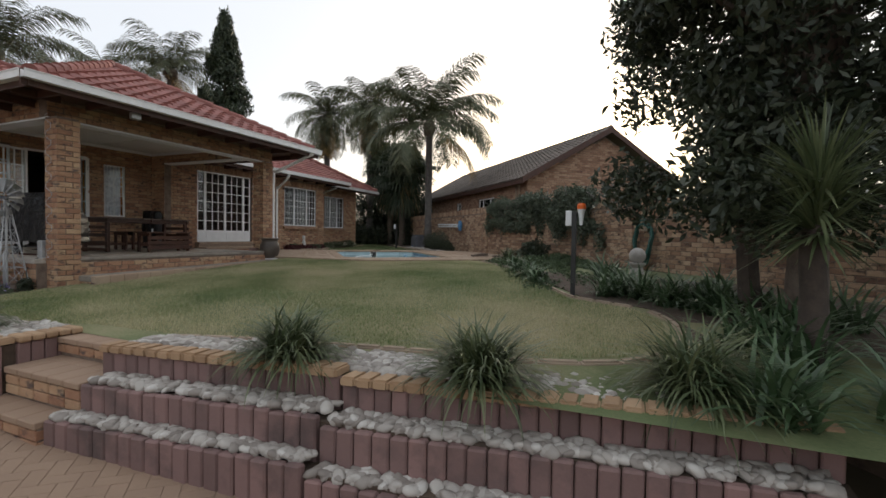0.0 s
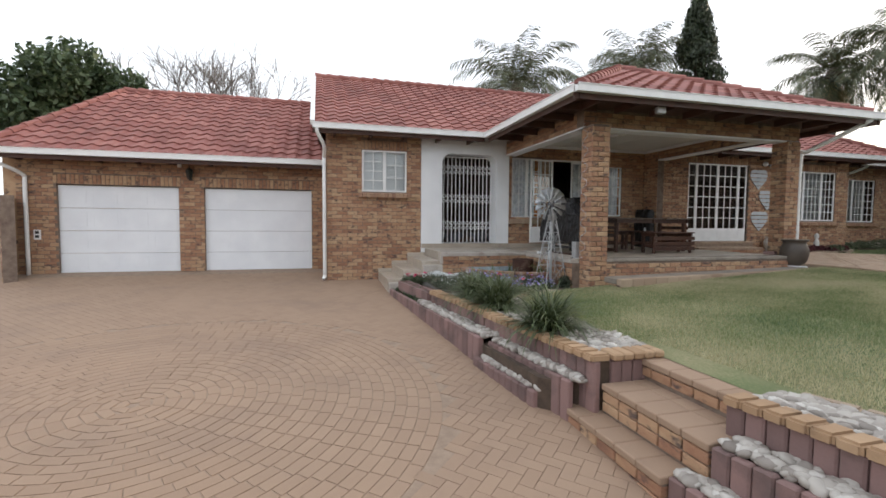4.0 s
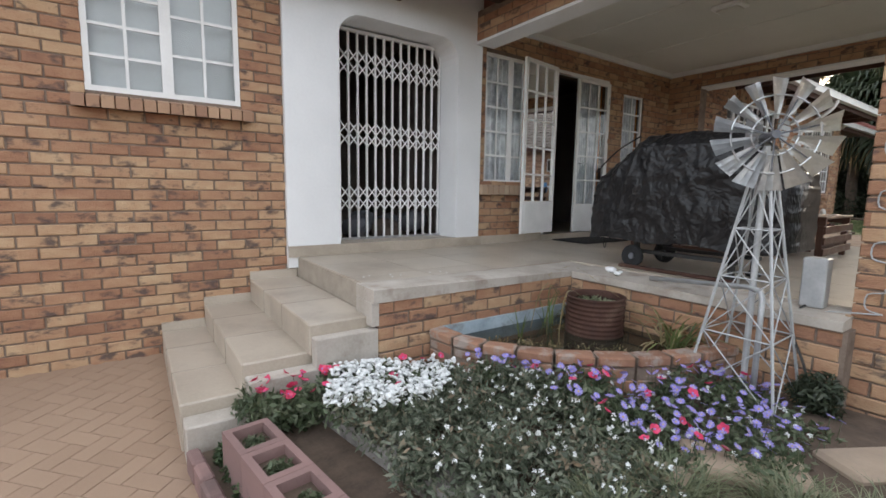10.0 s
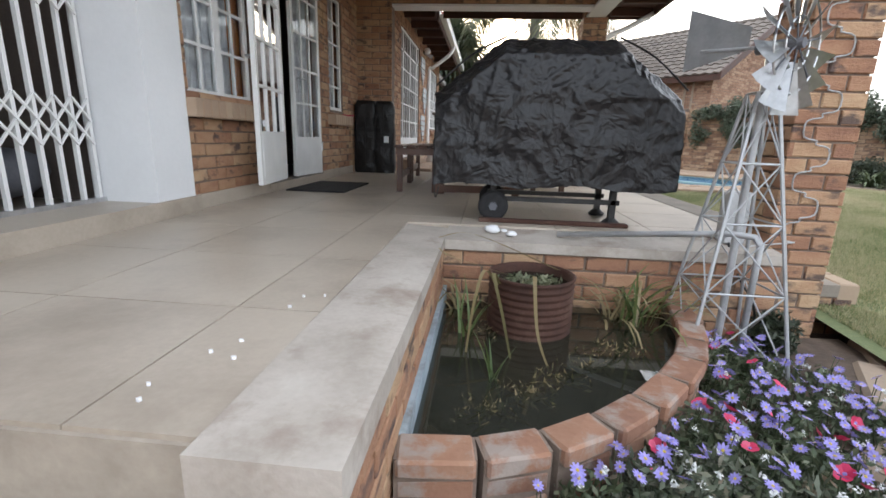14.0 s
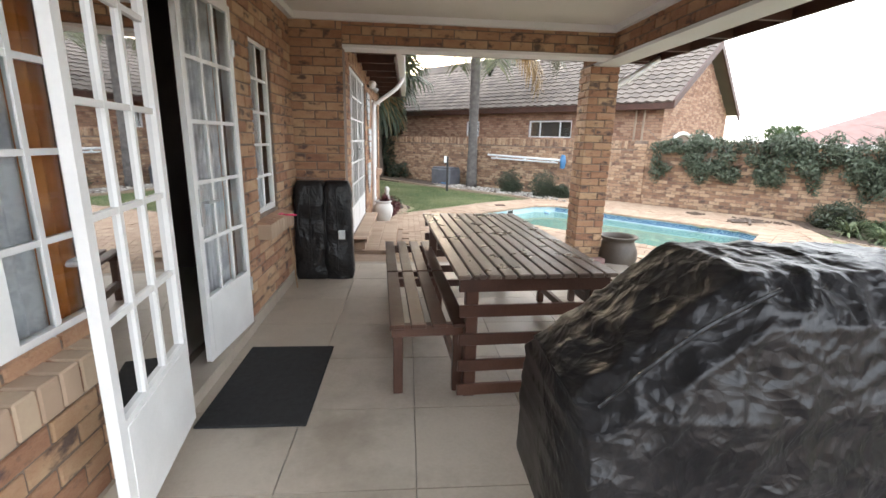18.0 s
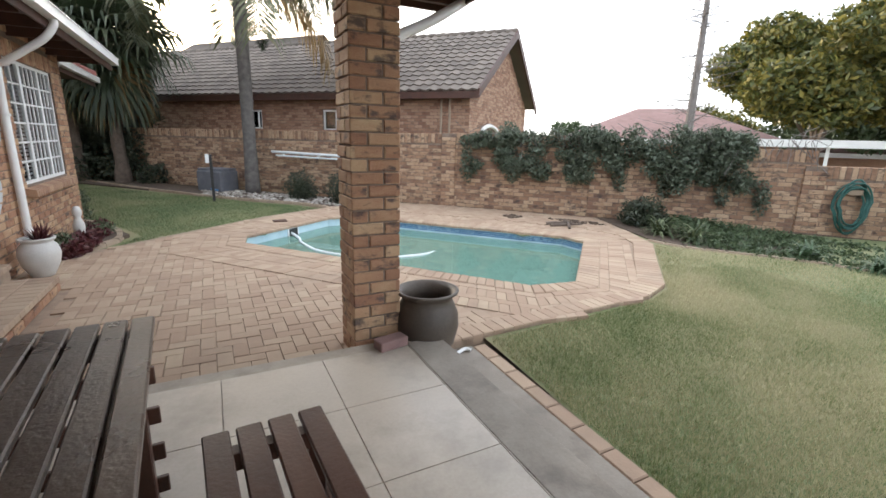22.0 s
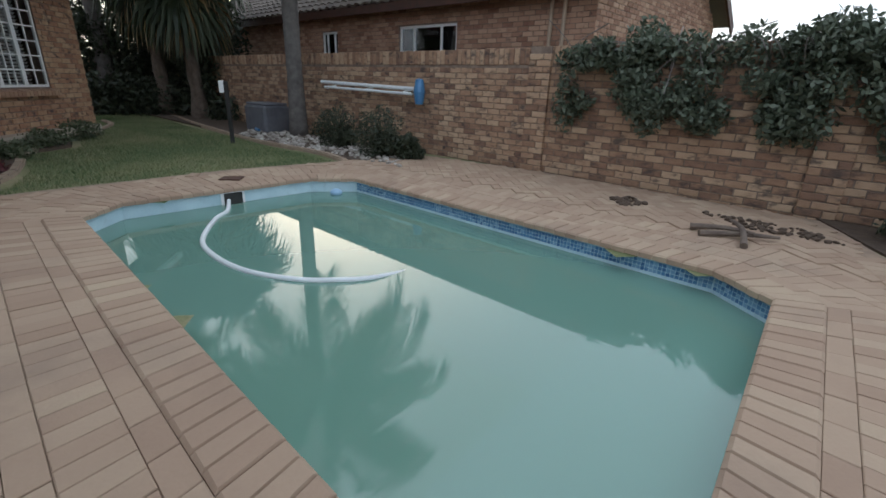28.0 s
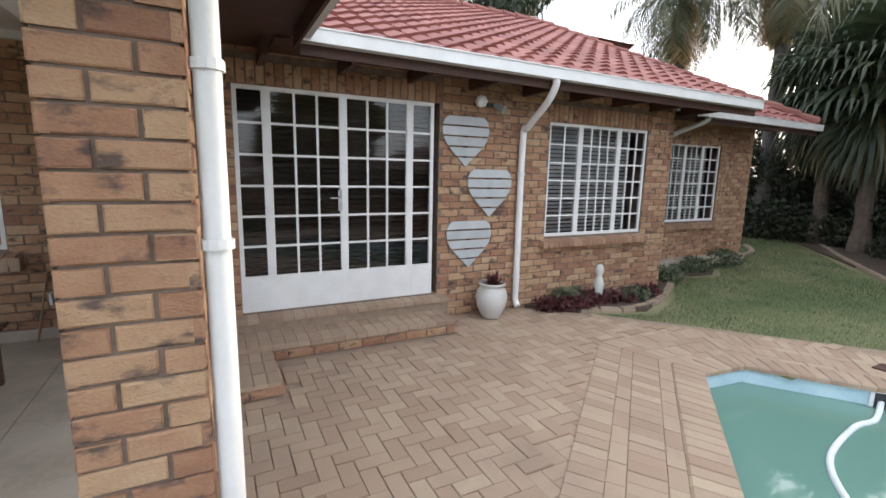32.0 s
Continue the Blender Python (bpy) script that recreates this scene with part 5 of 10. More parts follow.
# garage doors
for ya, yb in ((-5.77, -3.35), (-2.81, -0.36)):
    g = tagged(new("garage_door"), "white sectional garage door with raised panels, closed", kind="structure")
    zb = 0.10
    for r in range(4):
        z0, z1 = zb + r * 0.51, zb + r * 0.51 + 0.503
        part("section", box(-1.22, -1.18, ya, yb, z0, z1, 0.004), M_GARAGE, g)
        for c in range(4):
            w = (yb - ya) / 4
            part("raised_panel", box(-1.181, -1.1765, ya + c * w + 0.07, ya + (c + 1) * w - 0.07, z0 + 0.09, z1 - 0.09, 0.004), M_GARAGE, g)
    part("bottom_seal", box(-1.22, -1.18, ya, yb, zb - 0.04, zb), M_RUBBER, g)
# unseen shell behind the closed doors, dim by its colour
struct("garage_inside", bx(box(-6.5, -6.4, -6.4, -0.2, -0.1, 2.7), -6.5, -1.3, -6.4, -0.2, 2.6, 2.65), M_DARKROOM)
apron = bmesh.new()
apron.faces.new([apron.verts.new(p) for p in ((-1.25, -6.5, 0.14), (-0.9, -6.5, 0.105), (-0.9, 0, 0.105), (-1.25, 0, 0.14))])
struct("garage_apron", apron, M_CEMENT)

# ---- security gate ----
gate = thing("security_gate", "white folding steel security gate across the entrance, closed", "security gate")
GX = -0.30
nb = 14
ys = [GY0 + 0.03 + k * (GY1 - GY0 - 0.06) / (nb - 1) for k in range(nb)]
for y in ys:
    top = GZ1 - 0.03
    part("bar", box(GX - 0.012, GX + 0.012, y - 0.010, y + 0.010, FLOOR + 0.11, top), M_PAINT, gate)
for z0 in (2.58, 1.85, 1.17):
    for h in (0, 1):
        za = z0 + h * 0.125
        lat = bmesh.new()
        for a, b in zip(ys, ys[1:]):
            tube(lat, ((GX + 0.014, a, za), (GX + 0.014, b, za + 0.125)), 0.008, 4)
            tube(lat, ((GX + 0.018, b, za), (GX + 0.018, a, za + 0.125)), 0.008, 4)
        part("lattice", lat, M_PAINT, gate)
part("bottom_rail", box(GX - 0.02, GX + 0.02, GY0, GY1, FLOOR + 0.10, FLOOR + 0.125), M_STEEL, gate)
part("top_rail", box(GX - 0.02, GX + 0.02, GY0 + 0.1, GY1 - 0.1, GZ1 - 0.05, GZ1 - 0.02), M_PAINT, gate)
rr = random.Random(5)
for k in range(9):
    s = bmesh.new()
    bmesh.ops.create_icosphere(s, subdivisions=2, radius=0.2)
    for v in s.verts:
        v.co *= 1 + 0.35 * noise.noise(v.co * 6 + Vector((k, 0, 0)))
        v.co.z *= 0.7
    cx, cy = -0.85 - 0.25 * (k % 2), 2.5 + 0.2 * k
    for v in s.verts:
        v.co += Vector((cx, cy, FLOOR + 0.15 + 0.05 * (k % 3)))
    solo("firewood_sack", s, M_GREYBOX if k % 3 else M_BARK, "bulging sack of firewood on the entrance floor", "sack", "firewood sacks", smooth=True)

# ---- curtains and blinds ----
def curtain(name, y0, y1, z0, z1, x, material, label, folds=9, amp=0.02):
    V, F = [], []
    n = folds * 6
    for k in range(n + 1):
        y = y0 + (y1 - y0) * k / n
        xx = x + amp * math.sin(k / n * folds * math.tau)
        V += [(xx, y, z0), (xx, y, z1)]
    F = [(2 * k, 2 * k + 2, 2 * k + 3, 2 * k + 1) for k in range(n)]
    tagged(new(name, mesh_from(name, V, F, material, True)), label, "curtain", "curtains")


curtain("lace_curtain", 4.56, 5.30, 1.45, 3.1, -0.085, M_CURTAIN, "white lace curtain hanging inside the window")
curtain("orange_curtain", 5.28, 5.56, 1.45, 3.1, -0.10, M_ORANGE, "plain orange curtain beside the lace", 4)
curtain("lace_curtain", 6.42, 6.9, 0.9, 3.0, -0.09, M_CURTAIN, "white pleated curtain behind the door leaf", 10, 0.012)
curtain("orange_curtain", 6.86, 7.06, 0.9, 3.0, -0.12, M_ORANGE, "plain orange curtain beside the door", 3)
curtain("lace_curtain", 7.30, 7.80, 1.5, 3.0, -0.085, M_CURTAIN, "white lace curtain hanging inside the narrow window", 7)
curtain("orange_curtain", 7.74, 7.92, 1.5, 3.0, -0.12, M_ORANGE, "plain orange curtain edge in the narrow window", 3)


def blind(y0, y1, z0, z1, x, material, label, closed=False):
    b = thing("slat_blind", label, "blind", "window blinds", at=(x, (y0 + y1) / 2, z0))
    n = int((z1 - z0) / 0.055)
    w = (y1 - y0) / 2
    dx, dz = (0.008, 0.029) if closed else (0.018, 0.021)
    me = mesh_from("slat", [(-dx, -w, -dz), (dx, -w, dz), (dx, w, dz), (-dx, w, -dz)], [(0, 1, 2, 3)], material)
    for k in range(n):
        o = new("slat", me)
        o.parent = b
        o.location = (0, 0, 0.03 + k * 0.055)
    part("head_rail", box(-0.03, 0.03, -w, w, z1 - z0, z1 - z0 + 0.05), material, b)


blind(9.66, 11.8, 0.95, 3.1, 0.12, M_BLIND, "dark wooden slat blind behind the glazed doors")
blind(13.35, 15.2, 1.45, 3.0, 0.12, M_BLINDGREY, "grey slat blind in the bedroom window")
blind(16.85, 18.45, 1.45, 2.96, -0.78, M_BLINDGREY, "grey slat blind in the study window")
blind(0.78, 1.88, 2.02, 3.07, -0.10, M_WHITE, "pale slat blind, closed, in the kitchen window", True)

# ---- lights and small fittings ----
lan = thing("wall_lantern", "black metal coach lantern on the garage wall", "wall lamp", at=(-1.08, -3.08, 2.35))
part("arm", box(0, 0.05, -0.03, 0.03, -0.05, 0.16, 0.004), M_BLACK, lan)
part("lantern_body", lathe(bmesh.new(), ((0.05, -0.02), (0.085, 0.16), (0.09, 0.165), (0.05, 0.22), (0.015, 0.24), (0.012, 0.27), (0, 0.28)), 6, (0.12, 0, 0)), M_BLACK, lan)
part("glass", lathe(bmesh.new(), ((0.056, 0.0), (0.084, 0.15)), 6, (0.12, 0, 0)), M_GLASS, lan)
al = solo("alarm_beam", box(-1.08, -1.02, -3.35, -3.27, 2.60, 2.73, 0.008), M_PAINT, "small white alarm sensor on the garage wall", "sensor")
ic = thing("intercom_box", "white wall box with two dark sockets", "switch box")
part("box_body", box(-1.09, -1.06, -6.2, -6.07, 0.92, 1.14, 0.006), M_PAINT, ic)
for z in (0.96, 1.05):
    part("socket", box(-1.062, -1.052, -6.17, -6.10, z, z + 0.06), M_BLACK, ic)
cl = thing("ceiling_light", "square white bulkhead light on the veranda ceiling", "ceiling light", at=(1.88, 6.34, 3.375))
part("base", box(-0.15, 0.15, -0.10, 0.10, -0.045, 0, 0.01), M_PAINT, cl)
part("diffuser", box(-0.11, 0.11, -0.07, 0.07, -0.065, -0.044, 0.008), M_CEIL, cl)
fl = thing("flood_light", "small flood light under the veranda eave", "flood light", at=(4.35, 5.33, 3.30))
part("bracket", box(-0.02, 0.02, -0.06, 0.06, -0.02, 0.1), M_BLACK, fl)
part("lamp_head", box(-0.03, 0.07, -0.08, 0.08, -0.11, 0.0, 0.01), M_GREYPAINT, fl)
sl = thing("security_light", "round bulkhead lamp with a twin spotlight on the brick wall", "wall lamp", at=(0.46, 12.35, 3.10))
part("globe", lathe(bmesh.new(), ((0, -0.07), (0.05, -0.055), (0.075, 0.0), (0.05, 0.055), (0, 0.07)), 14, (0.09, -0.08, 0.02)), M_PAINT, sl, smooth=True)
part("bracket", box(0, 0.05, -0.12, 0.16, -0.02, 0.02), M_BLACK, sl)
part("spot", tube(bmesh.new(), ((0.05, 0.13, 0.0), (0.16, 0.19, -0.06)), (0.03, 0.05), 10), M_GREYPAINT, sl)

# slatted hearts
def heart_outline(w, h, n=40):
    pts = []
    for k in range(n):
        t = k / n * math.tau
        x = 16 * math.copysign(abs(math.sin(t)) ** 2.1, math.sin(t))
        y = 13 * math.cos(t) - 5 * math.cos(2 * t) - 2 * math.cos(3 * t) - math.cos(4 * t)
        pts.append((x / 32 * w, (y + 2.5) / 29 * h))
    return pts


for y, z in ((12.12, 2.67), (12.47, 2.08), (12.20, 1.47)):
    ht = thing("slatted_heart", "grey-washed wooden heart of slats hung on the brick wall", "wall ornament", "slatted hearts", at=(0.475, y, z))
    out = heart_outline(0.62, 0.58)
    zmin, zmax = min(p[1] for p in out), max(p[1] for p in out)
    nsl = 5
    for k in range(nsl):
        a, b = zmin + (zmax - zmin) * k / nsl + 0.010, zmin + (zmax - zmin) * (k + 1) / nsl - 0.010
        bm = bmesh.new()
        rows = []
        for i in range(5):
            zz = a + (b - a) * i / 4
            xs = []
            for (x0, y0), (x1, y1) in zip(out, out[1:] + out[:1]):
                if (y0 > zz) != (y1 > zz):
                    xs.append(x0 + (zz - y0) / (y1 - y0) * (x1 - x0))
            xs.sort()
            if len(xs) >= 2:
                rows.append((xs[0], xs[-1], zz))
        if len(rows) < 2:
            continue
        f = [[bm.verts.new((0.018, l, q)), bm.verts.new((0.018, r, q))] for l, r, q in rows]
        g = [[bm.verts.new((0.0, l, q)), bm.verts.new((0.0, r, q))] for l, r, q in rows]
        for i in range(len(rows) - 1):
            bm.faces.new((f[i][0], f[i][1], f[i + 1][1], f[i + 1][0]))
            bm.faces.new((f[i][0], f[i + 1][0], g[i + 1][0], g[i][0]))
            bm.faces.new((f[i][1], g[i][1], g[i + 1][1], f[i + 1][1]))
        bm.faces.new((f[0][0], g[0][0], g[0][1], f[0][1]))
        bm.faces.new((f[-1][0], f[-1][1], g[-1][1], g[-1][0]))
        part("slat", bm, M_HEART, ht)
    part("batten", box(-0.006, 0.002, -0.03, 0.03, zmin + 0.08, zmax - 0.12), M_TIMBER, ht)

# ---- pool ----
def offset_poly(poly, d):
    n = len(poly)
    out = []
    for i in range(n):
        p0, p1, p2 = Vector(poly[i - 1]), Vector(poly[i]), Vector(poly[(i + 1) % n])
        e0, e1 = (p1 - p0).normalized(), (p2 - p1).normalized()
        n0, n1 = Vector((e0.y, -e0.x)), Vector((e1.y, -e1.x))
        b = (n0 + n1).normalized()
        out.append(tuple(p1 + b * (d / max(0.4, b.dot(n0)))))
    return out


DECK_OUT = [(0.44, 9.06), (4.07, 9.09), (6.54, 9.22), (7.05, 9.42), (7.9, 10.2), (8.75, 10.95), (9.3, 12.0), (9.85, 13.22), (7.58, 15.92), (6.1, 17.15), (4.72, 16.49), (3.35, 15.7), (2.27, 14.75), (1.1, 13.71), (0.46, 12.95)]
db = bmesh.new()
a = [db.verts.new((x, y, DECK - 0.0165)) for x, y in DECK_OUT]
inner = offset_poly(POOL, 0.02)
b = [db.verts.new((x, y, DECK - 0.0165)) for x, y in inner]
ea = [db.edges.new((a[i], a[(i + 1) % len(a)])) for i in range(len(a))]
eb = [db.edges.new((b[i], b[(i + 1) % len(b)])) for i in range(len(b))]
bmesh.ops.triangle_fill(db, use_beauty=True, edges=ea + eb)
skirt = [db.verts.new((x, y, -0.2)) for x, y in DECK_OUT]
for i in range(len(a)):
    j = (i + 1) % len(a)
    db.faces.new((skirt[i], skirt[j], a[j], a[i]))
deck = struct("pavement", db, M_SAND, "worn clay brick paving round the pool")


def quad_item(pts, z, h, material, c=0.006):
    """A paver over four plan points."""
    cx, cy = sum(p[0] for p in pts) / 4, sum(p[1] for p in pts) / 4
    lo = [(p[0] - cx, p[1] - cy, -h) for p in pts]
    mid = [(p[0] - cx, p[1] - cy, -c) for p in pts]
    hi = []
    for p in pts:
        d = Vector((p[0] - cx, p[1] - cy))
        d -= d.normalized() * c * 1.4
        hi.append((d.x, d.y, 0))
    v = lo + mid + hi
    f = [(8, 9, 10, 11)]
    for k in range(4):
        j = (k + 1) % 4
        f += [(4 + k, 4 + j, 8 + j, 8 + k), (k, j, 4 + j, 4 + k)]
    return Matrix.Translation((cx, cy, z)), v, f, material


def lay(parent, name, quads, near, count):
    """Pavers of their own shapes; the nearest become objects, the rest are joined."""
    quads = sorted(quads, key=lambda q: (q[0].translation.x - near[0]) ** 2 + (q[0].translation.y - near[1]) ** 2)
    for m, v, f, material in quads[:count]:
        o = new(name, mesh_from(name, v, f, material))
        o.parent = parent
        o.matrix_basis = m
    V, F, n = [], [], 0
    for m, v, f, material in quads[count:]:
        t = m.translation
        V += [(x + t.x, y + t.y, z + t.z) for x, y, z in v]
        F += [tuple(n + i for i in q) for q in f]
        n += len(v)
    if V:
        o = new(name + "_field", mesh_from(name + "_field", V, F, quads[0][3]))
        o.parent = parent
        tagged(o, kind="stuff")


rp = random.Random(9)
quads = []
EDGES = [(Vector(p), Vector(q)) for p, q in zip(DECK_OUT[1:6], DECK_OUT[2:7])]
RINGS = [(-0.035, 0.228, 0.108, 0.012), (0.230, 0.3375, 0.215, 0.0), (0.340, 0.5575, 0.108, 0.0), (0.560, 0.6675, 0.215, 0.0), (0.670, 0.8875, 0.108, 0.0)]
for d0, d1, w, lift in RINGS:
    pi, po = offset_poly(POOL, d0), offset_poly(POOL, d1)
    for i in range(len(POOL)):
        j = (i + 1) % len(POOL)
        A, B, C, D = Vector(pi[i]), Vector(pi[j]), Vector(po[j]), Vector(po[i])
        n = max(1, round(((B - A).length + (C - D).length) / 2 / w))
        for k in range(n):
            g = 0.0022 / (B - A).length
            s0, s1 = k / n + g, (k + 1) / n - g
            q = [A.lerp(B, s0), D.lerp(C, s0), D.lerp(C, s1), A.lerp(B, s1)]
            mid = (q[0] + q[1] + q[2] + q[3]) / 4
            if d0 > 0.6 and mid.x > 5.5 and min((mid - (P_ + (Q_ - P_) * max(0, min(1, (mid - P_).dot(Q_ - P_) / (Q_ - P_).length_squared)))).length for P_, Q_ in EDGES) < 0.36:
                continue
            if inside((mid.x, mid.y), DECK_OUT) or d1 < 0.9:
                quads.append(quad_item(q, DECK + lift + rp.uniform(-0.003, 0.003), 0.05, M_POOLPAVER, 0.0035 if not lift else 0.012))
ring_out = offset_poly(POOL, 0.90)
W = 0.108
for r in range(-5, 80):
    for c in range(-5, 100):
        k = (c - r) % 4
        if k == 0:
            x0, y0, x1, y1 = c * W, r * W, (c + 2) * W, (r + 1) * W
        elif k == 3:
            x0, y0, x1, y1 = c * W, r * W, (c + 1) * W, (r + 2) * W
        else:
            continue
        x0, x1, y0, y1 = x0 + 0.45, x1 + 0.45, y0 + 9.06, y1 + 9.06
        mid = ((x0 + x1) / 2, (y0 + y1) / 2)
        corners = [(x0, y0), (x1, y0), (x1, y1), (x0, y1)]
        ends = sum(inside(p, ring_out) for p in corners)
        if not all(inside(p, DECK_OUT) for p in corners) or ends == 4:
            continue
        sunk = 0.0 if not ends else 0.009 if not inside(mid, ring_out) else 0.012
        if y1 < 11.8 and x0 < 1.02 and y0 > 9.5 or (y0 < 9.9 and x0 < 1.72):
            continue
        quads.append(quad_item([(x0 + 0.002, y0 + 0.002), (x1 - 0.002, y0 + 0.002), (x1 - 0.002, y1 - 0.002), (x0 + 0.002, y1 - 0.002)], DECK - sunk + rp.uniform(-0.003, 0.002), 0.05, M_POOLPAVER, 0.004))
# edging headers along the lawn
for turn, (p, q) in enumerate(zip(DECK_OUT[1:6], DECK_OUT[2:7])):
    p, q = Vector(p), Vector(q)
    d = (q - p).normalized()
    nrm = Vector((-d.y, d.x))
    n = max(1, round((q - p).length / 0.108))
    for k in range(n):
        a, b = p.lerp(q, k / n) + d * 0.003, p.lerp(q, (k + 1) / n) - d * 0.003
        dp = 0.215 if q.x < 6.6 else 0.30
        quads.append(quad_item([a, b, b + nrm * dp, a + nrm * dp], DECK + 0.004 + 0.004 * (turn % 2), 0.09, M_POOLPAVER, 0.006))
DECKQ = quads

pb = bmesh.new()
inn, bot = offset_poly(POOL, 0.0), offset_poly(POOL, -0.5)
top = [pb.verts.new((x, y, DECK - 0.03)) for x, y in inn]
mid = [pb.verts.new((x, y, 0.22)) for x, y in inn]
low = [pb.verts.new((x, y, -0.75)) for x, y in bot]
for i in range(8):
    j = (i + 1) % 8
    pb.faces.new((top[j], top[i], mid[i], mid[j]))
    pb.faces.new((mid[j], mid[i], low[i], low[j]))
fb_ = bmesh.new()
fb_.faces.new([fb_.verts.new(v.co) for v in low])
pool = thing("swimming_pool", "small angular swimming pool with cloudy green water", "swimming pool")
part("basin", pb, M_POOLWALL, pool, "pale blue plastered basin")
part("pool_floor", fb_, M_DEEPGREEN, pool, "pool floor with the green of deep water put into its colour")
wt = bmesh.new()
wt.faces.new([wt.verts.new((x, y, DECK - 0.175)) for x, y in offset_poly(POOL, 0.004)])
part("water", wt, M_WATER, pool, "still cloudy green water")
# entry steps under the water along the short end
EA, EB = Vector(POOL[2]), Vector(POOL[3])
ed = (EB - EA).normalized()
en = Vector((-ed.y, ed.x))
for dep, zt in ((0.55, 0.26), (1.05, 0.02)):
    part("pool_step", prism(bmesh.new(), [tuple(EA + en * 0.01), tuple(EB + en * 0.01), tuple(EB + en * dep - ed * 0.02), tuple(EA + en * dep)], -0.7, zt), M_POOLWALL, pool, "pale plastered entry step under the water")
mo = []
for i in (3, 4):
    A, B = Vector(POOL[i]), Vector(POOL[(i + 1) % 8])
    d = (B - A).normalized()
    n = int((B - A).length / 0.032)
    nin = Vector((-d.y, d.x)) * 0.004
    for k in range(n):
        for r in range(3):
            a, b = A + d * (k * 0.032 + 0.002) + nin, A + d * (k * 0.032 + 0.030) + nin
            z = DECK - 0.055 - r * 0.032
            mo.append(((a.x, a.y, z), (b.x, b.y, z), (b.x, b.y, z - 0.028), (a.x, a.y, z - 0.028)))
o = new("mosaic_band", mesh_from("mosaic_band", [p for q in mo for p in q], [tuple(range(4 * k, 4 * k + 4)) for k in range(len(mo))], M_MOSAIC))
o.parent = pool
tagged(o, "band of small blue glass mosaic tiles", kind="stuff")
ang = math.degrees(math.atan2(15.10 - 13.85, 4.47 - 2.88))
sk = part("skimmer_box", box(-0.13, 0.13, -0.035, 0.0, -0.17, 0.0), M_WHITE, pool)
sk.matrix_basis = pose(3.68, 14.48, DECK - 0.03, 0, 0, ang)
# black plate, no recess: the dark of the opening is put in as colour
so_ = part("skimmer_mouth", box(-0.10, 0.10, -0.042, -0.033, -0.15, -0.02), M_BLACK, pool)
so_.matrix_basis = sk.matrix_basis.copy()
hose = thing("pool_hose", "pale ribbed pool cleaner hose floating on the water", "pool hose")
part("hose", tube(bmesh.new(), smoothpath([(3.66, 14.42, 0.47), (3.74, 14.1, 0.435), (3.72, 13.8, 0.432), (3.84, 13.15, 0.432), (4.12, 12.72, 0.432), (4.43, 12.45, 0.432), (4.8, 12.30, 0.432), (5.09, 12.28, 0.432), (5.33, 12.32, 0.428), (5.6, 12.5, 0.40)], 8), 0.022, 10), M_HOSE, hose, smooth=True)
fl_ = solo("chlorine_floater", lathe(bmesh.new(), ((0, -0.05), (0.05, -0.04), (0.075, 0.0), (0.075, 0.02), (0.04, 0.05), (0.0, 0.055)), 14, (4.78, 14.95, 0.435)), M_FLOATER, "pale blue chlorine floater on the pool water", "floater", smooth=True)
cov = solo("weir_lid", box(3.42, 3.66, 14.86, 15.06, DECK + 0.0, DECK + 0.016), M_RUST, "small rusty lid set in the paving", "lid")
cov.matrix_basis = Matrix()

# ---- driveway pavers ----
quads = []
CX, CY, RMAX = 6.2, -1.8, 2.75


def slope_quad(pts):
    cx, cy = sum(p[0] for p in pts) / 4, sum(p[1] for p in pts) / 4
    m, v, f, mt = quad_item(pts, drive_z(cx), 0.05, M_PAVER, 0.0018)
    v = [(x, y, z + drive_z(cx + x) - drive_z(cx)) for x, y, z in v]
    return m, v, f, mt


for k in range(25):
    r0, r1 = 0.06 + k * 0.11, 0.06 + k * 0.11 + 0.102
    n = max(5, round(math.tau * (r0 + 0.05) / 0.212))
    for i in range(n):
        a0, a1 = (i + 0.5 * (k % 2)) / n * math.tau, (i + 0.5 * (k % 2) + 1) / n * math.tau
        g = 0.004 / r1
        quads.append(slope_quad([(CX + r * math.cos(t), CY + r * math.sin(t)) for r, t in ((r0, a0 + g), (r1, a0 + g), (r1, a1 - g), (r0, a1 - g))]))
c45, s45 = math.cos(radians(45)), math.sin(radians(45))
for r in range(-150, 150):
    for c in range(-150, 150):
        k = (c - r) % 4
        if k == 0:
            x0, y0, x1, y1 = c * W, r * W, (c + 2) * W, (r + 1) * W
        elif k == 3:
            x0, y0, x1, y1 = c * W, r * W, (c + 1) * W, (r + 2) * W
        else:
            continue
        pts = [(x * c45 - y * s45 + 6.0, x * s45 + y * c45 - 2.0) for x, y in ((x0 + 0.002, y0 + 0.002), (x1 - 0.002, y0 + 0.002), (x1 - 0.002, y1 - 0.002), (x0 + 0.002, y1 - 0.002))]
        mx, my = sum(p[0] for p in pts) / 4, sum(p[1] for p in pts) / 4
        edge = 1.20 if mx < 1.9 else 1.20 + 0.105 * (mx - 1.9) if mx < 5.9 else 1.56 + 0.15 * (mx - 5.86) if mx < 7.06 else 1.92 if mx < 8.47 else 2.04 + 0.12 * (mx - 8.5)
        if not (-0.75 < mx < 13.2 and -6.8 < my < edge + 0.10) or math.hypot(mx - CX, my - CY) < RMAX + 0.12 or (mx < 0.05 and my > -0.02) or (mx < 1.66 and my > 1.30):
            continue
        quads.append(slope_quad(pts))
DRIVEQ = quads

# ---- terraces ----
def rowY(y0, k, xr):
    return lambda x: y0 + k * (x - xr)


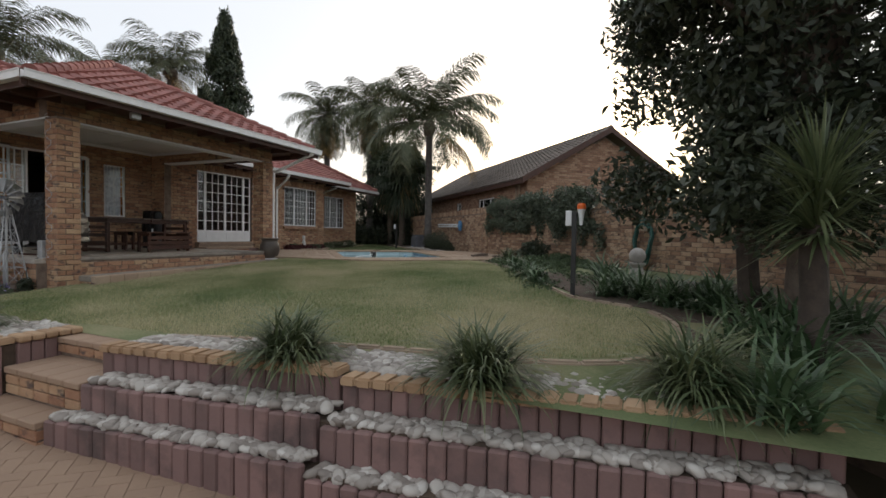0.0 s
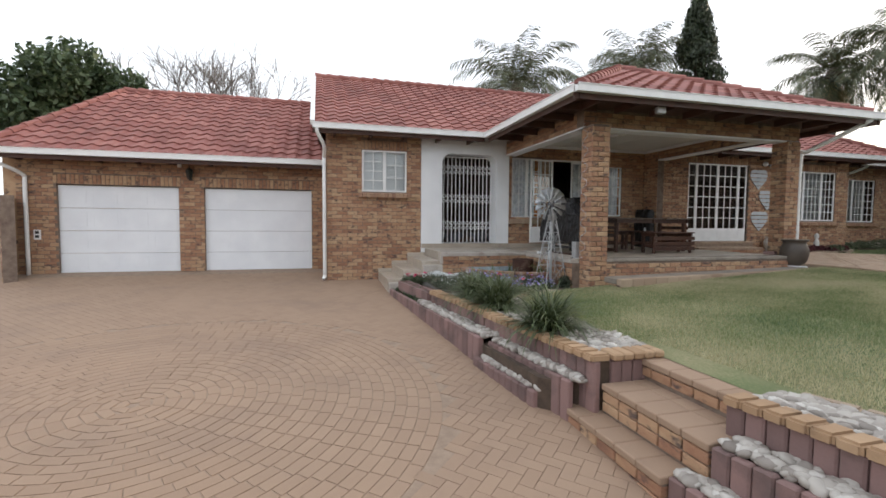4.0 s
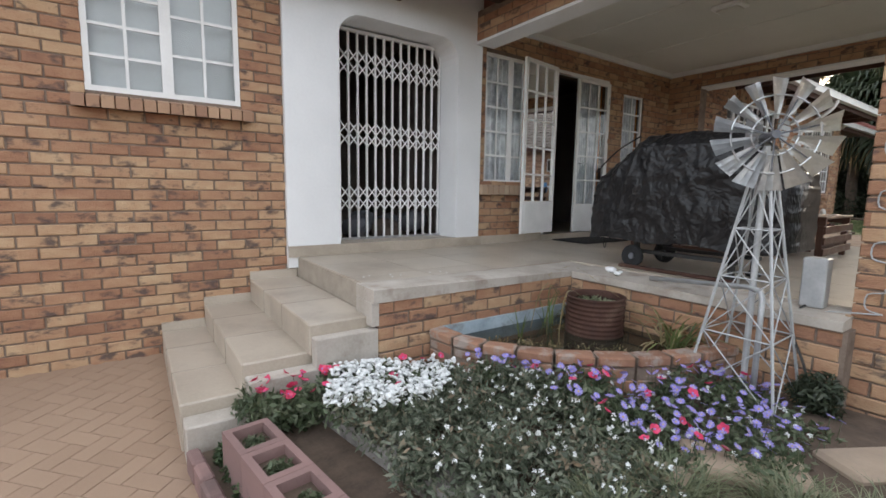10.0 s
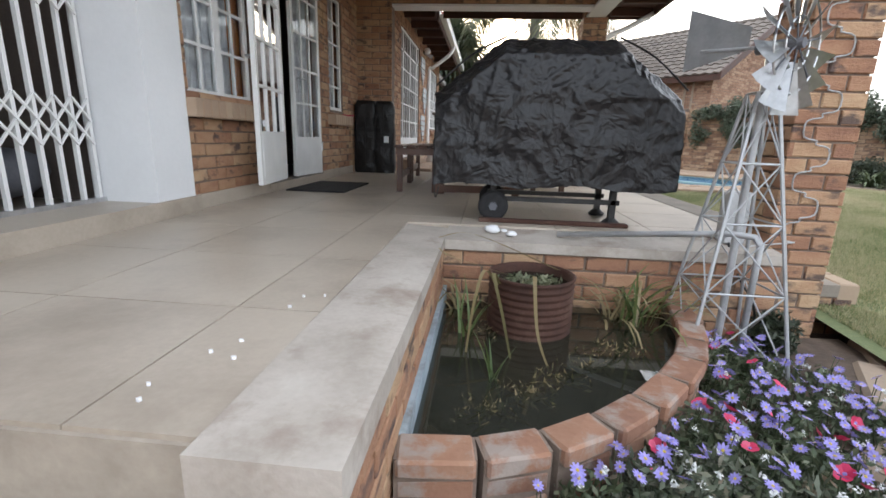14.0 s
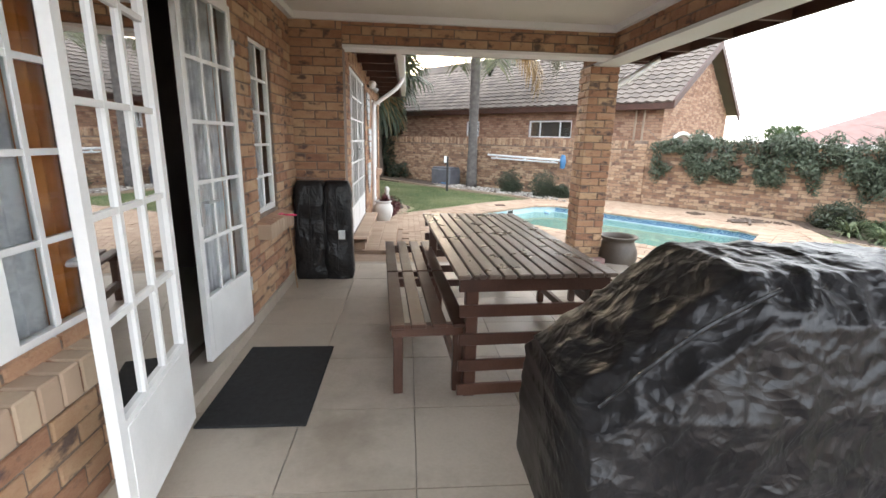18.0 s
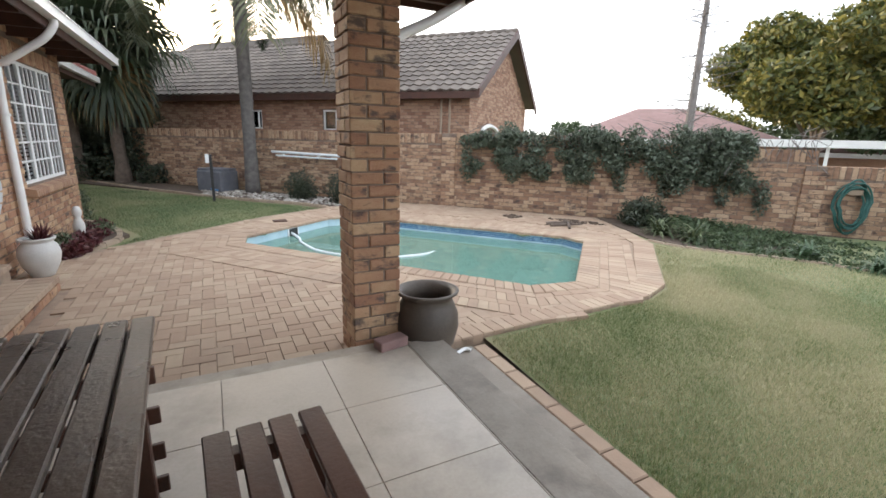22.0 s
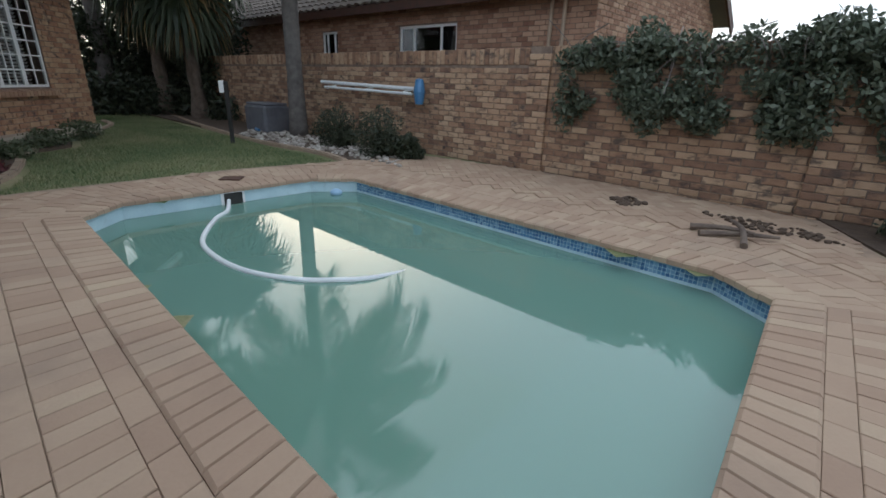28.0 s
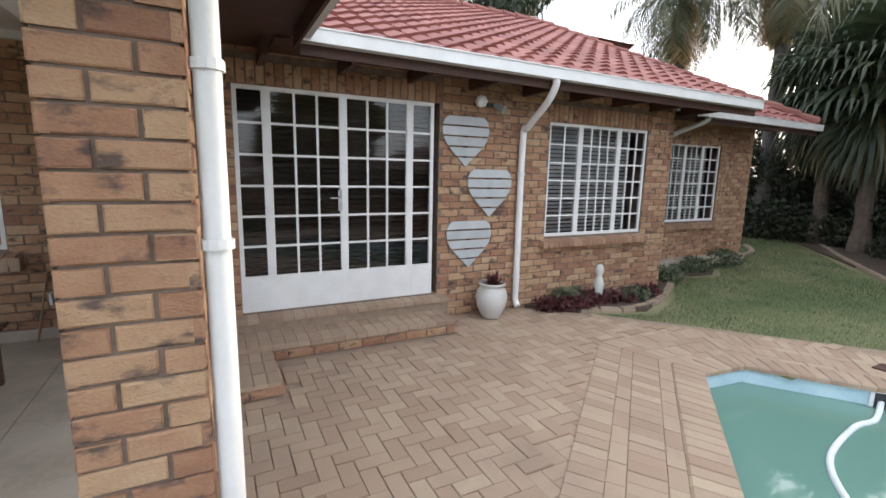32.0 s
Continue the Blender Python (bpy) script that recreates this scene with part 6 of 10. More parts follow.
def block_row(name, label, x0, x1, yf, zt, zb, material, w=0.125, depth=0.065, group="terrace walls", cap=None, hgt=None):
    """Upright concrete blocks side by side, following the line yf(x)."""
    t = thing(name, label, "retaining wall", group)
    n = max(1, round((x1 - x0) / w))
    rnd = random.Random(int(x0 * 100 + zt * 1000))
    for k in range(n):
        xa, xb = x0 + (x1 - x0) * k / n, x0 + (x1 - x0) * (k + 1) / n
        ya, yb = yf(xa), yf(xb)
        j = rnd.uniform(-0.006, 0.006)
        bm = bmesh.new()
        prism(bm, [(xa + 0.004, ya + j), (xb - 0.004, yb + j), (xb - 0.004, yb + depth), (xa + 0.004, ya + depth)], zb, zt + rnd.uniform(-0.006, 0.004))
        es = [e for e in bm.edges if abs(e.verts[0].co.z - e.verts[1].co.z) > 0.05 or e.verts[0].co.z > zt - 0.02]
        bmesh.ops.bevel(bm, geom=es, offset=0.012, segments=1, affect="EDGES")
        part("block", bm, material, t)
        if cap:
            bm = bmesh.new()
            prism(bm, [(xa - 0.002, ya - 0.03 + j), (xb - 0.008, yb - 0.03 + j), (xb - 0.008, yb + 0.16), (xa - 0.002, ya + 0.16)], zt + 0.002, zt + 0.065 + rnd.uniform(-0.006, 0.006))
            bmesh.ops.bevel(bm, geom=[e for e in bm.edges if max(v.co.z for v in e.verts) > zt + 0.04], offset=0.016, segments=2, affect="EDGES")
            part("coping_brick", bm, M_COPING, t, "rounded yellow coping brick")
    return t


R1, R2, R3 = rowY(1.97, 0.12, 8.5), rowY(2.14, 0.13, 8.6), rowY(2.38, 0.13, 8.5)
block_row("terrace_wall_low", "low retaining wall of purple-brown concrete blocks", 8.47, 10.72, R1, -0.26, -0.85, M_BLOCK)
block_row("terrace_wall_low", "low retaining wall of purple-brown concrete blocks", 10.74, 13.7, R1, -0.34, -1.0, M_BLOCK)
block_row("terrace_wall_mid", "middle retaining wall of purple-brown concrete blocks", 8.62, 10.70, R2, -0.01, -0.6, M_BLOCK)
block_row("terrace_wall_mid", "middle retaining wall of purple-brown concrete blocks", 10.72, 13.7, R2, -0.07, -0.8, M_BLOCK)
block_row("terrace_wall_high", "upper retaining wall with rounded yellow coping bricks", 8.50, 10.70, R3, 0.19, -0.4, M_BLOCK, cap=True)
block_row("terrace_wall_high", "upper retaining wall with rounded yellow coping bricks", 10.72, 13.7, R3, 0.14, -0.5, M_BLOCK, cap=True)
L1, L2, L3 = rowY(1.20, 0.105, 1.9), rowY(1.56, 0.15, 5.86), rowY(1.60, 0.135, 3.9)
block_row("terrace_wall_low", "low kerb wall of concrete blocks along the driveway", 1.76, 5.90, L1, 0.02, -0.5, M_BLOCK, w=0.16)
block_row("terrace_wall_low", "low kerb wall of concrete blocks along the driveway", 5.86, 7.05, L2, -0.21, -0.7, M_BLOCK)
block_row("terrace_wall_mid", "middle retaining wall of concrete blocks", 5.92, 7.36, rowY(1.71, 0.14, 5.9), -0.02, -0.5, M_BLOCK)
block_row("terrace_wall_high", "upper retaining wall with rounded yellow coping bricks", 3.72, 5.50, L3, 0.195, -0.35, M_BLOCK, cap=True)
block_row("terrace_wall_high", "upper retaining wall with rounded yellow coping bricks", 5.53, 7.50, L3, 0.175, -0.4, M_BLOCK, cap=True)
end_wall = thing("terrace_wall_end", "short end wall of the planted terrace with coping bricks", "retaining wall", "terrace walls")
for k in range(5):
    ya = L3(7.5) + 0.17 + k * 0.105
    part("block", box(7.36, 7.50, ya, ya + 0.098, -0.3, 0.172, 0.01), M_BLOCK, end_wall)
    part("coping_brick", box(7.31, 7.53, ya, ya + 0.096, 0.175, 0.238, 0.014), M_COPING, end_wall, "rounded yellow coping brick")

# hollow planter blocks beside the entrance steps
pl = thing("hollow_block_planter", "row of pink hollow concrete blocks filled with soil", "planter")
for k in range(6):
    turn_ = Matrix.Translation((2.02, L3(2.02) - 0.02, 0)) @ pose(0, 0, 0, 0, 0, math.degrees(math.atan2(L3(3.4) - L3(2.0), 1.4)))
    x0, y0 = k * 0.265, 0.0
    bm = bmesh.new()
    out_ = [(x0, y0), (x0 + 0.262, y0), (x0 + 0.262, y0 + 0.22), (x0, y0 + 0.22)]
    in_ = [(x0 + 0.037, y0 + 0.035), (x0 + 0.225, y0 + 0.035), (x0 + 0.225, y0 + 0.185), (x0 + 0.037, y0 + 0.185)]
    vo, vi_ = [[[bm.verts.new((px_, py_, z)) for px_, py_ in ring] for z in (-0.3, 0.20)] for ring in (out_, in_)]
    for q in range(4):
        w = (q + 1) % 4
        bm.faces.new((vo[0][q], vo[0][w], vo[1][w], vo[1][q]))
        bm.faces.new((vi_[0][w], vi_[0][q], vi_[1][q], vi_[1][w]))
        bm.faces.new((vo[1][q], vo[1][w], vi_[1][w], vi_[1][q]))
        bm.faces.new((vo[0][w], vo[0][q], vi_[0][q], vi_[0][w]))
    bm.transform(turn_)
    part("hollow_block", bm, M_BLOCK, pl, "pink hollow concrete block")
    bm = box(x0 + 0.037, x0 + 0.225, y0 + 0.035, y0 + 0.185, -0.3, 0.15)
    bm.transform(turn_)
    part("soil_fill", bm, M_SOIL, pl)
sleeper = solo("timber_sleeper", box(1.80, 3.35, 1.80, 2.0, -0.15, 0.19, 0.012), M_SLEEPER, "weathered grey timber sleeper edging the flower bed", "sleeper")
sleeper.data.transform(Matrix.Translation((1.8, 1.8, 0)) @ pose(0, 0, 0, 0, 0, 8) @ Matrix.Translation((-1.8, -1.8, 0)))

# steps up to the lawn
gs = thing("garden_steps", "brick garden steps with cement treads between the terraces", "steps")
FLIGHT = ((7.06, 8.47, 1.92, -0.265), (7.50, 8.60, 2.15, -0.01), (7.36, 8.50, 2.56, 0.17))
for k, (xa, xb, y0, zt) in enumerate(FLIGHT):
    part("riser", box(xa + 0.01, xb - 0.01, y0 + 0.03, 3.0, -0.9 + 0.2 * k, zt - 0.056), M_MORTAR, gs)
    n = round((xb - xa) / 0.235)
    for i in range(n):
        u = xa + (xb - xa) * i / n
        for c in range(2 if k < 2 else 1):
            part("riser_brick", box(u + 0.006, u + (xb - xa) / n - 0.006, y0 + 0.012, y0 + 0.09, zt - 0.145 - 0.088 * c, zt - 0.068 - 0.088 * c, 0.006), M_BRICK, gs)
        part("tread_paver", box(u + 0.002, u + (xb - xa) / n - 0.002, y0, y0 + 0.30, zt - 0.055, zt, 0.008), M_PAVER, gs, "worn sandy clay paver")
        part("tread_paver", box(u + 0.002, u + (xb - xa) / n - 0.002, y0 + 0.304, y0 + 0.60, zt - 0.055, zt, 0.008), M_PAVER, gs, "worn sandy clay paver")

# soil beds behind the walls
sl = bmesh.new()
prism(sl, [(8.47, R1(8.47) + 0.05), (13.7, R1(13.7) + 0.05), (13.7, R2(13.7) + 0.03), (8.47, R2(8.47) + 0.03)], -1.0, [-0.28, -0.36, -0.36, -0.28])
prism(sl, [(8.62, R2(8.62) + 0.05), (13.7, R2(13.7) + 0.05), (13.7, R3(13.7) + 0.03), (8.62, R3(8.62) + 0.03)], -1.0, [-0.03, -0.09, -0.09, -0.03])
prism(sl, [(8.50, R3(8.5) + 0.05), (13.7, R3(13.7) + 0.05), (13.9, 3.75), (12.7, 3.9), (11.9, 3.55), (10.3, 3.36), (8.50, 2.98)], -1.0, [0.19, 0.12, 0.16, 0.20, 0.19, 0.18, 0.16])
prism(sl, [(1.76, L1(1.76) + 0.05), (7.05, L1(7.05) + 0.05), (7.36, L3(7.36) + 0.05), (1.76, L3(1.76) + 0.05)], -1.0, [-0.02, -0.08, -0.08, -0.02])
prism(sl, [(3.3, L3(3.3) + 0.05), (7.46, L3(7.46) + 0.05), (7.46, 2.8), (3.3, 2.8)], -1.0, [0.16, 0.16, 0.18, 0.18])
prism(sl, [(1.70, 1.5), (3.6, 1.75), (4.05, 2.85), (4.05, 4.3), (2.95, 4.22), (1.74, 4.22)], -1.0, [0.08, 0.12, 0.16, 0.2, 0.2, 0.2])
struct("bed_soil", sl, M_SOIL, "dark soil of the planted terraces")

# kerbs along the lawn
def kerb(pts, label, w=0.085, h=0.09, zf=lawn_z, seg=0.24, lift=0.028):
    k = thing("lawn_kerb", label, "kerb", "lawn kerbs")
    path = smoothpath([(x, y, 0) for x, y in pts], 8)
    acc, run = [path[0]], 0.0
    for p, q in zip(path, path[1:]):
        run += (q - p).length
        if run > seg:
            acc.append(q)
            run = 0.0
    for p, q in zip(acc, acc[1:]):
        d = (q - p).normalized()
        n = Vector((-d.y, d.x, 0)) * w / 2
        p, q = p + d * 0.004, q - d * 0.004
        bm = bmesh.new()
        zs = [zf(v.x, v.y) for v in (p, q, q, p)]
        prism(bm, [(p - n)[:2], (q - n)[:2], (q + n)[:2], (p + n)[:2]], [z - h for z in zs], [z + lift for z in zs])
        bmesh.ops.bevel(bm, geom=[e for e in bm.edges if min(v.co.z for v in e.verts) > min(zs) + lift - 0.03], offset=0.018, segments=2, affect="EDGES")
        part("kerb_piece", bm, M_KERB, k)


kerb([(8.52, 2.98), (9.3, 3.17), (10.27, 3.36), (10.95, 3.45), (11.93, 3.56), (12.7, 3.90), (13.05, 4.6), (13.0, 5.3), (12.76, 5.87)], "sandy concrete kerb curving along the lawn")
kerb([(3.98, 3.2), (4.4, 2.78), (5.02, 2.64), (5.6, 2.62), (6.9, 2.83), (7.35, 2.80)], "sandy concrete kerb along the planted terrace")
kerb([(9.05, 11.3), (9.2, 10.6), (9.7, 9.9), (10.5, 8.75), (11.23, 7.48), (11.65, 6.65), (11.91, 6.29), (12.34, 6.08), (12.74, 5.90)], "curved kerb of the bed under the boundary wall")
kerb([(0.66, 13.2), (0.9, 13.72), (1.14, 14.22), (1.02, 14.98), (0.62, 15.75), (0.24, 16.35), (0.0, 16.9), (-0.2, 17.6), (-0.42, 18.3), (-0.68, 19.3), (-0.78, 20.0), (-1.15, 21.2), (-1.85, 22.1)], "wavy kerb of the bed along the house", w=0.11, lift=0.045, zf=lambda x, y: 0.58)
kerb([(4.77, 16.42), (4.35, 17.15), (3.5, 18.0), (2.48, 19.07), (1.6, 20.3), (0.74, 21.5), (0.0, 22.6), (-0.68, 23.7), (-2.3, 26.0)], "curved kerb of the bed under the palms", w=0.11, lift=0.045, zf=lambda x, y: 0.58)
bs = bmesh.new()
prism(bs, [(0.47, 13.1), (0.8, 13.3), (1.25, 14.5), (0.85, 15.4), (0.0, 16.6), (0.15, 17.6), (-0.6, 18.8), (-0.45, 15.8), (0.47, 15.7)], 0.3, 0.61)
prism(bs, [(4.9, 16.5), (6.05, 17.2), (-2.4, 27.0), (-2.5, 25.2), (0.8, 21.3), (2.3, 19.6), (3.65, 17.85)], 0.3, 0.60)
prism(bs, [(9.15, 11.4), (9.3, 10.6), (10.6, 8.75), (11.33, 7.48), (12.0, 6.35), (12.8, 5.95), (13.15, 4.6), (14.1, 3.4), (18.1, 4.2), (14.85, 7.85), (12.45, 10.52), (9.85, 13.3)], -0.2, [0.58, 0.57, 0.54, 0.47, 0.41, 0.37, 0.3, 0.2, 0.2, 0.5, 0.6, 0.6])
struct("bed_soil_back", bs, M_SOIL, "dark soil of the beds along walls")

# stepping stones beside the flower bed
for k, (x, y, w, d, r) in enumerate(((3.9, 3.75, 0.5, 0.24, 60), (3.55, 3.2, 0.5, 0.26, 35), (3.3, 2.75, 0.42, 0.28, 20), (4.15, 4.1, 0.4, 0.22, 70))):
    sst = solo("stepping_stone", box(-w / 2, w / 2, -d / 2, d / 2, 0, 0.10, 0.02), M_KERB, "pale flat edging stone at the flower bed", "stone", "bed edging stones")
    sst.matrix_basis = pose(x, y, 0.11, 0, 0, r)
lb = solo("loose_brick", box(-0.11, 0.11, -0.055, 0.055, 0, 0.07, 0.006), M_COPING, "loose clay brick lying at the pillar", "brick", "loose bricks")
lb.matrix_basis = pose(3.50, 4.22, 0.19, 0, 0, 25)
lb2 = solo("loose_brick", box(-0.11, 0.11, -0.055, 0.055, 0, 0.07, 0.006), M_BLOCK, "loose reddish brick at the pillar foot", "brick", "loose bricks")
lb2.matrix_basis = pose(3.50, 8.92, FLOOR + 0.002, 0, 0, 12)

# ---- pebbles ----
def stone_mesh(seed):
    bm = bmesh.new()
    bmesh.ops.create_icosphere(bm, subdivisions=1, radius=1)
    bmesh.ops.subdivide_edges(bm, edges=list(bm.edges), cuts=1, smooth=0.6)
    for v in bm.verts:
        v.co *= 1 + 0.28 * noise.noise(v.co * 1.3 + Vector((seed * 7.1, 0, 0)))
        v.co = Vector((v.co.x * 1.25, v.co.y, v.co.z * 0.62))
    bm.verts.index_update()
    V = np.array([v.co[:] for v in bm.verts])
    F = [tuple(v.index for v in f.verts) for f in bm.faces]
    bm.free()
    return V, F


STONES = [stone_mesh(k) for k in range(5)]


def pebbles(name, label, spots, zf, smin, smax, seed, material=M_PEBBLE):
    rnd = random.Random(seed)
    V, F, n = [], [], 0
    for x, y in spots:
        v, f = STONES[rnd.randrange(5)]
        s = rnd.uniform(smin, smax)
        m = Euler((rnd.uniform(-0.5, 0.5), rnd.uniform(-0.5, 0.5), rnd.uniform(0, 6.3))).to_matrix()
        V.append((v * s) @ np.array(m).T + np.array((x, y, zf(x, y) + s * 0.42)))
        F += [tuple(n + i for i in q) for q in f]
        n += len(v)
    o = new(name, mesh_from(name, np.concatenate(V), F, material, True))
    tagged(o, label, "pebbles", kind="stuff")


def spots(x0, x1, ya, yb, n, seed):
    rnd = random.Random(seed)
    out = []
    for _ in range(n):
        x = rnd.uniform(x0, x1)
        out.append((x, rnd.uniform(ya(x), yb(x))))
    return out


pebbles("pebble_bed", "rounded pale pebbles filling the lower terrace", spots(8.5, 10.7, lambda x: R1(x) + 0.07, R2, 330, 1), lambda x, y: -0.262, 0.022, 0.052, 1)
pebbles("pebble_bed", "rounded pale pebbles filling the lower terrace", spots(10.75, 13.6, lambda x: R1(x) + 0.07, R2, 430, 2), lambda x, y: -0.342, 0.022, 0.052, 2)
pebbles("pebble_bed", "rounded pale pebbles filling the middle terrace", spots(8.65, 10.7, lambda x: R2(x) + 0.07, R3, 400, 3), lambda x, y: -0.012, 0.022, 0.052, 3)
pebbles("pebble_bed", "rounded pale pebbles filling the middle terrace", spots(10.75, 13.6, lambda x: R2(x) + 0.07, R3, 520, 4), lambda x, y: -0.072, 0.022, 0.052, 4)
pebbles("pebble_bed", "rounded pale pebbles on the upper terrace", spots(8.55, 13.4, lambda x: R3(x) + 0.17, lambda x: 2.93 + 0.19 * (x - 8.5), 2300, 5), lambda x, y: 0.185 - 0.010 * max(0, x - 8.8), 0.022, 0.058, 5)
pebbles("pebble_bed", "rounded pale pebbles along the driveway terrace", spots(3.45, 5.9, lambda x: L1(x) + 0.07, L3, 520, 6), lambda x, y: 0.015, 0.022, 0.052, 6)
pebbles("pebble_bed", "rounded pale pebbles along the driveway terrace", spots(5.95, 7.05, lambda x: L2(x) + 0.07, lambda x: 1.71 + 0.14 * (x - 5.9), 170, 7), lambda x, y: -0.215, 0.022, 0.050, 7)
pebbles("pebble_bed", "rounded pale pebbles in the middle of the terrace", spots(5.95, 7.4, lambda x: 1.78 + 0.14 * (x - 5.9), L3, 220, 8), lambda x, y: -0.022, 0.022, 0.050, 8)
pebbles("pebble_bed", "rounded pale pebbles on the planted terrace", spots(3.9, 7.3, lambda x: L3(x) + 0.17, lambda x: 2.66 + 0.04 * (x - 4), 1000, 9), lambda x, y: 0.175, 0.022, 0.055, 9)
pebbles("pebble_bed", "grey pebbles round the pump box and palms", spots(2.2, 5.6, lambda x: 18.05 - 1.05 * (x - 3.6), lambda x: 19.0 - 1.15 * (x - 4.2), 700, 10), lambda x, y: 0.59, 0.015, 0.045, 10)

# ---- fish pond ----
pond = thing("fish_pond", "small raised brick fish pond with dark water", "pond")
rim = smoothpath([(1.74, 2.80, 0), (2.1, 2.86, 0), (2.45, 3.08, 0), (2.75, 3.42, 0), (2.93, 3.8, 0), (3.0, 4.2, 0)], 6)
acc, run = [rim[0]], 0.0
for p, q in zip(rim, rim[1:]):
    run += (q - p).length
    if run > 0.2:
        acc.append(q)
        run = 0
acc.append(rim[-1])
for p, q in zip(acc, acc[1:]):
    d = (q - p).normalized()
    n = Vector((d.y, -d.x, 0))
    for z0, z1, o0, o1 in ((0.02, 0.10, 0.0, 0.10), (0.11, 0.19, 0.0, 0.10), (0.20, 0.28, 0.0, 0.10), (0.29, 0.355, 0.0, 0.10), (0.365, 0.425, -0.01, 0.115)):
        bm = bmesh.new()
        a, b = p + d * 0.005, q - d * 0.005
        jit = 0.007 * math.sin(p.x * 71 + z0 * 50)
        prism(bm, [(a + n * (o1 + jit))[:2], (b + n * (o1 - jit))[:2], (b + n * o0)[:2], (a + n * o0)[:2]], z0, [z1 + jit, z1 - 0.5 * jit, z1 + 0.5 * jit, z1 - jit])
        bmesh.ops.bevel(bm, geom=list(bm.edges), offset=0.009, segments=1, affect="EDGES")
        part("rim_brick", bm, M_RIM, pond)
for (p, q) in zip(acc, acc[1:]):
    d = (q - p).normalized()
    n = Vector((d.y, -d.x, 0)) * 0.097
    lining = prism(bmesh.new(), [(p + n)[:2], (q + n)[:2], q[:2], p[:2]], 0.0, 0.419)
    part("mortar_body", lining, M_MORTAR, pond)
part("blue_lining", box(1.7455, 1.768, 2.8, 4.195, 0.1, 0.425), M_LINING, pond, "flaking pale blue lining")
wpts = [(1.75, 2.82)] + [tuple(p[:2]) for p in acc[1:-1]] + [(2.99, 4.2), (1.75, 4.2)]
wv = bmesh.new()
wv.faces.new([wv.verts.new((x, y, 0.335)) for x, y in wpts])
part("water", wv, M_PONDWATER, pond, "dark still pond water")
pv = bmesh.new()
pv.faces.new([pv.verts.new((x, y, 0.08)) for x, y in wpts])
part("pond_floor", pv, M_SOIL, pond)

drum = thing("drum_planter", "rusty ribbed steel drum planter standing in the pond", "planter", at=(2.22, 3.90, 0.09))
prof = [(0.205, 0.0)]
for k in range(14):
    z = 0.02 + k * 0.0345
    prof += [(0.206, z), (0.216, z + 0.011), (0.216, z + 0.018), (0.206, z + 0.029)]
prof += [(0.215, 0.51), (0.22, 0.522), (0.206, 0.527), (0.198, 0.51), (0.195, 0.45)]
part("drum_wall", lathe(bmesh.new(), prof, 30), M_RUST, drum, smooth=True)
part("drum_water", lathe(bmesh.new(), ((0.196, 0.475), (0, 0.476)), 20), M_PONDWATER, drum, "dark water filling the drum")
part("drum_bottom", lathe(bmesh.new(), ((0.196, 0.39), (0, 0.39)), 20), M_SOIL, drum)

# ---- windmill ----
wm = thing("garden_windmill", "galvanised steel garden windmill beside the pond", "windmill", at=(3.22, 4.0, 0.18))
HUBZ = 1.53
ftop = 1.33
legs_b = [(-0.24, -0.22), (0.24, -0.22), (0.22, 0.22), (-0.22, 0.22)]
legs_t = [(-0.045, -0.045), (0.045, -0.045), (0.045, 0.045), (-0.045, 0.045)]
for (a, b), (c, d) in zip(legs_b, legs_t):
    part("leg", tube(bmesh.new(), ((a, b, 0), (c, d, ftop)), 0.009, 6), M_GREYPAINT, wm)


def on_leg(k, f):
    (a, b), (c, d) = legs_b[k % 4], legs_t[k % 4]
    return (a + (c - a) * f, b + (d - b) * f, ftop * f)


for f in (0.0, 0.3, 0.55, 0.76, 1.0):
    for k in range(4):
        part("brace", tube(bmesh.new(), (on_leg(k, f), on_leg(k + 1, f)), 0.005, 5), M_GREYPAINT, wm)
for f0, f1 in ((0.0, 0.3), (0.3, 0.55), (0.55, 0.76), (0.76, 1.0)):
    for k in range(4):
        part("brace", tube(bmesh.new(), (on_leg(k, f0), on_leg(k + 1, f1)), 0.004, 5), M_GREYPAINT, wm)
        part("brace", tube(bmesh.new(), (on_leg(k + 1, f0), on_leg(k, f1)), 0.004, 5), M_GREYPAINT, wm)
part("pump_rod", tube(bmesh.new(), ((0, 0, 0), (0, 0, HUBZ - 0.05)), 0.018, 10), M_GREYPAINT, wm, "grey centre pipe")
WYAW = 37
wheel = part("hub", tube(bmesh.new(), ((0, -0.125, 0), (0, 0.06, 0)), (0.022, 0.03), 14), M_GREYBOX, wm, "small dull hub")
wheel.matrix_basis = pose(0, 0, HUBZ, 0, 0, WYAW)
for r in (0.11, 0.21):
    ring = part("wheel_ring", tube(bmesh.new(), [(r * math.cos(t), -0.10, r * math.sin(t)) for t in [k * math.tau / 30 for k in range(30)]], 0.005, 5, True), M_STEEL, wm)
    ring.matrix_basis = wheel.matrix_basis.copy()
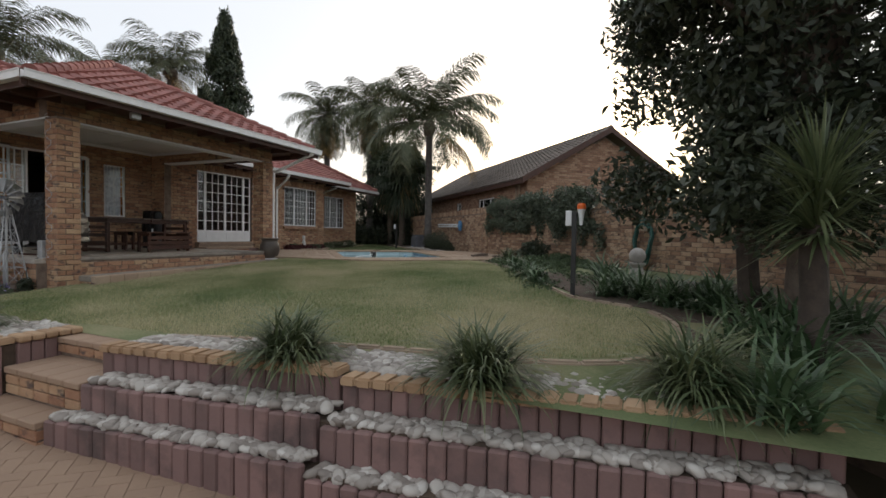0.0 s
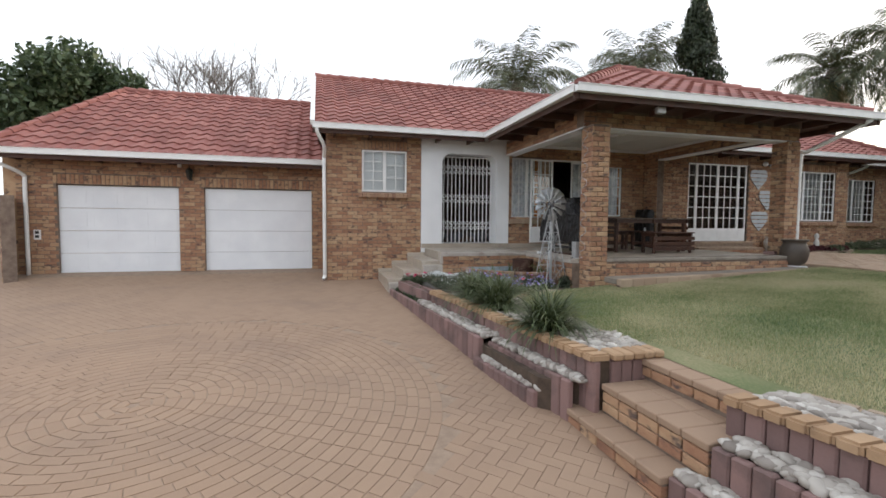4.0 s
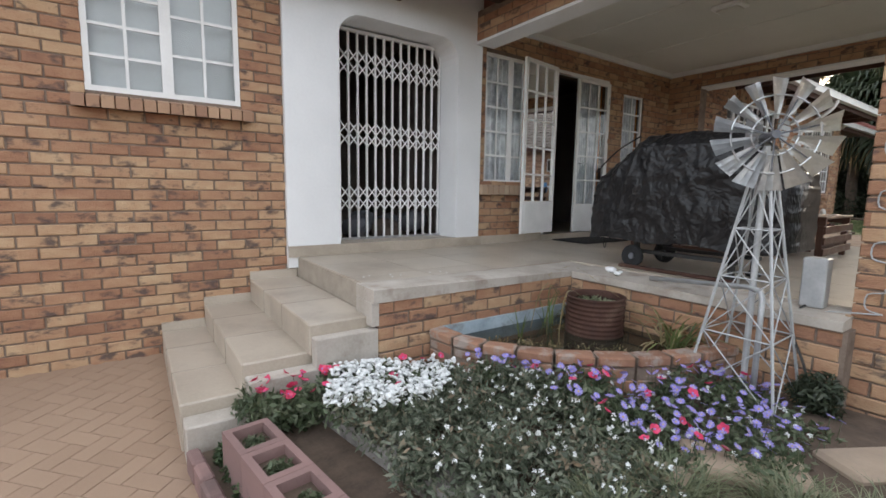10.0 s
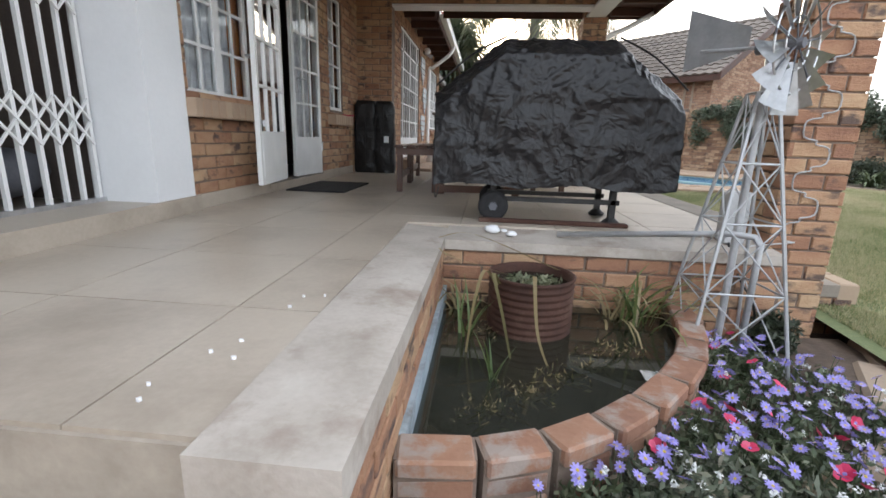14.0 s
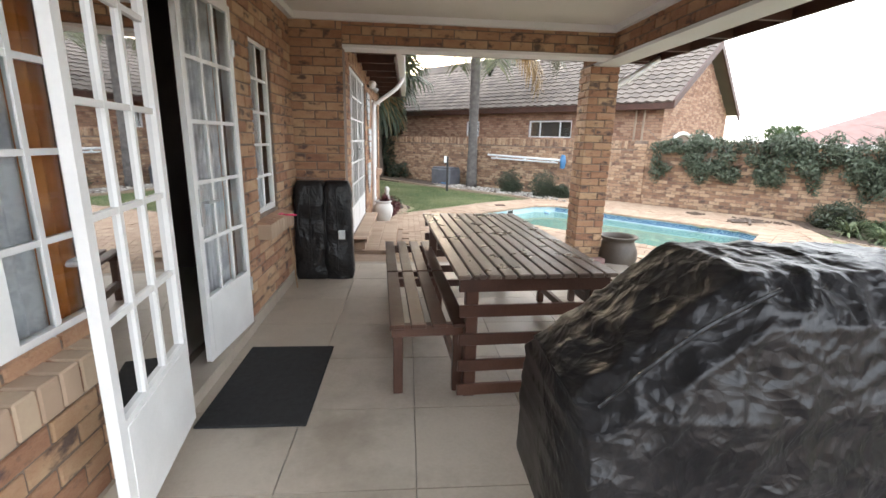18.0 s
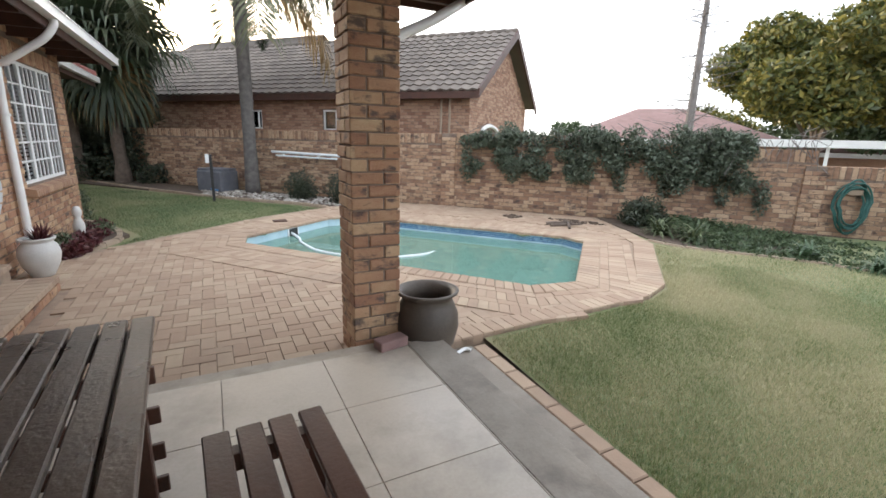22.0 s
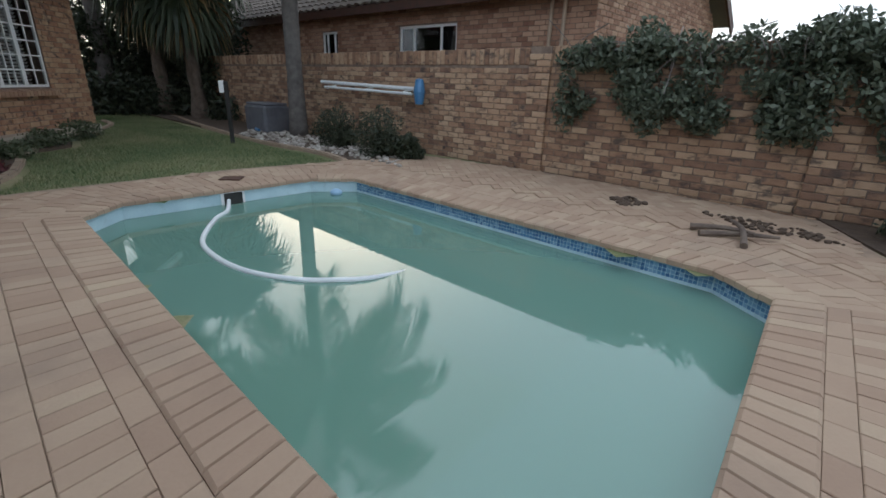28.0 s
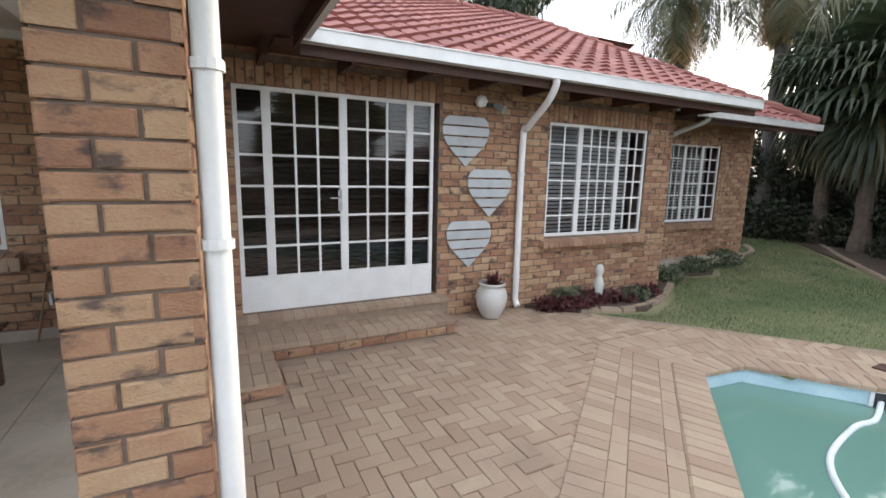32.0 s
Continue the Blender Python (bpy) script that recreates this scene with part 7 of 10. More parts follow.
for k in range(14):
    bm = bmesh.new()
    V = []
    for i in range(5):
        f = i / 4
        r = 0.085 + f * 0.215
        w = 0.012 + f * 0.038
        row = []
        for j in range(4):
            s = j / 3 * 2 - 1
            row.append(bm.verts.new((s * w, -0.10 + s * w * 0.75 + 0.012 * (1 - s * s), r)))
        V.append(row)
    for i in range(4):
        for j in range(3):
            bm.faces.new((V[i][j], V[i][j + 1], V[i + 1][j + 1], V[i + 1][j]))
    g = bmesh.ops.solidify(bm, geom=list(bm.faces), thickness=0.002)
    bl = part("blade", bm, M_STEEL, wm, "bare galvanised blade", smooth=False)
    bl.matrix_basis = pose(0, 0, HUBZ, 0, 0, WYAW) @ Matrix.Rotation(k * math.tau / 14, 4, "Y")
for k in range(7):
    spoke = part("spoke", tube(bmesh.new(), ((0, -0.10, 0.02), (0, -0.10, 0.20)), 0.0045, 5), M_GREYBOX, wm)
    spoke.matrix_basis = pose(0, 0, HUBZ, 0, 0, WYAW) @ Matrix.Rotation((k + 0.5) * math.tau / 7, 4, "Y")
part("tail_boom", tube(bmesh.new(), ((0, 0.0, HUBZ), (-0.20, 0.25, HUBZ + 0.02)), 0.008, 6), M_GREYPAINT, wm)
tl = bmesh.new()
vs = [tl.verts.new(p) for p in ((-0.06, 0.08, HUBZ + 0.0), (-0.25, 0.32, HUBZ - 0.07), (-0.25, 0.32, HUBZ + 0.23), (-0.06, 0.08, HUBZ + 0.10))]
tl.faces.new(vs)
bmesh.ops.solidify(tl, geom=list(tl.faces), thickness=0.004)
part("tail_vane", tl, M_GREYPAINT, wm, "plain grey tail vane")
wp = thing("water_pipe", "grey plastic water pipe with an elbow at the windmill", "pipe")
part("pipe", tube(bmesh.new(), ((3.30, 3.93, 0.2), (3.30, 3.93, 0.80), (3.28, 3.95, 0.84), (3.2, 4.0, 0.845), (2.40, 4.33, 0.735)), 0.016, 10), M_GREYPAINT, wp, smooth=True)
jb = thing("junction_box", "grey weatherproof junction box on the veranda edge", "junction box", at=(3.40, 4.40, FLOOR - 0.02))
part("box_body", box(-0.06, 0.06, -0.05, 0.05, 0.0, 0.30, 0.008), M_GREYPAINT, jb)
part("cable", tube(bmesh.new(), smoothpath([(0.0, 0, 0.02), (-0.04, -0.1, -0.02), (-0.02, -0.2, -0.15), (0.06, -0.25, -0.3), (0.1, -0.22, -0.5)], 5), 0.007, 6), M_BLACK, jb, "thin black cable")
zz = thing("pillar_heater_coil", "thin grey zigzag wire fixed to the brick pillar", "wire")
pts = []
for k in range(17):
    z = 0.75 + k * 0.14
    pts += [(3.72, 4.338, z), (3.72 + (0.07 if k % 2 else -0.07), 4.338, z + 0.02), (3.72 + (0.07 if k % 2 else -0.07), 4.338, z + 0.10), (3.72, 4.338, z + 0.12)]
part("wire", tube(bmesh.new(), smoothpath(pts, 3), 0.0042, 6), M_GREYPAINT, zz)
part("tail_wire", tube(bmesh.new(), ((3.72, 4.338, 0.75), (3.5, 4.338, 0.72), (3.45, 4.335, 0.70)), 0.0045, 6), M_GREYPAINT, zz)
cp = solo("copper_pipe", tube(bmesh.new(), ((3.585, 4.33, 0.72), (3.585, 4.33, 0.15)), 0.014, 8), M_COPING, "thin brown pipe beside the pillar", "pipe")

# ---- covered barbecue ----
bq = thing("covered_barbecue", "large barbecue under a wrinkled black cover", "barbecue", at=(2.38, 4.92, FLOOR))
half, dep = 0.75, 0.31


def cover_pt(u, v):
    """u along the outline over the top from front hem to back hem, v along the length."""
    x = -half + 2 * half * v
    low, top = 0.25, 1.125
    edge = 0.0
    e = min(v, 1 - v)
    htop = 0.80 + (top - 0.80) * min(1, e / 0.28) if e < 0.28 else top
    prof = [(-dep - 0.02, low), (-dep, 0.62 * htop + 0.1), (-dep * 0.92, htop - 0.10), (-dep * 0.55, htop), (dep * 0.55, htop), (dep * 0.92, htop - 0.10), (dep, 0.62 * htop + 0.1), (dep + 0.02, low)]
    f = u * (len(prof) - 1)
    i = min(int(f), len(prof) - 2)
    a, b = prof[i], prof[i + 1]
    t = f - i
    p = Vector((x, a[0] + (b[0] - a[0]) * t, a[1] + (b[1] - a[1]) * t))
    return p


bm = bmesh.new()
NU, NV = 130, 150
grid = []
for i in range(NU + 1):
    row = []
    for j in range(NV + 1):
        p = cover_pt(i / NU, j / NV)
        n1 = noise.noise(Vector((p.x * 3, p.y * 3, p.z * 3.4))) * 0.010
        wx, wz = p.x + 0.10 * noise.noise(p * 4), p.z + 0.10 * noise.noise(p * 4 + Vector((9, 0, 0)))
        n2 = 0.0
        for q_, (fx, fz, am) in enumerate(((5.0, 8.5, 0.010), (8.5, 4.5, 0.008), (14.0, 17.0, 0.004))):
            r_ = abs(noise.noise(Vector((wx * fx + q_ * 5, p.y * 5, wz * fz))))
            n2 += am * (0.28 - min(r_, 0.28)) / 0.28
        n3 = 0.0
        crease = 0.010 * math.exp(-((p.z - 0.79) / 0.010) ** 2) + 0.008 * math.exp(-((p.z - 0.50) / 0.010) ** 2)
        c = Vector((0, 0, 0.7))
        d = Vector((p.x * 0.2, p.y, (p.z - 0.7) * 0.6))
        d = d.normalized() if d.length > 0.01 else Vector((0, 0, 1))
        p += d * (n1 + n2 + n3 + crease + 0.01)
        if p.z < 0.3:
            p.z += 0.012 * math.sin(p.x * 9)
        row.append(bm.verts.new(p))
    grid.append(row)
for i in range(NU):
    for j in range(NV):
        bm.faces.new((grid[i][j], grid[i + 1][j], grid[i + 1][j + 1], grid[i][j + 1]))
for j in (0, NV):
    rim_ = [grid[i][j] for i in range(NU + 1)]
    n = NU // 2
    for i in range(n):
        q = [rim_[i], rim_[i + 1], rim_[NU - i - 1], rim_[NU - i]]
        q = list(dict.fromkeys(q))
        if len(q) > 2:
            bm.faces.new(q)
bmesh.ops.recalc_face_normals(bm, faces=list(bm.faces))
part("cover", bm, M_BLACKCOVER, bq, "wrinkled shiny black plastic cover", smooth=True)
for sx in (-1, 1):
    part("piping", tube(bmesh.new(), smoothpath([(sx * half * 0.44, -dep * 0.95, 1.13), (sx * half * 0.72, -dep * 0.99, 1.02), (sx * half, -dep, 0.84)], 5), 0.006, 6), M_BLACKCOVER, bq)
part("pull_cord", tube(bmesh.new(), smoothpath([(-half, -0.1, 0.30), (-half - 0.02, -0.12, 0.2), (-half - 0.01, -0.1, 0.12), (-half + 0.01, -0.11, 0.2)], 5), 0.004, 5), M_BLACK, bq)
for x in (-0.36, 0.42):
    for y in (-0.2, 0.2):
        part("leg", box(x - 0.02, x + 0.02, y - 0.02, y + 0.02, 0.03, 0.5), M_BLACK, bq)
part("frame_rail", box(-0.4, 0.46, -0.22, -0.18, 0.13, 0.16), M_BLACK, bq)
part("frame_rail", box(-0.4, 0.46, 0.18, 0.22, 0.13, 0.16), M_BLACK, bq)
for y in (-0.26, 0.26):
    w = part("wheel", lathe(bmesh.new(), ((0.03, -0.02), (0.075, -0.022), (0.095, -0.02), (0.10, 0.0), (0.095, 0.02), (0.075, 0.022), (0.03, 0.02)), 24), M_RUBBER, bq, smooth=True)
    w.matrix_basis = pose(-0.36, y, 0.10, 90, 0, 0)
    h_ = bmesh.new()
    lathe(h_, ((0, -0.026), (0.025, -0.026), (0.025, 0.026), (0, 0.026)), 12)
    for k in range(6):
        bx(h_, 0.02, 0.078, -0.008, 0.008, -0.012, 0.012, Matrix.Rotation(k * math.tau / 6, 4, "Z"))
    r_ = part("rim", h_, M_GREYBOX, w, "grey plastic spokes")
for x, y in ((0.42, -0.2), (0.42, 0.2)):
    part("caster", lathe(bmesh.new(), ((0.0, 0.0), (0.05, 0.0), (0.06, 0.015), (0.02, 0.05), (0.02, 0.09), (0, 0.09)), 12, (x, y, 0)), M_BLACK, bq)
part("ground_board", box(-0.45, 0.50, -0.33, -0.27, 0.0, 0.025, 0.004), M_RUST, bq, "rusty strip under the wheels")
rocks = []
for k, (x, y, s) in enumerate(((2.02, 4.36, 0.040), (2.13, 4.29, 0.025), (2.09, 4.40, 0.016))):
    v, f = STONES[k]
    o = new("white_stone", mesh_from("white_stone", v * s + np.array((x, y, FLOOR - 0.022 + s * 0.6)), f, M_WHITE, True))
    tagged(o, "small white stone lying on the veranda floor", "stone", "white stones")

# ---- table and benches ----
tb = thing("slatted_table", "long dark-stained slatted wooden patio table", "table", at=(1.84, 7.02, FLOOR), rz=3.3)
TL, TW, TH = 1.04, 0.455, 0.755
for k in range(11):
    x = -TW + k * (2 * TW - 0.072) / 10
    part("top_slat", box(x, x + 0.072, -TL, TL, TH - 0.025, TH, 0.005), M_TABLETOP, tb, "worn grey-brown slat with a grey sheen put into its colour")
for y in (-TL + 0.05, 0, TL - 0.09):
    part("bearer", box(-TW + 0.02, TW - 0.02, y, y + 0.04, TH - 0.11, TH - 0.026), M_TABLE, tb)
for x in (-TW + 0.05, TW - 0.09):
    part("side_rail", box(x, x + 0.035, -TL + 0.06, TL - 0.06, TH - 0.11, TH - 0.027), M_TABLE, tb)
for y in (-TL + 0.06, TL - 0.13):
    for x in (-TW + 0.06, TW - 0.13):
        part("leg", box(x, x + 0.07, y, y + 0.07, 0, TH - 0.11, 0.005), M_TABLE, tb)
    for z in (0.02, 0.17, 0.33, 0.50):
        yy = y - 0.022 if y < 0 else y + 0.07
        part("end_slat", box(-TW + 0.02, TW - 0.02, yy, yy + 0.022, z, z + 0.07, 0.004), M_TABLE, tb)


def bench(x, y, rz, label, length=1.06, w=0.22, modules=(-1, 1)):
    b = thing("slatted_bench", label, "bench", "patio benches", at=(x, y, FLOOR), rz=rz)
    h = 0.45
    for s in modules:
        y0 = 0.01 if s > 0 else length * s
        for k in range(4):
            xx = -w + k * (2 * w - 0.085) / 3
            part("seat_slat", box(xx, xx + 0.085, y0, y0 + length - 0.01, h - 0.025, h, 0.005), M_TABLE, b)
        for yy in (y0 + 0.05, y0 + length - 0.12):
            part("bearer", box(-w + 0.01, w - 0.01, yy, yy + 0.05, h - 0.09, h - 0.026), M_TABLE, b)
            for xx in (-w + 0.02, w - 0.075):
                part("leg", box(xx, xx + 0.055, yy, yy + 0.05, 0, h - 0.09, 0.004), M_TABLE, b)
        for xx in (-w + 0.025, w - 0.06):
            part("stretcher", box(xx, xx + 0.03, y0 + 0.1, y0 + length - 0.12, 0.12, 0.18), M_TABLE, b)
    return b


bench(1.24, 7.08, 3.3, "dark-stained slatted bench on the house side of the table")
side_bench = bench(2.60, 7.13, 3.3, "short dark-stained slatted bench on the lawn side of the table", 1.15, 0.20, (-0.5,))
for z in (0.06, 0.17, 0.28):
    part("side_board", box(0.186, 0.206, -0.57, 0.56, z, z + 0.075, 0.004), M_TABLE, side_bench)

mat_ = solo("door_mat", box(0.10, 0.66, 5.77, 6.68, FLOOR + 0.001, FLOOR + 0.016, 0.004), M_RUBBER, "black ribbed rubber door mat", "door mat")

# black bags in the corner
for k, (x, y, w) in enumerate(((0.19, 8.40, 0.17), (0.46, 8.40, 0.15))):
    bm = bmesh.new()
    rings = []
    for i in range(16):
        z = i / 15 * 1.02
        s = (1.06 - 0.10 * i / 15) if 0 < i < 14 else (0.98 if i < 2 else 0.93 - 0.16 * (i - 14))
        rings.append([bm.verts.new((x + math.copysign(abs(math.cos(t)) ** 0.45, math.cos(t)) * w * s * (1 + 0.10 * noise.noise(Vector((math.cos(t) * 2, z * 5, k * 3)))), y + math.copysign(abs(math.sin(t)) ** 0.6, math.sin(t)) * 0.105 * s * (1 + 0.35 * noise.noise(Vector((math.sin(t) * 2, z * 6, k * 5)))), FLOOR + z)) for t in [q * math.tau / 24 for q in range(24)]])
    for a, b in zip(rings, rings[1:]):
        for q in range(24):
            bm.faces.new((a[q], a[(q + 1) % 24], b[(q + 1) % 24], b[q]))
    bm.faces.new(rings[-1])
    bag = thing("black_storage_bag", "upright black zipped bag leaning in the veranda corner", "bag", "black bags")
    part("bag_body", bm, M_BLACKCOVER, bag, smooth=True)
    part("zip", tube(bmesh.new(), smoothpath([(x, y - 0.112, FLOOR + 0.1), (x + 0.01, y - 0.122, FLOOR + 0.5), (x, y - 0.10, FLOOR + 0.95)], 5), 0.006, 5), M_RUBBER, bag)
    part("strap", tube(bmesh.new(), smoothpath([(x - 0.1, y - 0.09, FLOOR + 0.85), (x - 0.12, y - 0.13, FLOOR + 0.6), (x - 0.1, y - 0.1, FLOOR + 0.35)], 5), 0.012, 6), M_RUBBER, bag)
    if k:
        part("bag_tag", box(x + 0.02, x + 0.085, y - 0.150, y - 0.135, FLOOR + 0.44, FLOOR + 0.53), M_HOSE, bag, "small pale tag")
br = solo("thin_stick", tube(bmesh.new(), ((0.10, 8.02, FLOOR), (0.03, 8.12, FLOOR + 0.62)), 0.008, 6), M_COPING, "thin pale stick leaning on the wall", "stick")
pr = solo("red_shears", bx(box(0.06, 0.20, 7.70, 7.72, 1.512, 1.525), 0.02, 0.08, 7.67, 7.75, 1.512, 1.53), M_PETALP, "small red-handled shears on the window sill", "shears")

# ---- pots ----
pt = thing("brown_pot", "large round brown glazed pot, empty", "pot", at=(3.86, 9.10, 0.524))
part("pot_body", lathe(bmesh.new(), ((0.0, 0.0), (0.13, 0.0), (0.15, 0.02), (0.215, 0.13), (0.245, 0.26), (0.238, 0.36), (0.205, 0.44), (0.19, 0.475), (0.20, 0.50), (0.235, 0.525), (0.24, 0.54), (0.222, 0.545), (0.195, 0.52), (0.175, 0.475), (0.20, 0.40), (0.22, 0.26), (0.19, 0.12), (0.0, 0.06)), 40), M_POT, pt, smooth=True)
wp2 = thing("white_pot_plant", "white urn pot with a dark red succulent", "pot plant", at=(0.72, 12.40, DECK))
part("pot_body", lathe(bmesh.new(), ((0, 0), (0.10, 0), (0.11, 0.015), (0.17, 0.14), (0.19, 0.25), (0.175, 0.33), (0.14, 0.375), (0.135, 0.39), (0.165, 0.41), (0.165, 0.43), (0.14, 0.43), (0.125, 0.40), (0.14, 0.36), (0, 0.36)), 32), M_WHITEPOT, wp2, smooth=True)


def rosette(bm, at, n, l, w, up, seed, droop=0.3, segs=3):
    rnd = random.Random(seed)
    for k in range(n):
        a = rnd.uniform(0, math.tau)
        e = rnd.uniform(up[0], up[1])
        ll = l * rnd.uniform(0.7, 1.1)
        d = Vector((math.cos(a), math.sin(a), 0))
        s = Vector((-math.sin(a), math.cos(a), 0))
        prev = None
        p = Vector(at)
        ang = e
        for i in range(segs + 1):
            f = i / segs
            ww = w * (1 - f) ** 0.7 * (0.55 + 0.45 * min(1, f * 4)) + 0.0005
            q = [bm.verts.new(p - s * ww), bm.verts.new(p + s * ww)]
            if prev:
                bm.faces.new((prev[0], prev[1], q[1], q[0]))
            prev = q
            p = p + (d * math.cos(ang) + Vector((0, 0, math.sin(ang)))) * (ll / segs)
            ang -= droop * (1 + f)
    return bm


part("succulent", rosette(rosette(bmesh.new(), (0, 0, 0.38), 40, 0.20, 0.02, (0.2, 1.4), 3, 0.1), (0.05, 0.02, 0.38), 30, 0.22, 0.02, (0.5, 1.5), 4, 0.1), M_REDLEAF, wp2)
st_ = bmesh.new()
lathe(st_, ((0, 0), (0.09, 0.0), (0.09, 0.04), (0.05, 0.06), (0.065, 0.14), (0.075, 0.24), (0.05, 0.32), (0.035, 0.35), (0.055, 0.40), (0.06, 0.44), (0.04, 0.50), (0, 0.52)), 16, (0.72, 14.15, 0.61))
solo("garden_statue", st_, M_WHITEPOT, "small weathered white garden statue in the bed", "statue", smooth=True)

# ---- lamp posts ----
def bollard(x, y, z, label, h=1.05, orange=False):
    b = thing("garden_lamp", label, "garden lamp", "garden lamps", at=(x, y, z))
    part("post", box(-0.032, 0.032, -0.032, 0.032, -0.05, h, 0.005), M_BLACK, b)
    part("lamp_head", box(-0.115, -0.033, -0.045, 0.045, h - 0.20, h + 0.01, 0.008), M_WHITE, b, "white lamp head with louvres")
    for k in range(3):
        part("louvre", box(-0.119, -0.113, -0.036, 0.036, h - 0.175 + k * 0.06, h - 0.15 + k * 0.06), M_BLACK, b)
    if orange:
        part("torch_cup", lathe(bmesh.new(), ((0.02, -0.12), (0.035, 0.02), (0.055, 0.10), (0.0, 0.10)), 10, (0.09, 0, h - 0.07)), M_WHITE, b)
        part("orange_cap", lathe(bmesh.new(), ((0.055, 0.1), (0.06, 0.15), (0.045, 0.18), (0, 0.18)), 10, (0.09, 0, h - 0.07)), mat("orange_plastic", [(0.3, (0.75, 0.13, 0.02)), (0.7, (0.85, 0.18, 0.03))], rough=0.4), b, "orange lamp cap")


bollard(11.85, 6.47, 0.40, "black garden lamp post with an orange cup light", 1.17, True)
bollard(2.48, 18.42, 0.58, "black garden lamp post with a white head", 1.1)

# ---- pump box and pool pole ----
px = thing("pump_box", "grey plastic pool pump cover beside the palm", "pump box", at=(2.62, 20.6, 0.57), rz=-48)
bm = box(-0.47, 0.47, -0.32, 0.32, 0, 0.60, 0.05)
part("cover", bm, M_GREYBOX, px)
part("lid", box(-0.44, 0.44, -0.29, 0.29, 0.60, 0.65, 0.025), M_GREYBOX, px)
part("valve", tube(bmesh.new(), ((0.2, -0.42, 0.1), (0.5, -0.5, 0.1)), 0.03, 8), M_BLUE, px, "blue valve")
wd = Vector((7.60 + 2.6, 15.95 - 27.4, 0)).normalized()
wn_ = Vector((wd.y, -wd.x, 0))


def on_wall(f, off, z):
    p = Vector((-2.6, 27.4, 0)) + wd * f + wn_ * off
    return (p.x, p.y, z)


LW = math.hypot(10.2, 11.45)
pp = thing("pool_pole", "long white pool pole with a blue brush hung on the wall", "pool pole")
part("pole", tube(bmesh.new(), (on_wall(LW - 5.2, 0.16, 1.72), on_wall(LW - 2.3, 0.16, 1.66)), 0.035, 8), M_HOSE, pp)
part("pole", tube(bmesh.new(), (on_wall(LW - 5.0, 0.22, 1.62), on_wall(LW - 2.4, 0.22, 1.58)), 0.025, 8), M_HOSE, pp)
part("brush", lathe(bmesh.new(), ((0.0, -0.22), (0.07, -0.20), (0.10, 0.0), (0.07, 0.20), (0, 0.22)), 10, on_wall(LW - 2.25, 0.18, 1.62)), M_BLUE, pp, "blue brush head")
for f_ in (LW - 4.9, LW - 3.7, LW - 2.6):
    part("hook", tube(bmesh.new(), (on_wall(f_, -0.05, 1.66), on_wall(f_, 0.24, 1.60)), 0.02, 6), M_PAINT, pp)

# ---- sticks and drain on the paving ----
for k, (x0, y0, x1, y1, z) in enumerate(((8.15, 12.75, 8.75, 12.55, 0.64), (8.3, 12.4, 8.6, 12.95, 0.68), (8.2, 12.95, 8.55, 12.6, 0.66))):
    solo("dry_branch", tube(bmesh.new(), smoothpath([(x0, y0, 0.625), ((x0 + x1) / 2 + 0.04, (y0 + y1) / 2, z), (x1, y1, z)], 5), [0.03 - 0.0016 * i for i in range(11)], 8), M_BARK, "dry broken branch lying on the paving", "branch", "dry branches")
pebbles("leaf_litter", "small heap of dry leaves on the paving", spots(7.95, 8.25, lambda x: 13.75, lambda x: 14.1, 60, 31), lambda x, y: DECK, 0.012, 0.03, 31, M_SOIL)
pebbles("leaf_litter", "dry leaves blown against the wall foot", spots(8.7, 9.3, lambda x: 13.0 - (x - 8.7), lambda x: 13.5 - (x - 8.7), 90, 32), lambda x, y: DECK, 0.012, 0.03, 32, M_SOIL)

# ---- hose on the boundary wall ----
hd = (Vector(BW[4]) - Vector(BW[3])).normalized()
hn = Vector((hd.y, -hd.x))
hp = Vector(BW[3]) + hd * 0.60 + hn * 0.14
hs = thing("garden_hose", "coiled green garden hose hanging on the brick wall", "garden hose", at=(hp.x, hp.y, 0.60))
yaw_h = math.degrees(math.atan2(hd.y, hd.x))
for k in range(7):
    w, h, dd = 0.20 + 0.025 * (k % 4), 0.34 + 0.04 * (k % 5), 0.03 * (k % 3)
    loop = [(w * math.cos(t) * (1 if math.sin(t) > 0 else 0.85), -dd + 0.02 * math.sin(3 * t), 0.52 + h * math.sin(t)) for t in [q * math.tau / 28 for q in range(28)]]
    o = part("hose_loop", tube(bmesh.new(), loop, 0.017, 6, True), M_GREENHOSE, hs, smooth=True)
    o.matrix_basis = pose(0, 0, 0.02 * (k % 3), 0, 2 * (k % 3 - 1), yaw_h)
o = part("holder", box(-0.11, 0.11, -0.04, 0.06, 0.76, 0.86, 0.01), M_KERB, hs, "plain block hose holder")
o.matrix_basis = pose(0, 0, 0, 0, 0, yaw_h)
bp = thing("ball_ornament", "round stone ball on a short pedestal in the bed", "ornament", at=(12.68, 8.95, 0.56))
part("pedestal", lathe(bmesh.new(), ((0, 0), (0.13, 0), (0.10, 0.12), (0.15, 0.18), (0.15, 0.21), (0, 0.21)), 16), M_CEMENT, bp)
part("ball", lathe(bmesh.new(), [(0.145 * math.sin(a), 0.335 - 0.145 * math.cos(a)) for a in [k * math.pi / 10 for k in range(11)]], 18), M_CEMENT, bp, smooth=True)

solo("white_drain_pipe", tube(bmesh.new(), smoothpath([(3.66, 9.00, 0.54), (3.80, 8.93, 0.537), (4.05, 8.98, 0.54), (4.16, 9.02, 0.545), (4.20, 8.99, 0.54)], 5), 0.014, 8), M_PAINT, "short white plastic drain pipe behind the brown pot", "pipe", smooth=True)

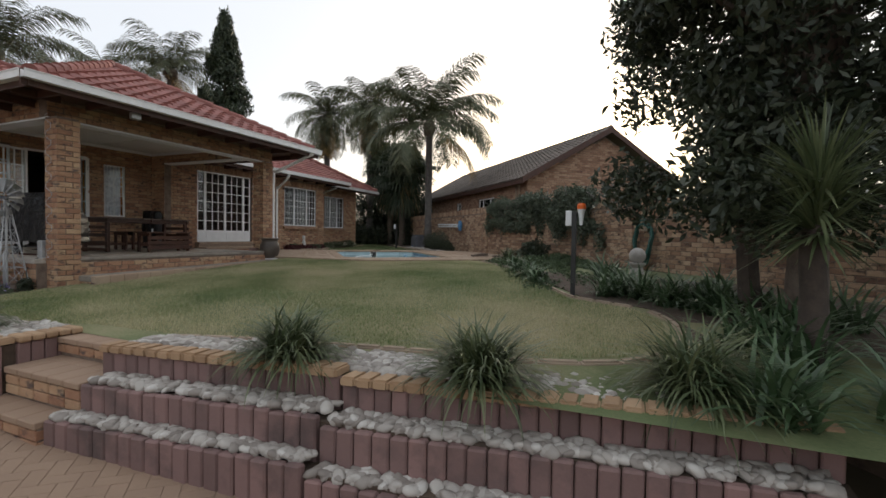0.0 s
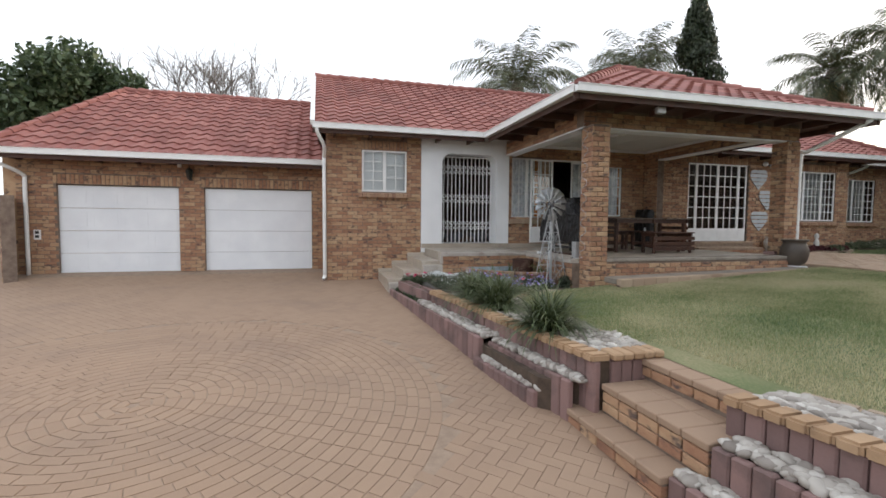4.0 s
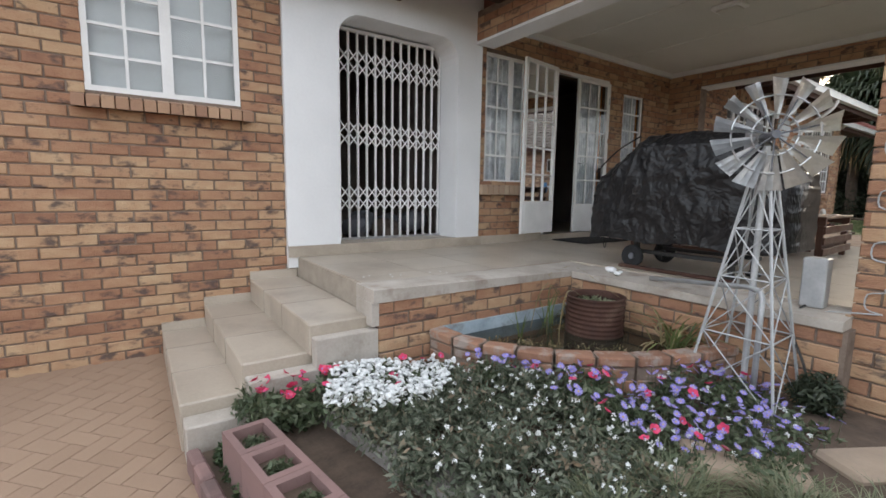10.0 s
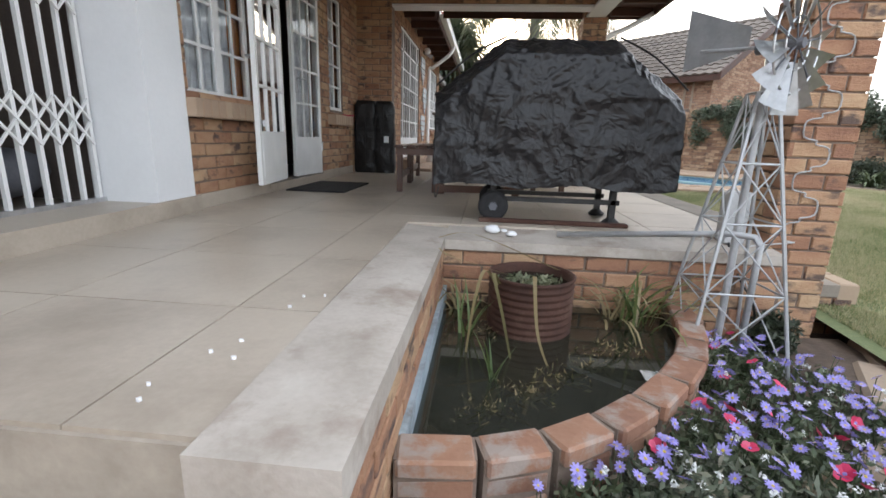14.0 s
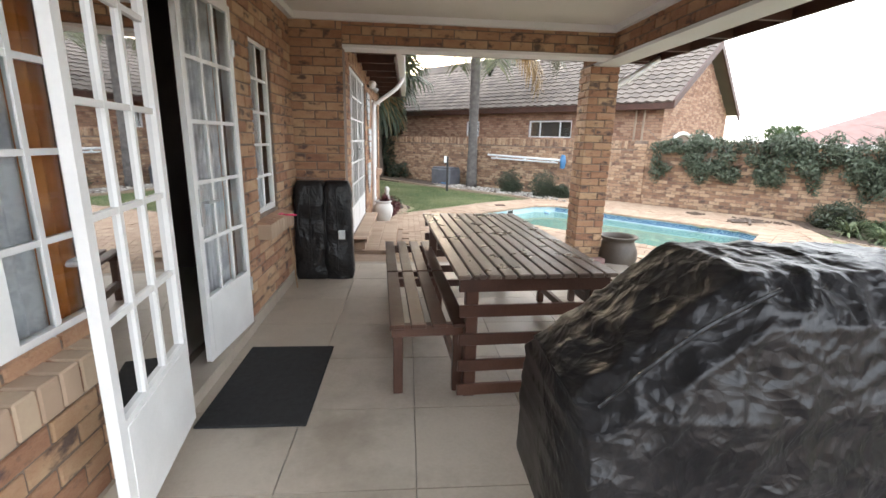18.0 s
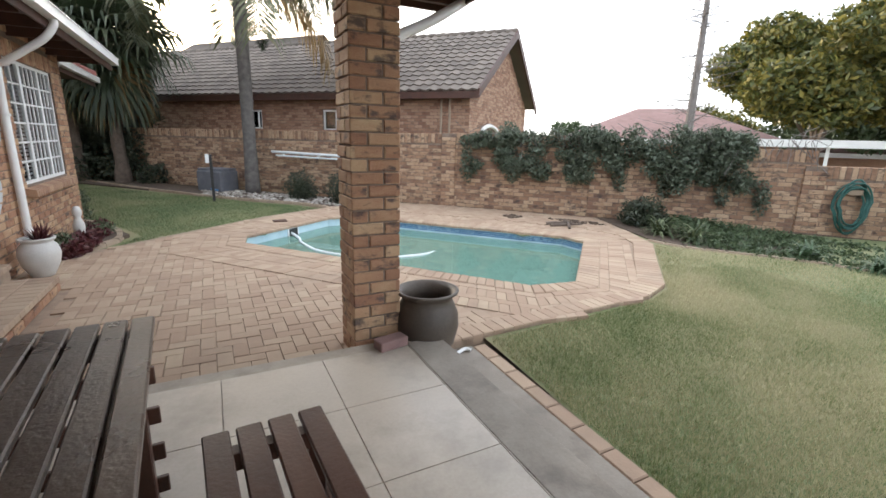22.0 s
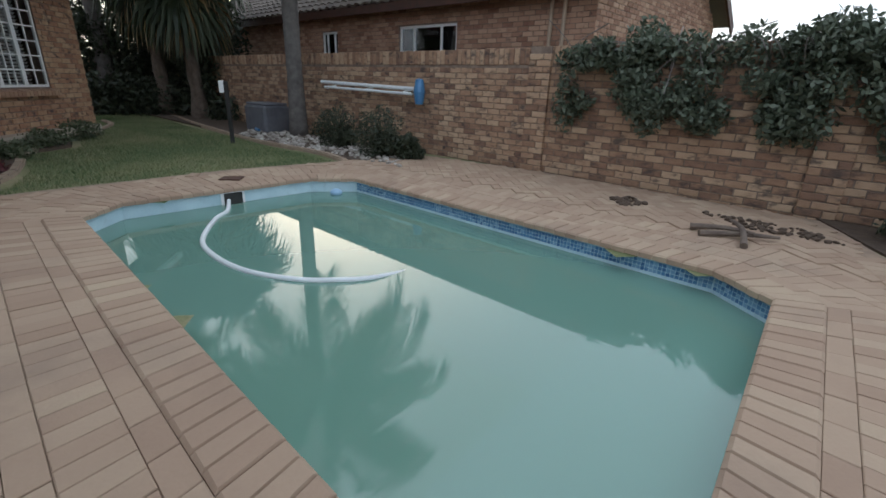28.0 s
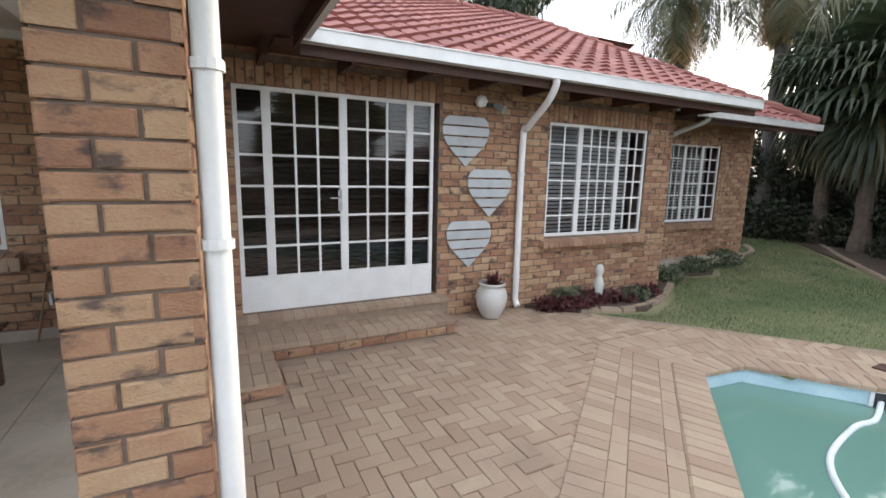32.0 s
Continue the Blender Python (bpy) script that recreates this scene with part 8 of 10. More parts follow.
# ---- boundary wall ----
BTOP = [2.28, 2.30, 2.12, 1.84, 1.62, 1.5]
BBOT = [0.4, 0.5, 0.5, 0.3, 0.0, -0.4]
for k in range(6):
    a, b = Vector(BW[k]), Vector(BW[k + 1])
    L = (b - a).length
    yaw = math.degrees(math.atan2(b.y - a.y, b.x - a.x))
    top = BTOP[k]
    nm = "wall_boundary_%d" % (k + 1)
    near = ((a.x + b.x) / 2, (a.y + b.y) / 2, 1.5) if k else (6.5, 17.2, 1.5)
    n = round(L / 0.092)
    w = struct(nm, wall_core(bmesh.new(), a, yaw, L, 0.22, BBOT[k] - 0.6, top), M_MORTAR)
    items = brick_items(a, yaw, L, BBOT[k], top - 0.22, material=M_WALLBRICK, seed=60 + k)
    face = pose(a.x, a.y, 0, 0, 0, yaw)
    rnd = random.Random(k)
    for i in range(n):
        items.append((face @ pose(i * L / n, -0.014 + rnd.uniform(-0.004, 0.004), top - 0.215 + rnd.uniform(-0.004, 0.004), 0, 0, 0), brick_mesh(L / n - 0.012, 0.222, 0.25, 0.008, M_WALLBRICK)))
    LATER.append((w, items, near, (260, 240, 220, 160, 60, 10)[k]))
    # pilaster at the joint
    p = thing("wall_pilaster", "weathered brick pilaster in the boundary wall", "pilaster", "wall pilasters", at=(a.x, a.y, 0), rz=yaw)
    part("core", box(-0.165, 0.165, -0.05, 0.25, BBOT[k] - 0.4, top), M_MORTAR, p)
    its = []
    m = pose(a.x, a.y, 0, 0, 0, yaw)
    for r in range(int((top - BBOT[k]) / 0.086)):
        z = BBOT[k] + r * 0.086
        if r % 2:
            its.append((m @ pose(-0.172, -0.062, z, 0, 0, 0), brick_mesh(0.222, 0.075, 0.1, 0.006, M_WALLBRICK)))
            its.append((m @ pose(0.06, -0.062, z, 0, 0, 0), brick_mesh(0.112, 0.075, 0.1, 0.006, M_WALLBRICK)))
        else:
            its.append((m @ pose(-0.05, -0.062, z, 0, 0, 0), brick_mesh(0.222, 0.075, 0.1, 0.006, M_WALLBRICK)))
            its.append((m @ pose(-0.172, -0.062, z, 0, 0, 0), brick_mesh(0.112, 0.075, 0.1, 0.006, M_WALLBRICK)))
    LATER.append((p, its, (a.x, a.y, 1), 60))
brick_wall("wall_boundary_garage", (-3.5, -8.2), 30, 3.6, 0.0, 1.85, (-1, -7, 1), material=M_WALLBRICK, count=60, seed=77, zb=-0.5)
struct("wall_boundary_back", box(-14, -2.6, 27.3, 27.52, 0.2, 2.2), M_WALLBRICK)
struct("wall_boundary_far", box(-14.2, -14, 18, 27.5, 0.2, 2.2), M_WALLBRICK)
struct("wall_boundary_drive", box(20.6, 20.8, -14, 1.2, -1.4, 1.3), M_WALLBRICK)
struct("wall_boundary_street", box(-6, 20.8, -14.2, -14, -1.2, 1.3), M_WALLBRICK)

# ---- neighbour's house ----
NC = Vector((9.05, 16.9))
nu = Vector((-9.1, 10.4)).normalized()       # along the eave
nv = Vector((nu.y, -nu.x))                   # along the gable
yaw_e = math.degrees(math.atan2(-nu.y, -nu.x))
nh = thing("neighbour_house", "brick neighbour house with a dark grey tile roof", "house")
EZN, AZN, GW, GL = 3.42, 5.42, 7.0, 17.0


def npt(u, v, z):
    p = NC + nu * u + nv * v
    return Vector((p.x, p.y, z))


far_end = NC + nu * GL
NWIN = [(GL - 5.1, GL - 3.35, 2.35, 2.95), (GL - 8.2, GL - 7.5, 2.35, 2.95)]
wb = wall_core(bmesh.new(), far_end, yaw_e, GL - 0.35, 0.22, -1.2, EZN, NWIN)
part("wall", wb, M_MORTAR, nh)
fo = far_end + Vector((0, 0))
items = brick_items(far_end, yaw_e, GL - 0.35, 1.6, EZN, NWIN, material=M_NBRICK, seed=80)
gyaw = math.degrees(math.atan2(nv.y, nv.x))
gcorner = NC + nu * 0.35
gb = bmesh.new()
for a, b in (((0.35, 0), (0.57, 0)),):
    ring = [npt(0.35, 0, -1.2), npt(0.35, GW, -1.2), npt(0.35, GW, EZN), npt(0.35, GW / 2, AZN - 0.12), npt(0.35, 0, EZN)]
    ring2 = [npt(0.57, 0, -1.2), npt(0.57, GW, -1.2), npt(0.57, GW, EZN), npt(0.57, GW / 2, AZN - 0.12), npt(0.57, 0, EZN)]
    A, B = [gb.verts.new(p) for p in ring], [gb.verts.new(p) for p in ring2]
    gb.faces.new(A)
    gb.faces.new(B[::-1])
    for i in range(5):
        gb.faces.new((A[i], A[(i + 1) % 5], B[(i + 1) % 5], B[i]))
part("gable_wall", gb, M_MORTAR, nh)
for it in brick_items(gcorner, gyaw, GW, 1.2, AZN - 0.1, [(1.0, 2.9, -1, 2.55), (3.6, 5.5, -1, 2.55)], material=M_NBRICK, seed=81):
    loc = it[0].translation
    v = (Vector((loc.x, loc.y)) - gcorner).dot(nv) + 0.11
    if loc.z < EZN + (AZN - 0.15 - EZN) * (1 - abs(v - GW / 2) / (GW / 2)) - 0.05:
        items.append(it)
LATER.append((nh, items, (8.5, 17.5, 2.5), 250))
for v0 in (1.0, 3.6):
    m = Matrix.Translation((gcorner.x, gcorner.y, 0)) @ pose(0, 0, 0, 0, 0, gyaw)
    part("garage_door", box(v0, v0 + 1.9, 0.02, 0.06, -0.5, 2.5, m=m), M_RUST, nh, "dark red roller door")
    pts = [m @ Vector((v0 + 0.95 + 0.98 * math.cos(t), -0.03, 2.25 + 0.34 * math.sin(t))) for t in [k * math.pi / 10 for k in range(11)]]
    part("arch", tube(bmesh.new(), pts, 0.06, 6), M_PAINT, nh, "pale arch over the door")
for a, b, c, d in NWIN[:1] + NWIN[1:]:
    m = Matrix.Translation((far_end.x, far_end.y, 0)) @ pose(0, 0, 0, 0, 0, yaw_e)
    wf = bmesh.new()
    for x0, x1, z0, z1 in ((a, b, c, c + 0.05), (a, b, d - 0.05, d), (a, a + 0.05, c, d), (b - 0.05, b, c, d), (a + (b - a) * 0.25, a + (b - a) * 0.25 + 0.04, c, d), (a + (b - a) * 0.72, a + (b - a) * 0.72 + 0.04, c, d)):
        bx(wf, x0, x1, 0.03, 0.08, z0, z1, m)
    wobj = part("window", wf, M_PAINT, nh, "white steel window")
    part("pane", box(a + 0.03, b - 0.03, 0.055, 0.06, c + 0.03, d - 0.03, m=m), M_GLASS, wobj)
    # dark slab behind the pane stands in for an unlit room
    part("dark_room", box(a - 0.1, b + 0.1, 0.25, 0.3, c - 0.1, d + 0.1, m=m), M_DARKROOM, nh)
slope_l = math.hypot(GW / 2 + 0.35, AZN - EZN + 0.19)
e0, e1 = npt(-0.0, -0.35, EZN - 0.02), npt(GL, -0.35, EZN - 0.02)
roof_face(nh, e0, e1, tuple(nv * (GW / 2 + 0.35)), AZN - EZN + 0.19, [(0, 0), (GL, 0), (GL, slope_l), (0, slope_l)], T_GREY, (8.5, 17.5, 4), 100, M_TIMBER)
rb = bmesh.new()
rb.faces.new([rb.verts.new(p) for p in (npt(0, GW / 2, AZN + 0.15), npt(GL, GW / 2, AZN + 0.15), npt(GL, GW + 0.35, EZN), npt(0, GW + 0.35, EZN))])
part("roof_back", rb, M_ROOFGREY, nh)
for v0, v1 in ((-0.4, GW / 2), (GW + 0.4, GW / 2)):
    p, q = npt(-0.04, v0, EZN - 0.06 if v0 < 1 else EZN - 0.06), npt(-0.04, v1, AZN + 0.12)
    bm = bmesh.new()
    vs = [[bm.verts.new(s + Vector((0, 0, z)) + Vector((nu.x, nu.y, 0)) * o) for z, o in ((-0.14, 0), (0.10, 0), (0.10, 0.05), (-0.14, 0.05))] for s in (p, q)]
    for i in range(4):
        bm.faces.new((vs[0][i], vs[0][(i + 1) % 4], vs[1][(i + 1) % 4], vs[1][i]))
    bm.faces.new(vs[0])
    bm.faces.new(vs[1][::-1])
    part("barge_board", bm, M_TIMBER, nh, "dark barge board")
hip_caps(nh, (npt(0, GW / 2, AZN + 0.16), npt(GL, GW / 2, AZN + 0.16)), M_ROOFGREY)
ft = bmesh.new()
m = Matrix.Translation((e1.x, e1.y, 0)) @ pose(0, 0, 0, 0, 0, yaw_e)
bx(ft, 0, GL, -0.02, 0.02, EZN - 0.2, EZN - 0.03, m)
part("fascia", ft, M_TIMBER, nh)
for f in (GL - 0.9, GL - 1.15):
    a = far_end - nu * f
    part("vent_pipe", tube(bmesh.new(), ((a.x - nv.x * 0.06, a.y - nv.y * 0.06, 1.6), (a.x - nv.x * 0.06, a.y - nv.y * 0.06, 3.25)), 0.035, 8), M_KERB, nh)
# second, higher gable of the same house behind
hb = bmesh.new()
base = [npt(9.5, 2.0, -1), npt(9.5, 9.5, -1), npt(16.5, 9.5, -1), npt(16.5, 2.0, -1)]
A = [hb.verts.new(p) for p in base]
B = [hb.verts.new(p + Vector((0, 0, 5.2))) for p in base]
for i in range(4):
    hb.faces.new((A[i], A[(i + 1) % 4], B[(i + 1) % 4], B[i]))
g1, g2 = hb.verts.new(npt(9.5, 5.75, 6.4)), hb.verts.new(npt(16.5, 5.75, 6.4))
hb.faces.new((B[0], B[1], g1))
hb.faces.new((B[2], B[3], g2))
bmesh.ops.recalc_face_normals(hb, faces=list(hb.faces))
part("upper_wall", hb, M_NBRICK, nh)
for va, vb in ((1.6, 5.75), (9.9, 5.75)):
    e0 = npt(9.2, va, 4.05)
    rb = bmesh.new()
    vs = [rb.verts.new(p) for p in (npt(9.1, va, 4.02), npt(16.9, va, 4.02), npt(16.9, vb, 6.46), npt(9.1, vb, 6.46))]
    rb.faces.new(vs)
    bmesh.ops.solidify(rb, geom=list(rb.faces), thickness=0.08)
    part("upper_roof", rb, M_ROOFGREY, nh)


def plain_house(x, y, yaw, w, d, h, rise, wallm, roofm, label, name="far_house"):
    t = thing(name, label, "house", "far houses", at=(x, y, -1.0), rz=yaw)
    part("wall", box(-w / 2, w / 2, -d / 2, d / 2, 0, h), wallm, t)
    bm = bmesh.new()
    o = 0.4
    a = [bm.verts.new(p) for p in ((-w / 2 - o, -d / 2 - o, h), (w / 2 + o, -d / 2 - o, h), (w / 2 + o, d / 2 + o, h), (-w / 2 - o, d / 2 + o, h), (-w / 2 + d / 2.2, 0, h + rise), (w / 2 - d / 2.2, 0, h + rise))]
    for f in ((0, 1, 5, 4), (1, 2, 5), (2, 3, 4, 5), (3, 0, 4), (3, 2, 1, 0)):
        bm.faces.new([a[i] for i in f])
    part("roof", bm, roofm, t)
    part("fascia", bx(bx(box(-w / 2 - o, w / 2 + o, -d / 2 - o - 0.03, -d / 2 - o, h - 0.15, h + 0.06), -w / 2 - o - 0.03, -w / 2 - o, -d / 2 - o, d / 2 + o, h - 0.15, h + 0.06), -w / 2 - o, w / 2 + o, d / 2 + o, d / 2 + o + 0.03, h - 0.15, h + 0.06), M_PAINT, t)
    for k in range(3):
        xx = -w / 2 + w * (k + 0.5) / 3
        # plain slab as window; the dark of unlit glass is its colour
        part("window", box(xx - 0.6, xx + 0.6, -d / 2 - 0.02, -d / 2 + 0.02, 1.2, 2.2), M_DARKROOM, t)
    return t


M_FARROOF = mat("faded_roof_tile", [(0.2, (0.20, 0.115, 0.10)), (0.8, (0.30, 0.19, 0.17))], scale=2, rough=0.85, bump=0.3)
plain_house(24.2, 23.2, -48, 9, 7, 3.35, 1.65, M_NBRICK, M_FARROOF, "low brick house with a faded red roof beyond the wall")
plain_house(34, 13, -75, 15, 8, 2.9, 1.6, M_NBRICK, M_FARROOF, "far red-roofed house beyond the driveway wall")
cpt = thing("carport", "white metal carport roof on thin posts beyond the wall", "carport", at=(18.5, 13.2, -1.0), rz=-62)
part("roof_sheet", box(-3.2, 3.2, -1.6, 1.6, 3.25, 3.33), M_GREYPAINT, cpt)
part("fascia", box(-3.25, 3.25, -1.66, -1.6, 3.18, 3.38), M_PAINT, cpt)
for x in (-3.0, 0, 3.0):
    part("post", box(x - 0.04, x + 0.04, -1.55, -1.47, 0, 3.25), M_PAINT, cpt)


# ---- plants ----
def leaf_cloud(name, label, category, blobs, n, size, material, seed, kind="", parent=None, squash=1.0, hollow=0.55, long=1.6):
    """Many small leaves over a set of blobs (centre, radii), with uneven density and gaps."""
    rs = np.random.RandomState(seed)
    vol = np.array([b[1][0] * b[1][1] * b[1][2] for b in blobs]) ** (2 / 3)
    pick = rs.choice(len(blobs), n, p=vol / vol.sum())
    d = rs.normal(size=(n, 3))
    d /= np.linalg.norm(d, axis=1)[:, None]
    r = hollow + (1 - hollow) * rs.rand(n) ** 0.6
    r *= 1 + 0.18 * np.sin(d[:, 0] * 5 + pick) * np.cos(d[:, 2] * 6 + pick * 2)
    C = np.array([b[0] for b in blobs])[pick]
    R = np.array([b[1] for b in blobs])[pick]
    P = C + d * R * r[:, None]
    a = rs.normal(size=(n, 3))
    a[:, 2] *= squash
    a /= np.linalg.norm(a, axis=1)[:, None]
    b_ = np.cross(a, rs.normal(size=(n, 3)))
    b_ /= np.linalg.norm(b_, axis=1)[:, None]
    s = size * (0.6 + 0.8 * rs.rand(n))[:, None]
    A, B = a * s * long, b_ * s
    V = np.empty((n, 4, 3))
    V[:, 0], V[:, 1], V[:, 2], V[:, 3] = P - A, P - A * 0.1 + B * 0.6, P + A, P - A * 0.1 - B * 0.6
    me = bpy.data.meshes.new(name)
    me.vertices.add(4 * n)
    me.vertices.foreach_set("co", V.reshape(-1))
    me.loops.add(4 * n)
    me.loops.foreach_set("vertex_index", np.arange(4 * n))
    me.polygons.add(n)
    me.polygons.foreach_set("loop_start", np.arange(0, 4 * n, 4))
    me.update()
    me.validate()
    me.materials.append(material)
    o = new(name, me)
    if parent is not None:
        o.parent = parent
    elif label:
        tagged(o, label, category, kind=kind)
    return o


def strap_clump(x, y, z, n, l, w, seed, label, material=M_STRAP, up=(0.5, 1.5), droop=0.28, name="strap_leaf_clump", group="strap-leaf clumps", segs=6, spread=0.1):
    rnd = random.Random(seed)
    bm = bmesh.new()
    for k in range(n):
        a = rnd.uniform(0, math.tau)
        rr_ = rnd.uniform(0, spread)
        rosette(bm, (math.cos(a) * rr_, math.sin(a) * rr_, 0), 1, l, w, up, seed * 1000 + k, droop * rnd.uniform(0.7, 1.3), segs)
    o = solo(name, bm, material, label, "plant", group)
    o.matrix_basis = pose(x, y, z, 0, 0, 0)
    return o


AG = "large clump of arching dark green strap leaves"
for k, (x, y, z, s) in enumerate(((10.15, 2.80, 0.18, 0.92), (11.66, 2.98, 0.16, 1.0), (13.0, 3.38, 0.15, 1.05), (6.47, 2.20, 0.17, 1.0), (4.42, 2.10, 0.17, 0.95), (5.16, 2.16, 0.17, 1.05))):
    strap_clump(x, y, z + 0.02, 520, 0.66 * s, 0.0125, 100 + k, AG, up=(0.35, 1.55), droop=0.20, spread=0.17)
for k in range(9):
    rnd = random.Random(300 + k)
    x = 12.25 + 0.22 * k + rnd.uniform(-0.12, 0.12)
    strap_clump(x, 6.65 - 0.12 * k + rnd.uniform(-0.2, 0.3), 0.38, 70, 0.5, 0.02, 400 + k, "broad green strap leaves in the wall bed", M_BROADSTRAP, (0.5, 1.5), 0.2, "broad_leaf_clump", "wall bed clumps", 5, 0.15)
for k, (x, y) in enumerate(((12.6, 6.9), (13.1, 6.3), (13.6, 6.6), (13.5, 5.9), (13.9, 4.9), (14.5, 5.6), (14.6, 4.4), (12.2, 7.9), (15.2, 4.9), (13.5, 4.4), (13.4, 3.1), (14.1, 3.3), (13.7, 4.0), (13.8, 4.3))):
    strap_clump(x, y, lawn_z(x, y) - 0.02, 90, 0.62, 0.024, 500 + k, "broad green strap leaves crowding the terrace corner", M_BROADSTRAP, (0.5, 1.5), 0.18, "broad_leaf_clump", "wall bed clumps", 5, 0.2)
for k, (x, y) in enumerate(((9.65, 11.5), (9.75, 10.9), (10.25, 9.5), (10.55, 8.7), (10.9, 8.1), (11.2, 7.4))):
    strap_clump(x, y, 0.58 - 0.05 * max(0, 9.5 - y), 90 if k < 2 else 60, 0.55 if k < 2 else 0.40, 0.024, 600 + k, "pale green strap-leaf clump under the wall", M_STRAP if k < 2 else M_BROADSTRAP, (0.4, 1.5), 0.3, "broad_leaf_clump", "wall bed clumps", 5, 0.12)
leaf_cloud("ground_cover", "low dark green ground cover along the wall", "plant", [((9.75 + 0.23 * (k % 8) + 0.55 * (k // 8), 10.6 - 0.5 * (k % 8) + 0.75 * (k // 8), 0.60 - 0.03 * (k % 8) + 0.04 * (k // 8)), (0.42, 0.45, 0.12)) for k in range(24)], 20000, 0.022, M_SHRUB, 21, "stuff", hollow=0.1)
leaf_cloud("dark_bush", "rounded dark bush at the wall foot", "bush", [((10.1, 12.3, 0.75), (0.45, 0.45, 0.4))], 3000, 0.025, M_DARKLEAF, 22, hollow=0.2)
for k, (x, y, r) in enumerate(((4.45, 18.05, 0.40), (5.25, 17.0, 0.43), (5.72, 16.75, 0.22))):
    leaf_cloud("round_shrub", "round dark green shrub in the pebble bed", "shrub", [((x, y, 0.58 + r * 0.8), (r, r, r * 1.1)), ((x + 0.15, y, 0.58 + r * 0.5), (r * 0.8, r * 0.8, r * 0.6))], 4200, 0.018, M_DARKLEAF, 40 + k, hollow=0.2)
leaf_cloud("bed_succulents", "low reddish succulents along the house bed", "plant", [((0.75 + 0.05 * (k % 3), 13.25 + 0.26 * k, 0.66), (0.17, 0.2, 0.11)) for k in range(8)], 2200, 0.03, M_REDLEAF, 51, "stuff", hollow=0.2)
leaf_cloud("bed_greens", "low grey-green plants along the house bed", "plant", [((0.6, 13.7, 0.68), (0.2, 0.35, 0.14)), ((0.85, 14.7, 0.68), (0.2, 0.3, 0.12)), ((0.2, 16.2, 0.7), (0.3, 0.4, 0.16)), ((-0.1, 17.4, 0.7), (0.3, 0.5, 0.18)), ((-0.3, 18.6, 0.72), (0.3, 0.5, 0.2))], 4000, 0.025, M_BEDLEAF, 52, "stuff", hollow=0.1)

# creeper over the boundary wall
cb_ = []
rnd = random.Random(8)
a, b, c = Vector(BW[1]), Vector(BW[2]), Vector(BW[3])
for k in range(92):
    f = rnd.random()
    p = a.lerp(b, 0.1 + f * 0.9) if k % 2 else b.lerp(c, f * 0.72)
    n = Vector((-0.74, -0.67))
    o = rnd.uniform(0.02, 0.22)
    big = 1.0 if (k % 2 == 0 or f > 0.25) else 0.6
    zc = 2.32 - 0.85 * rnd.random() ** 1.6
    cb_.append(((p.x + n.x * o, p.y + n.y * o, zc), (0.25 * big, 0.25 * big, rnd.uniform(0.14, 0.32) * big)))
for f, z in ((0.12, 1.5), (0.35, 1.35), (0.62, 1.3), (0.8, 1.2)):
    p = b.lerp(c, f)
    cb_.append(((p.x - 0.1, p.y - 0.05, z), (0.16, 0.16, 0.35)))
p = a.lerp(b, 0.15)
cb_.append(((p.x - 0.1, p.y - 0.08, 1.6), (0.2, 0.2, 0.45)))
creeper = thing("wall_creeper", "dense dusty green creeper hanging over the boundary wall", "creeper")
leaf_cloud("creeper_leaves", "", "", cb_, 34000, 0.030, M_CREEPER, 61, parent=creeper, hollow=0.25, long=1.3)
tw = bmesh.new()
for k in range(60):
    q = rnd.random()
    p = a.lerp(b, 0.05 + q) if k % 2 and q < 0.95 else b.lerp(c, q)
    tube(tw, smoothpath([(p.x, p.y, 2.0), (p.x - rnd.uniform(-0.2, 0.4), p.y - rnd.uniform(-0.2, 0.3), 2.3), (p.x - rnd.uniform(-0.4, 0.5), p.y - rnd.uniform(-0.4, 0.4), rnd.uniform(1.6, 2.6))], 4), 0.006, 4)
o = part("creeper_stem", tw, M_BARE, creeper)
tagged(o, kind="stuff")


# palms
def frond(bm, base, yaw, pitch, l, rnd, droop=1.5, leaflets=44, ll=0.42, lw=0.024, hang=0.75):
    """A feather frond: arching rib with hanging leaflets."""
    p = Vector(base)
    d = Vector((math.cos(yaw), math.sin(yaw), 0))
    side = Vector((-d.y, d.x, 0))
    n = 14
    ang = pitch
    pts = [p.copy()]
    for i in range(n):
        p = p + (d * math.cos(ang) + Vector((0, 0, math.sin(ang)))) * (l / n)
        ang -= droop / n * (0.5 + i / n)
        pts.append(p.copy())
    tube(bm, pts, [0.022 * (1 - i / (n + 2)) for i in range(n + 1)], 4)
    for i in range(leaflets):
        f = 0.12 + 0.88 * i / leaflets
        k = min(int(f * n), n - 1)
        q = pts[k].lerp(pts[k + 1], f * n - k)
        t = (pts[k + 1] - pts[k]).normalized()
        up = side.cross(t)
        L = ll * (0.55 + 0.9 * math.sin(math.pi * (0.12 + 0.8 * f))) * rnd.uniform(0.8, 1.1)
        for s in (-1, 1):
            dr = (side * s * 0.8 + t * 0.55 + up * rnd.uniform(-0.15, 0.35)).normalized()
            a0 = q
            a1 = q + dr * L * 0.5 + Vector((0, 0, -hang * 0.12 * L))
            a2 = q + dr * L * 0.92 + Vector((0, 0, -hang * 0.62 * L))
            w = t * lw
            v = [bm.verts.new(c) for c in (a0 - w * 0.5, a0 + w * 0.5, a1 + w, a1 - w, a2)]
            bm.faces.new((v[0], v[1], v[2], v[3]))
            bm.faces.new((v[3], v[2], v[4]))


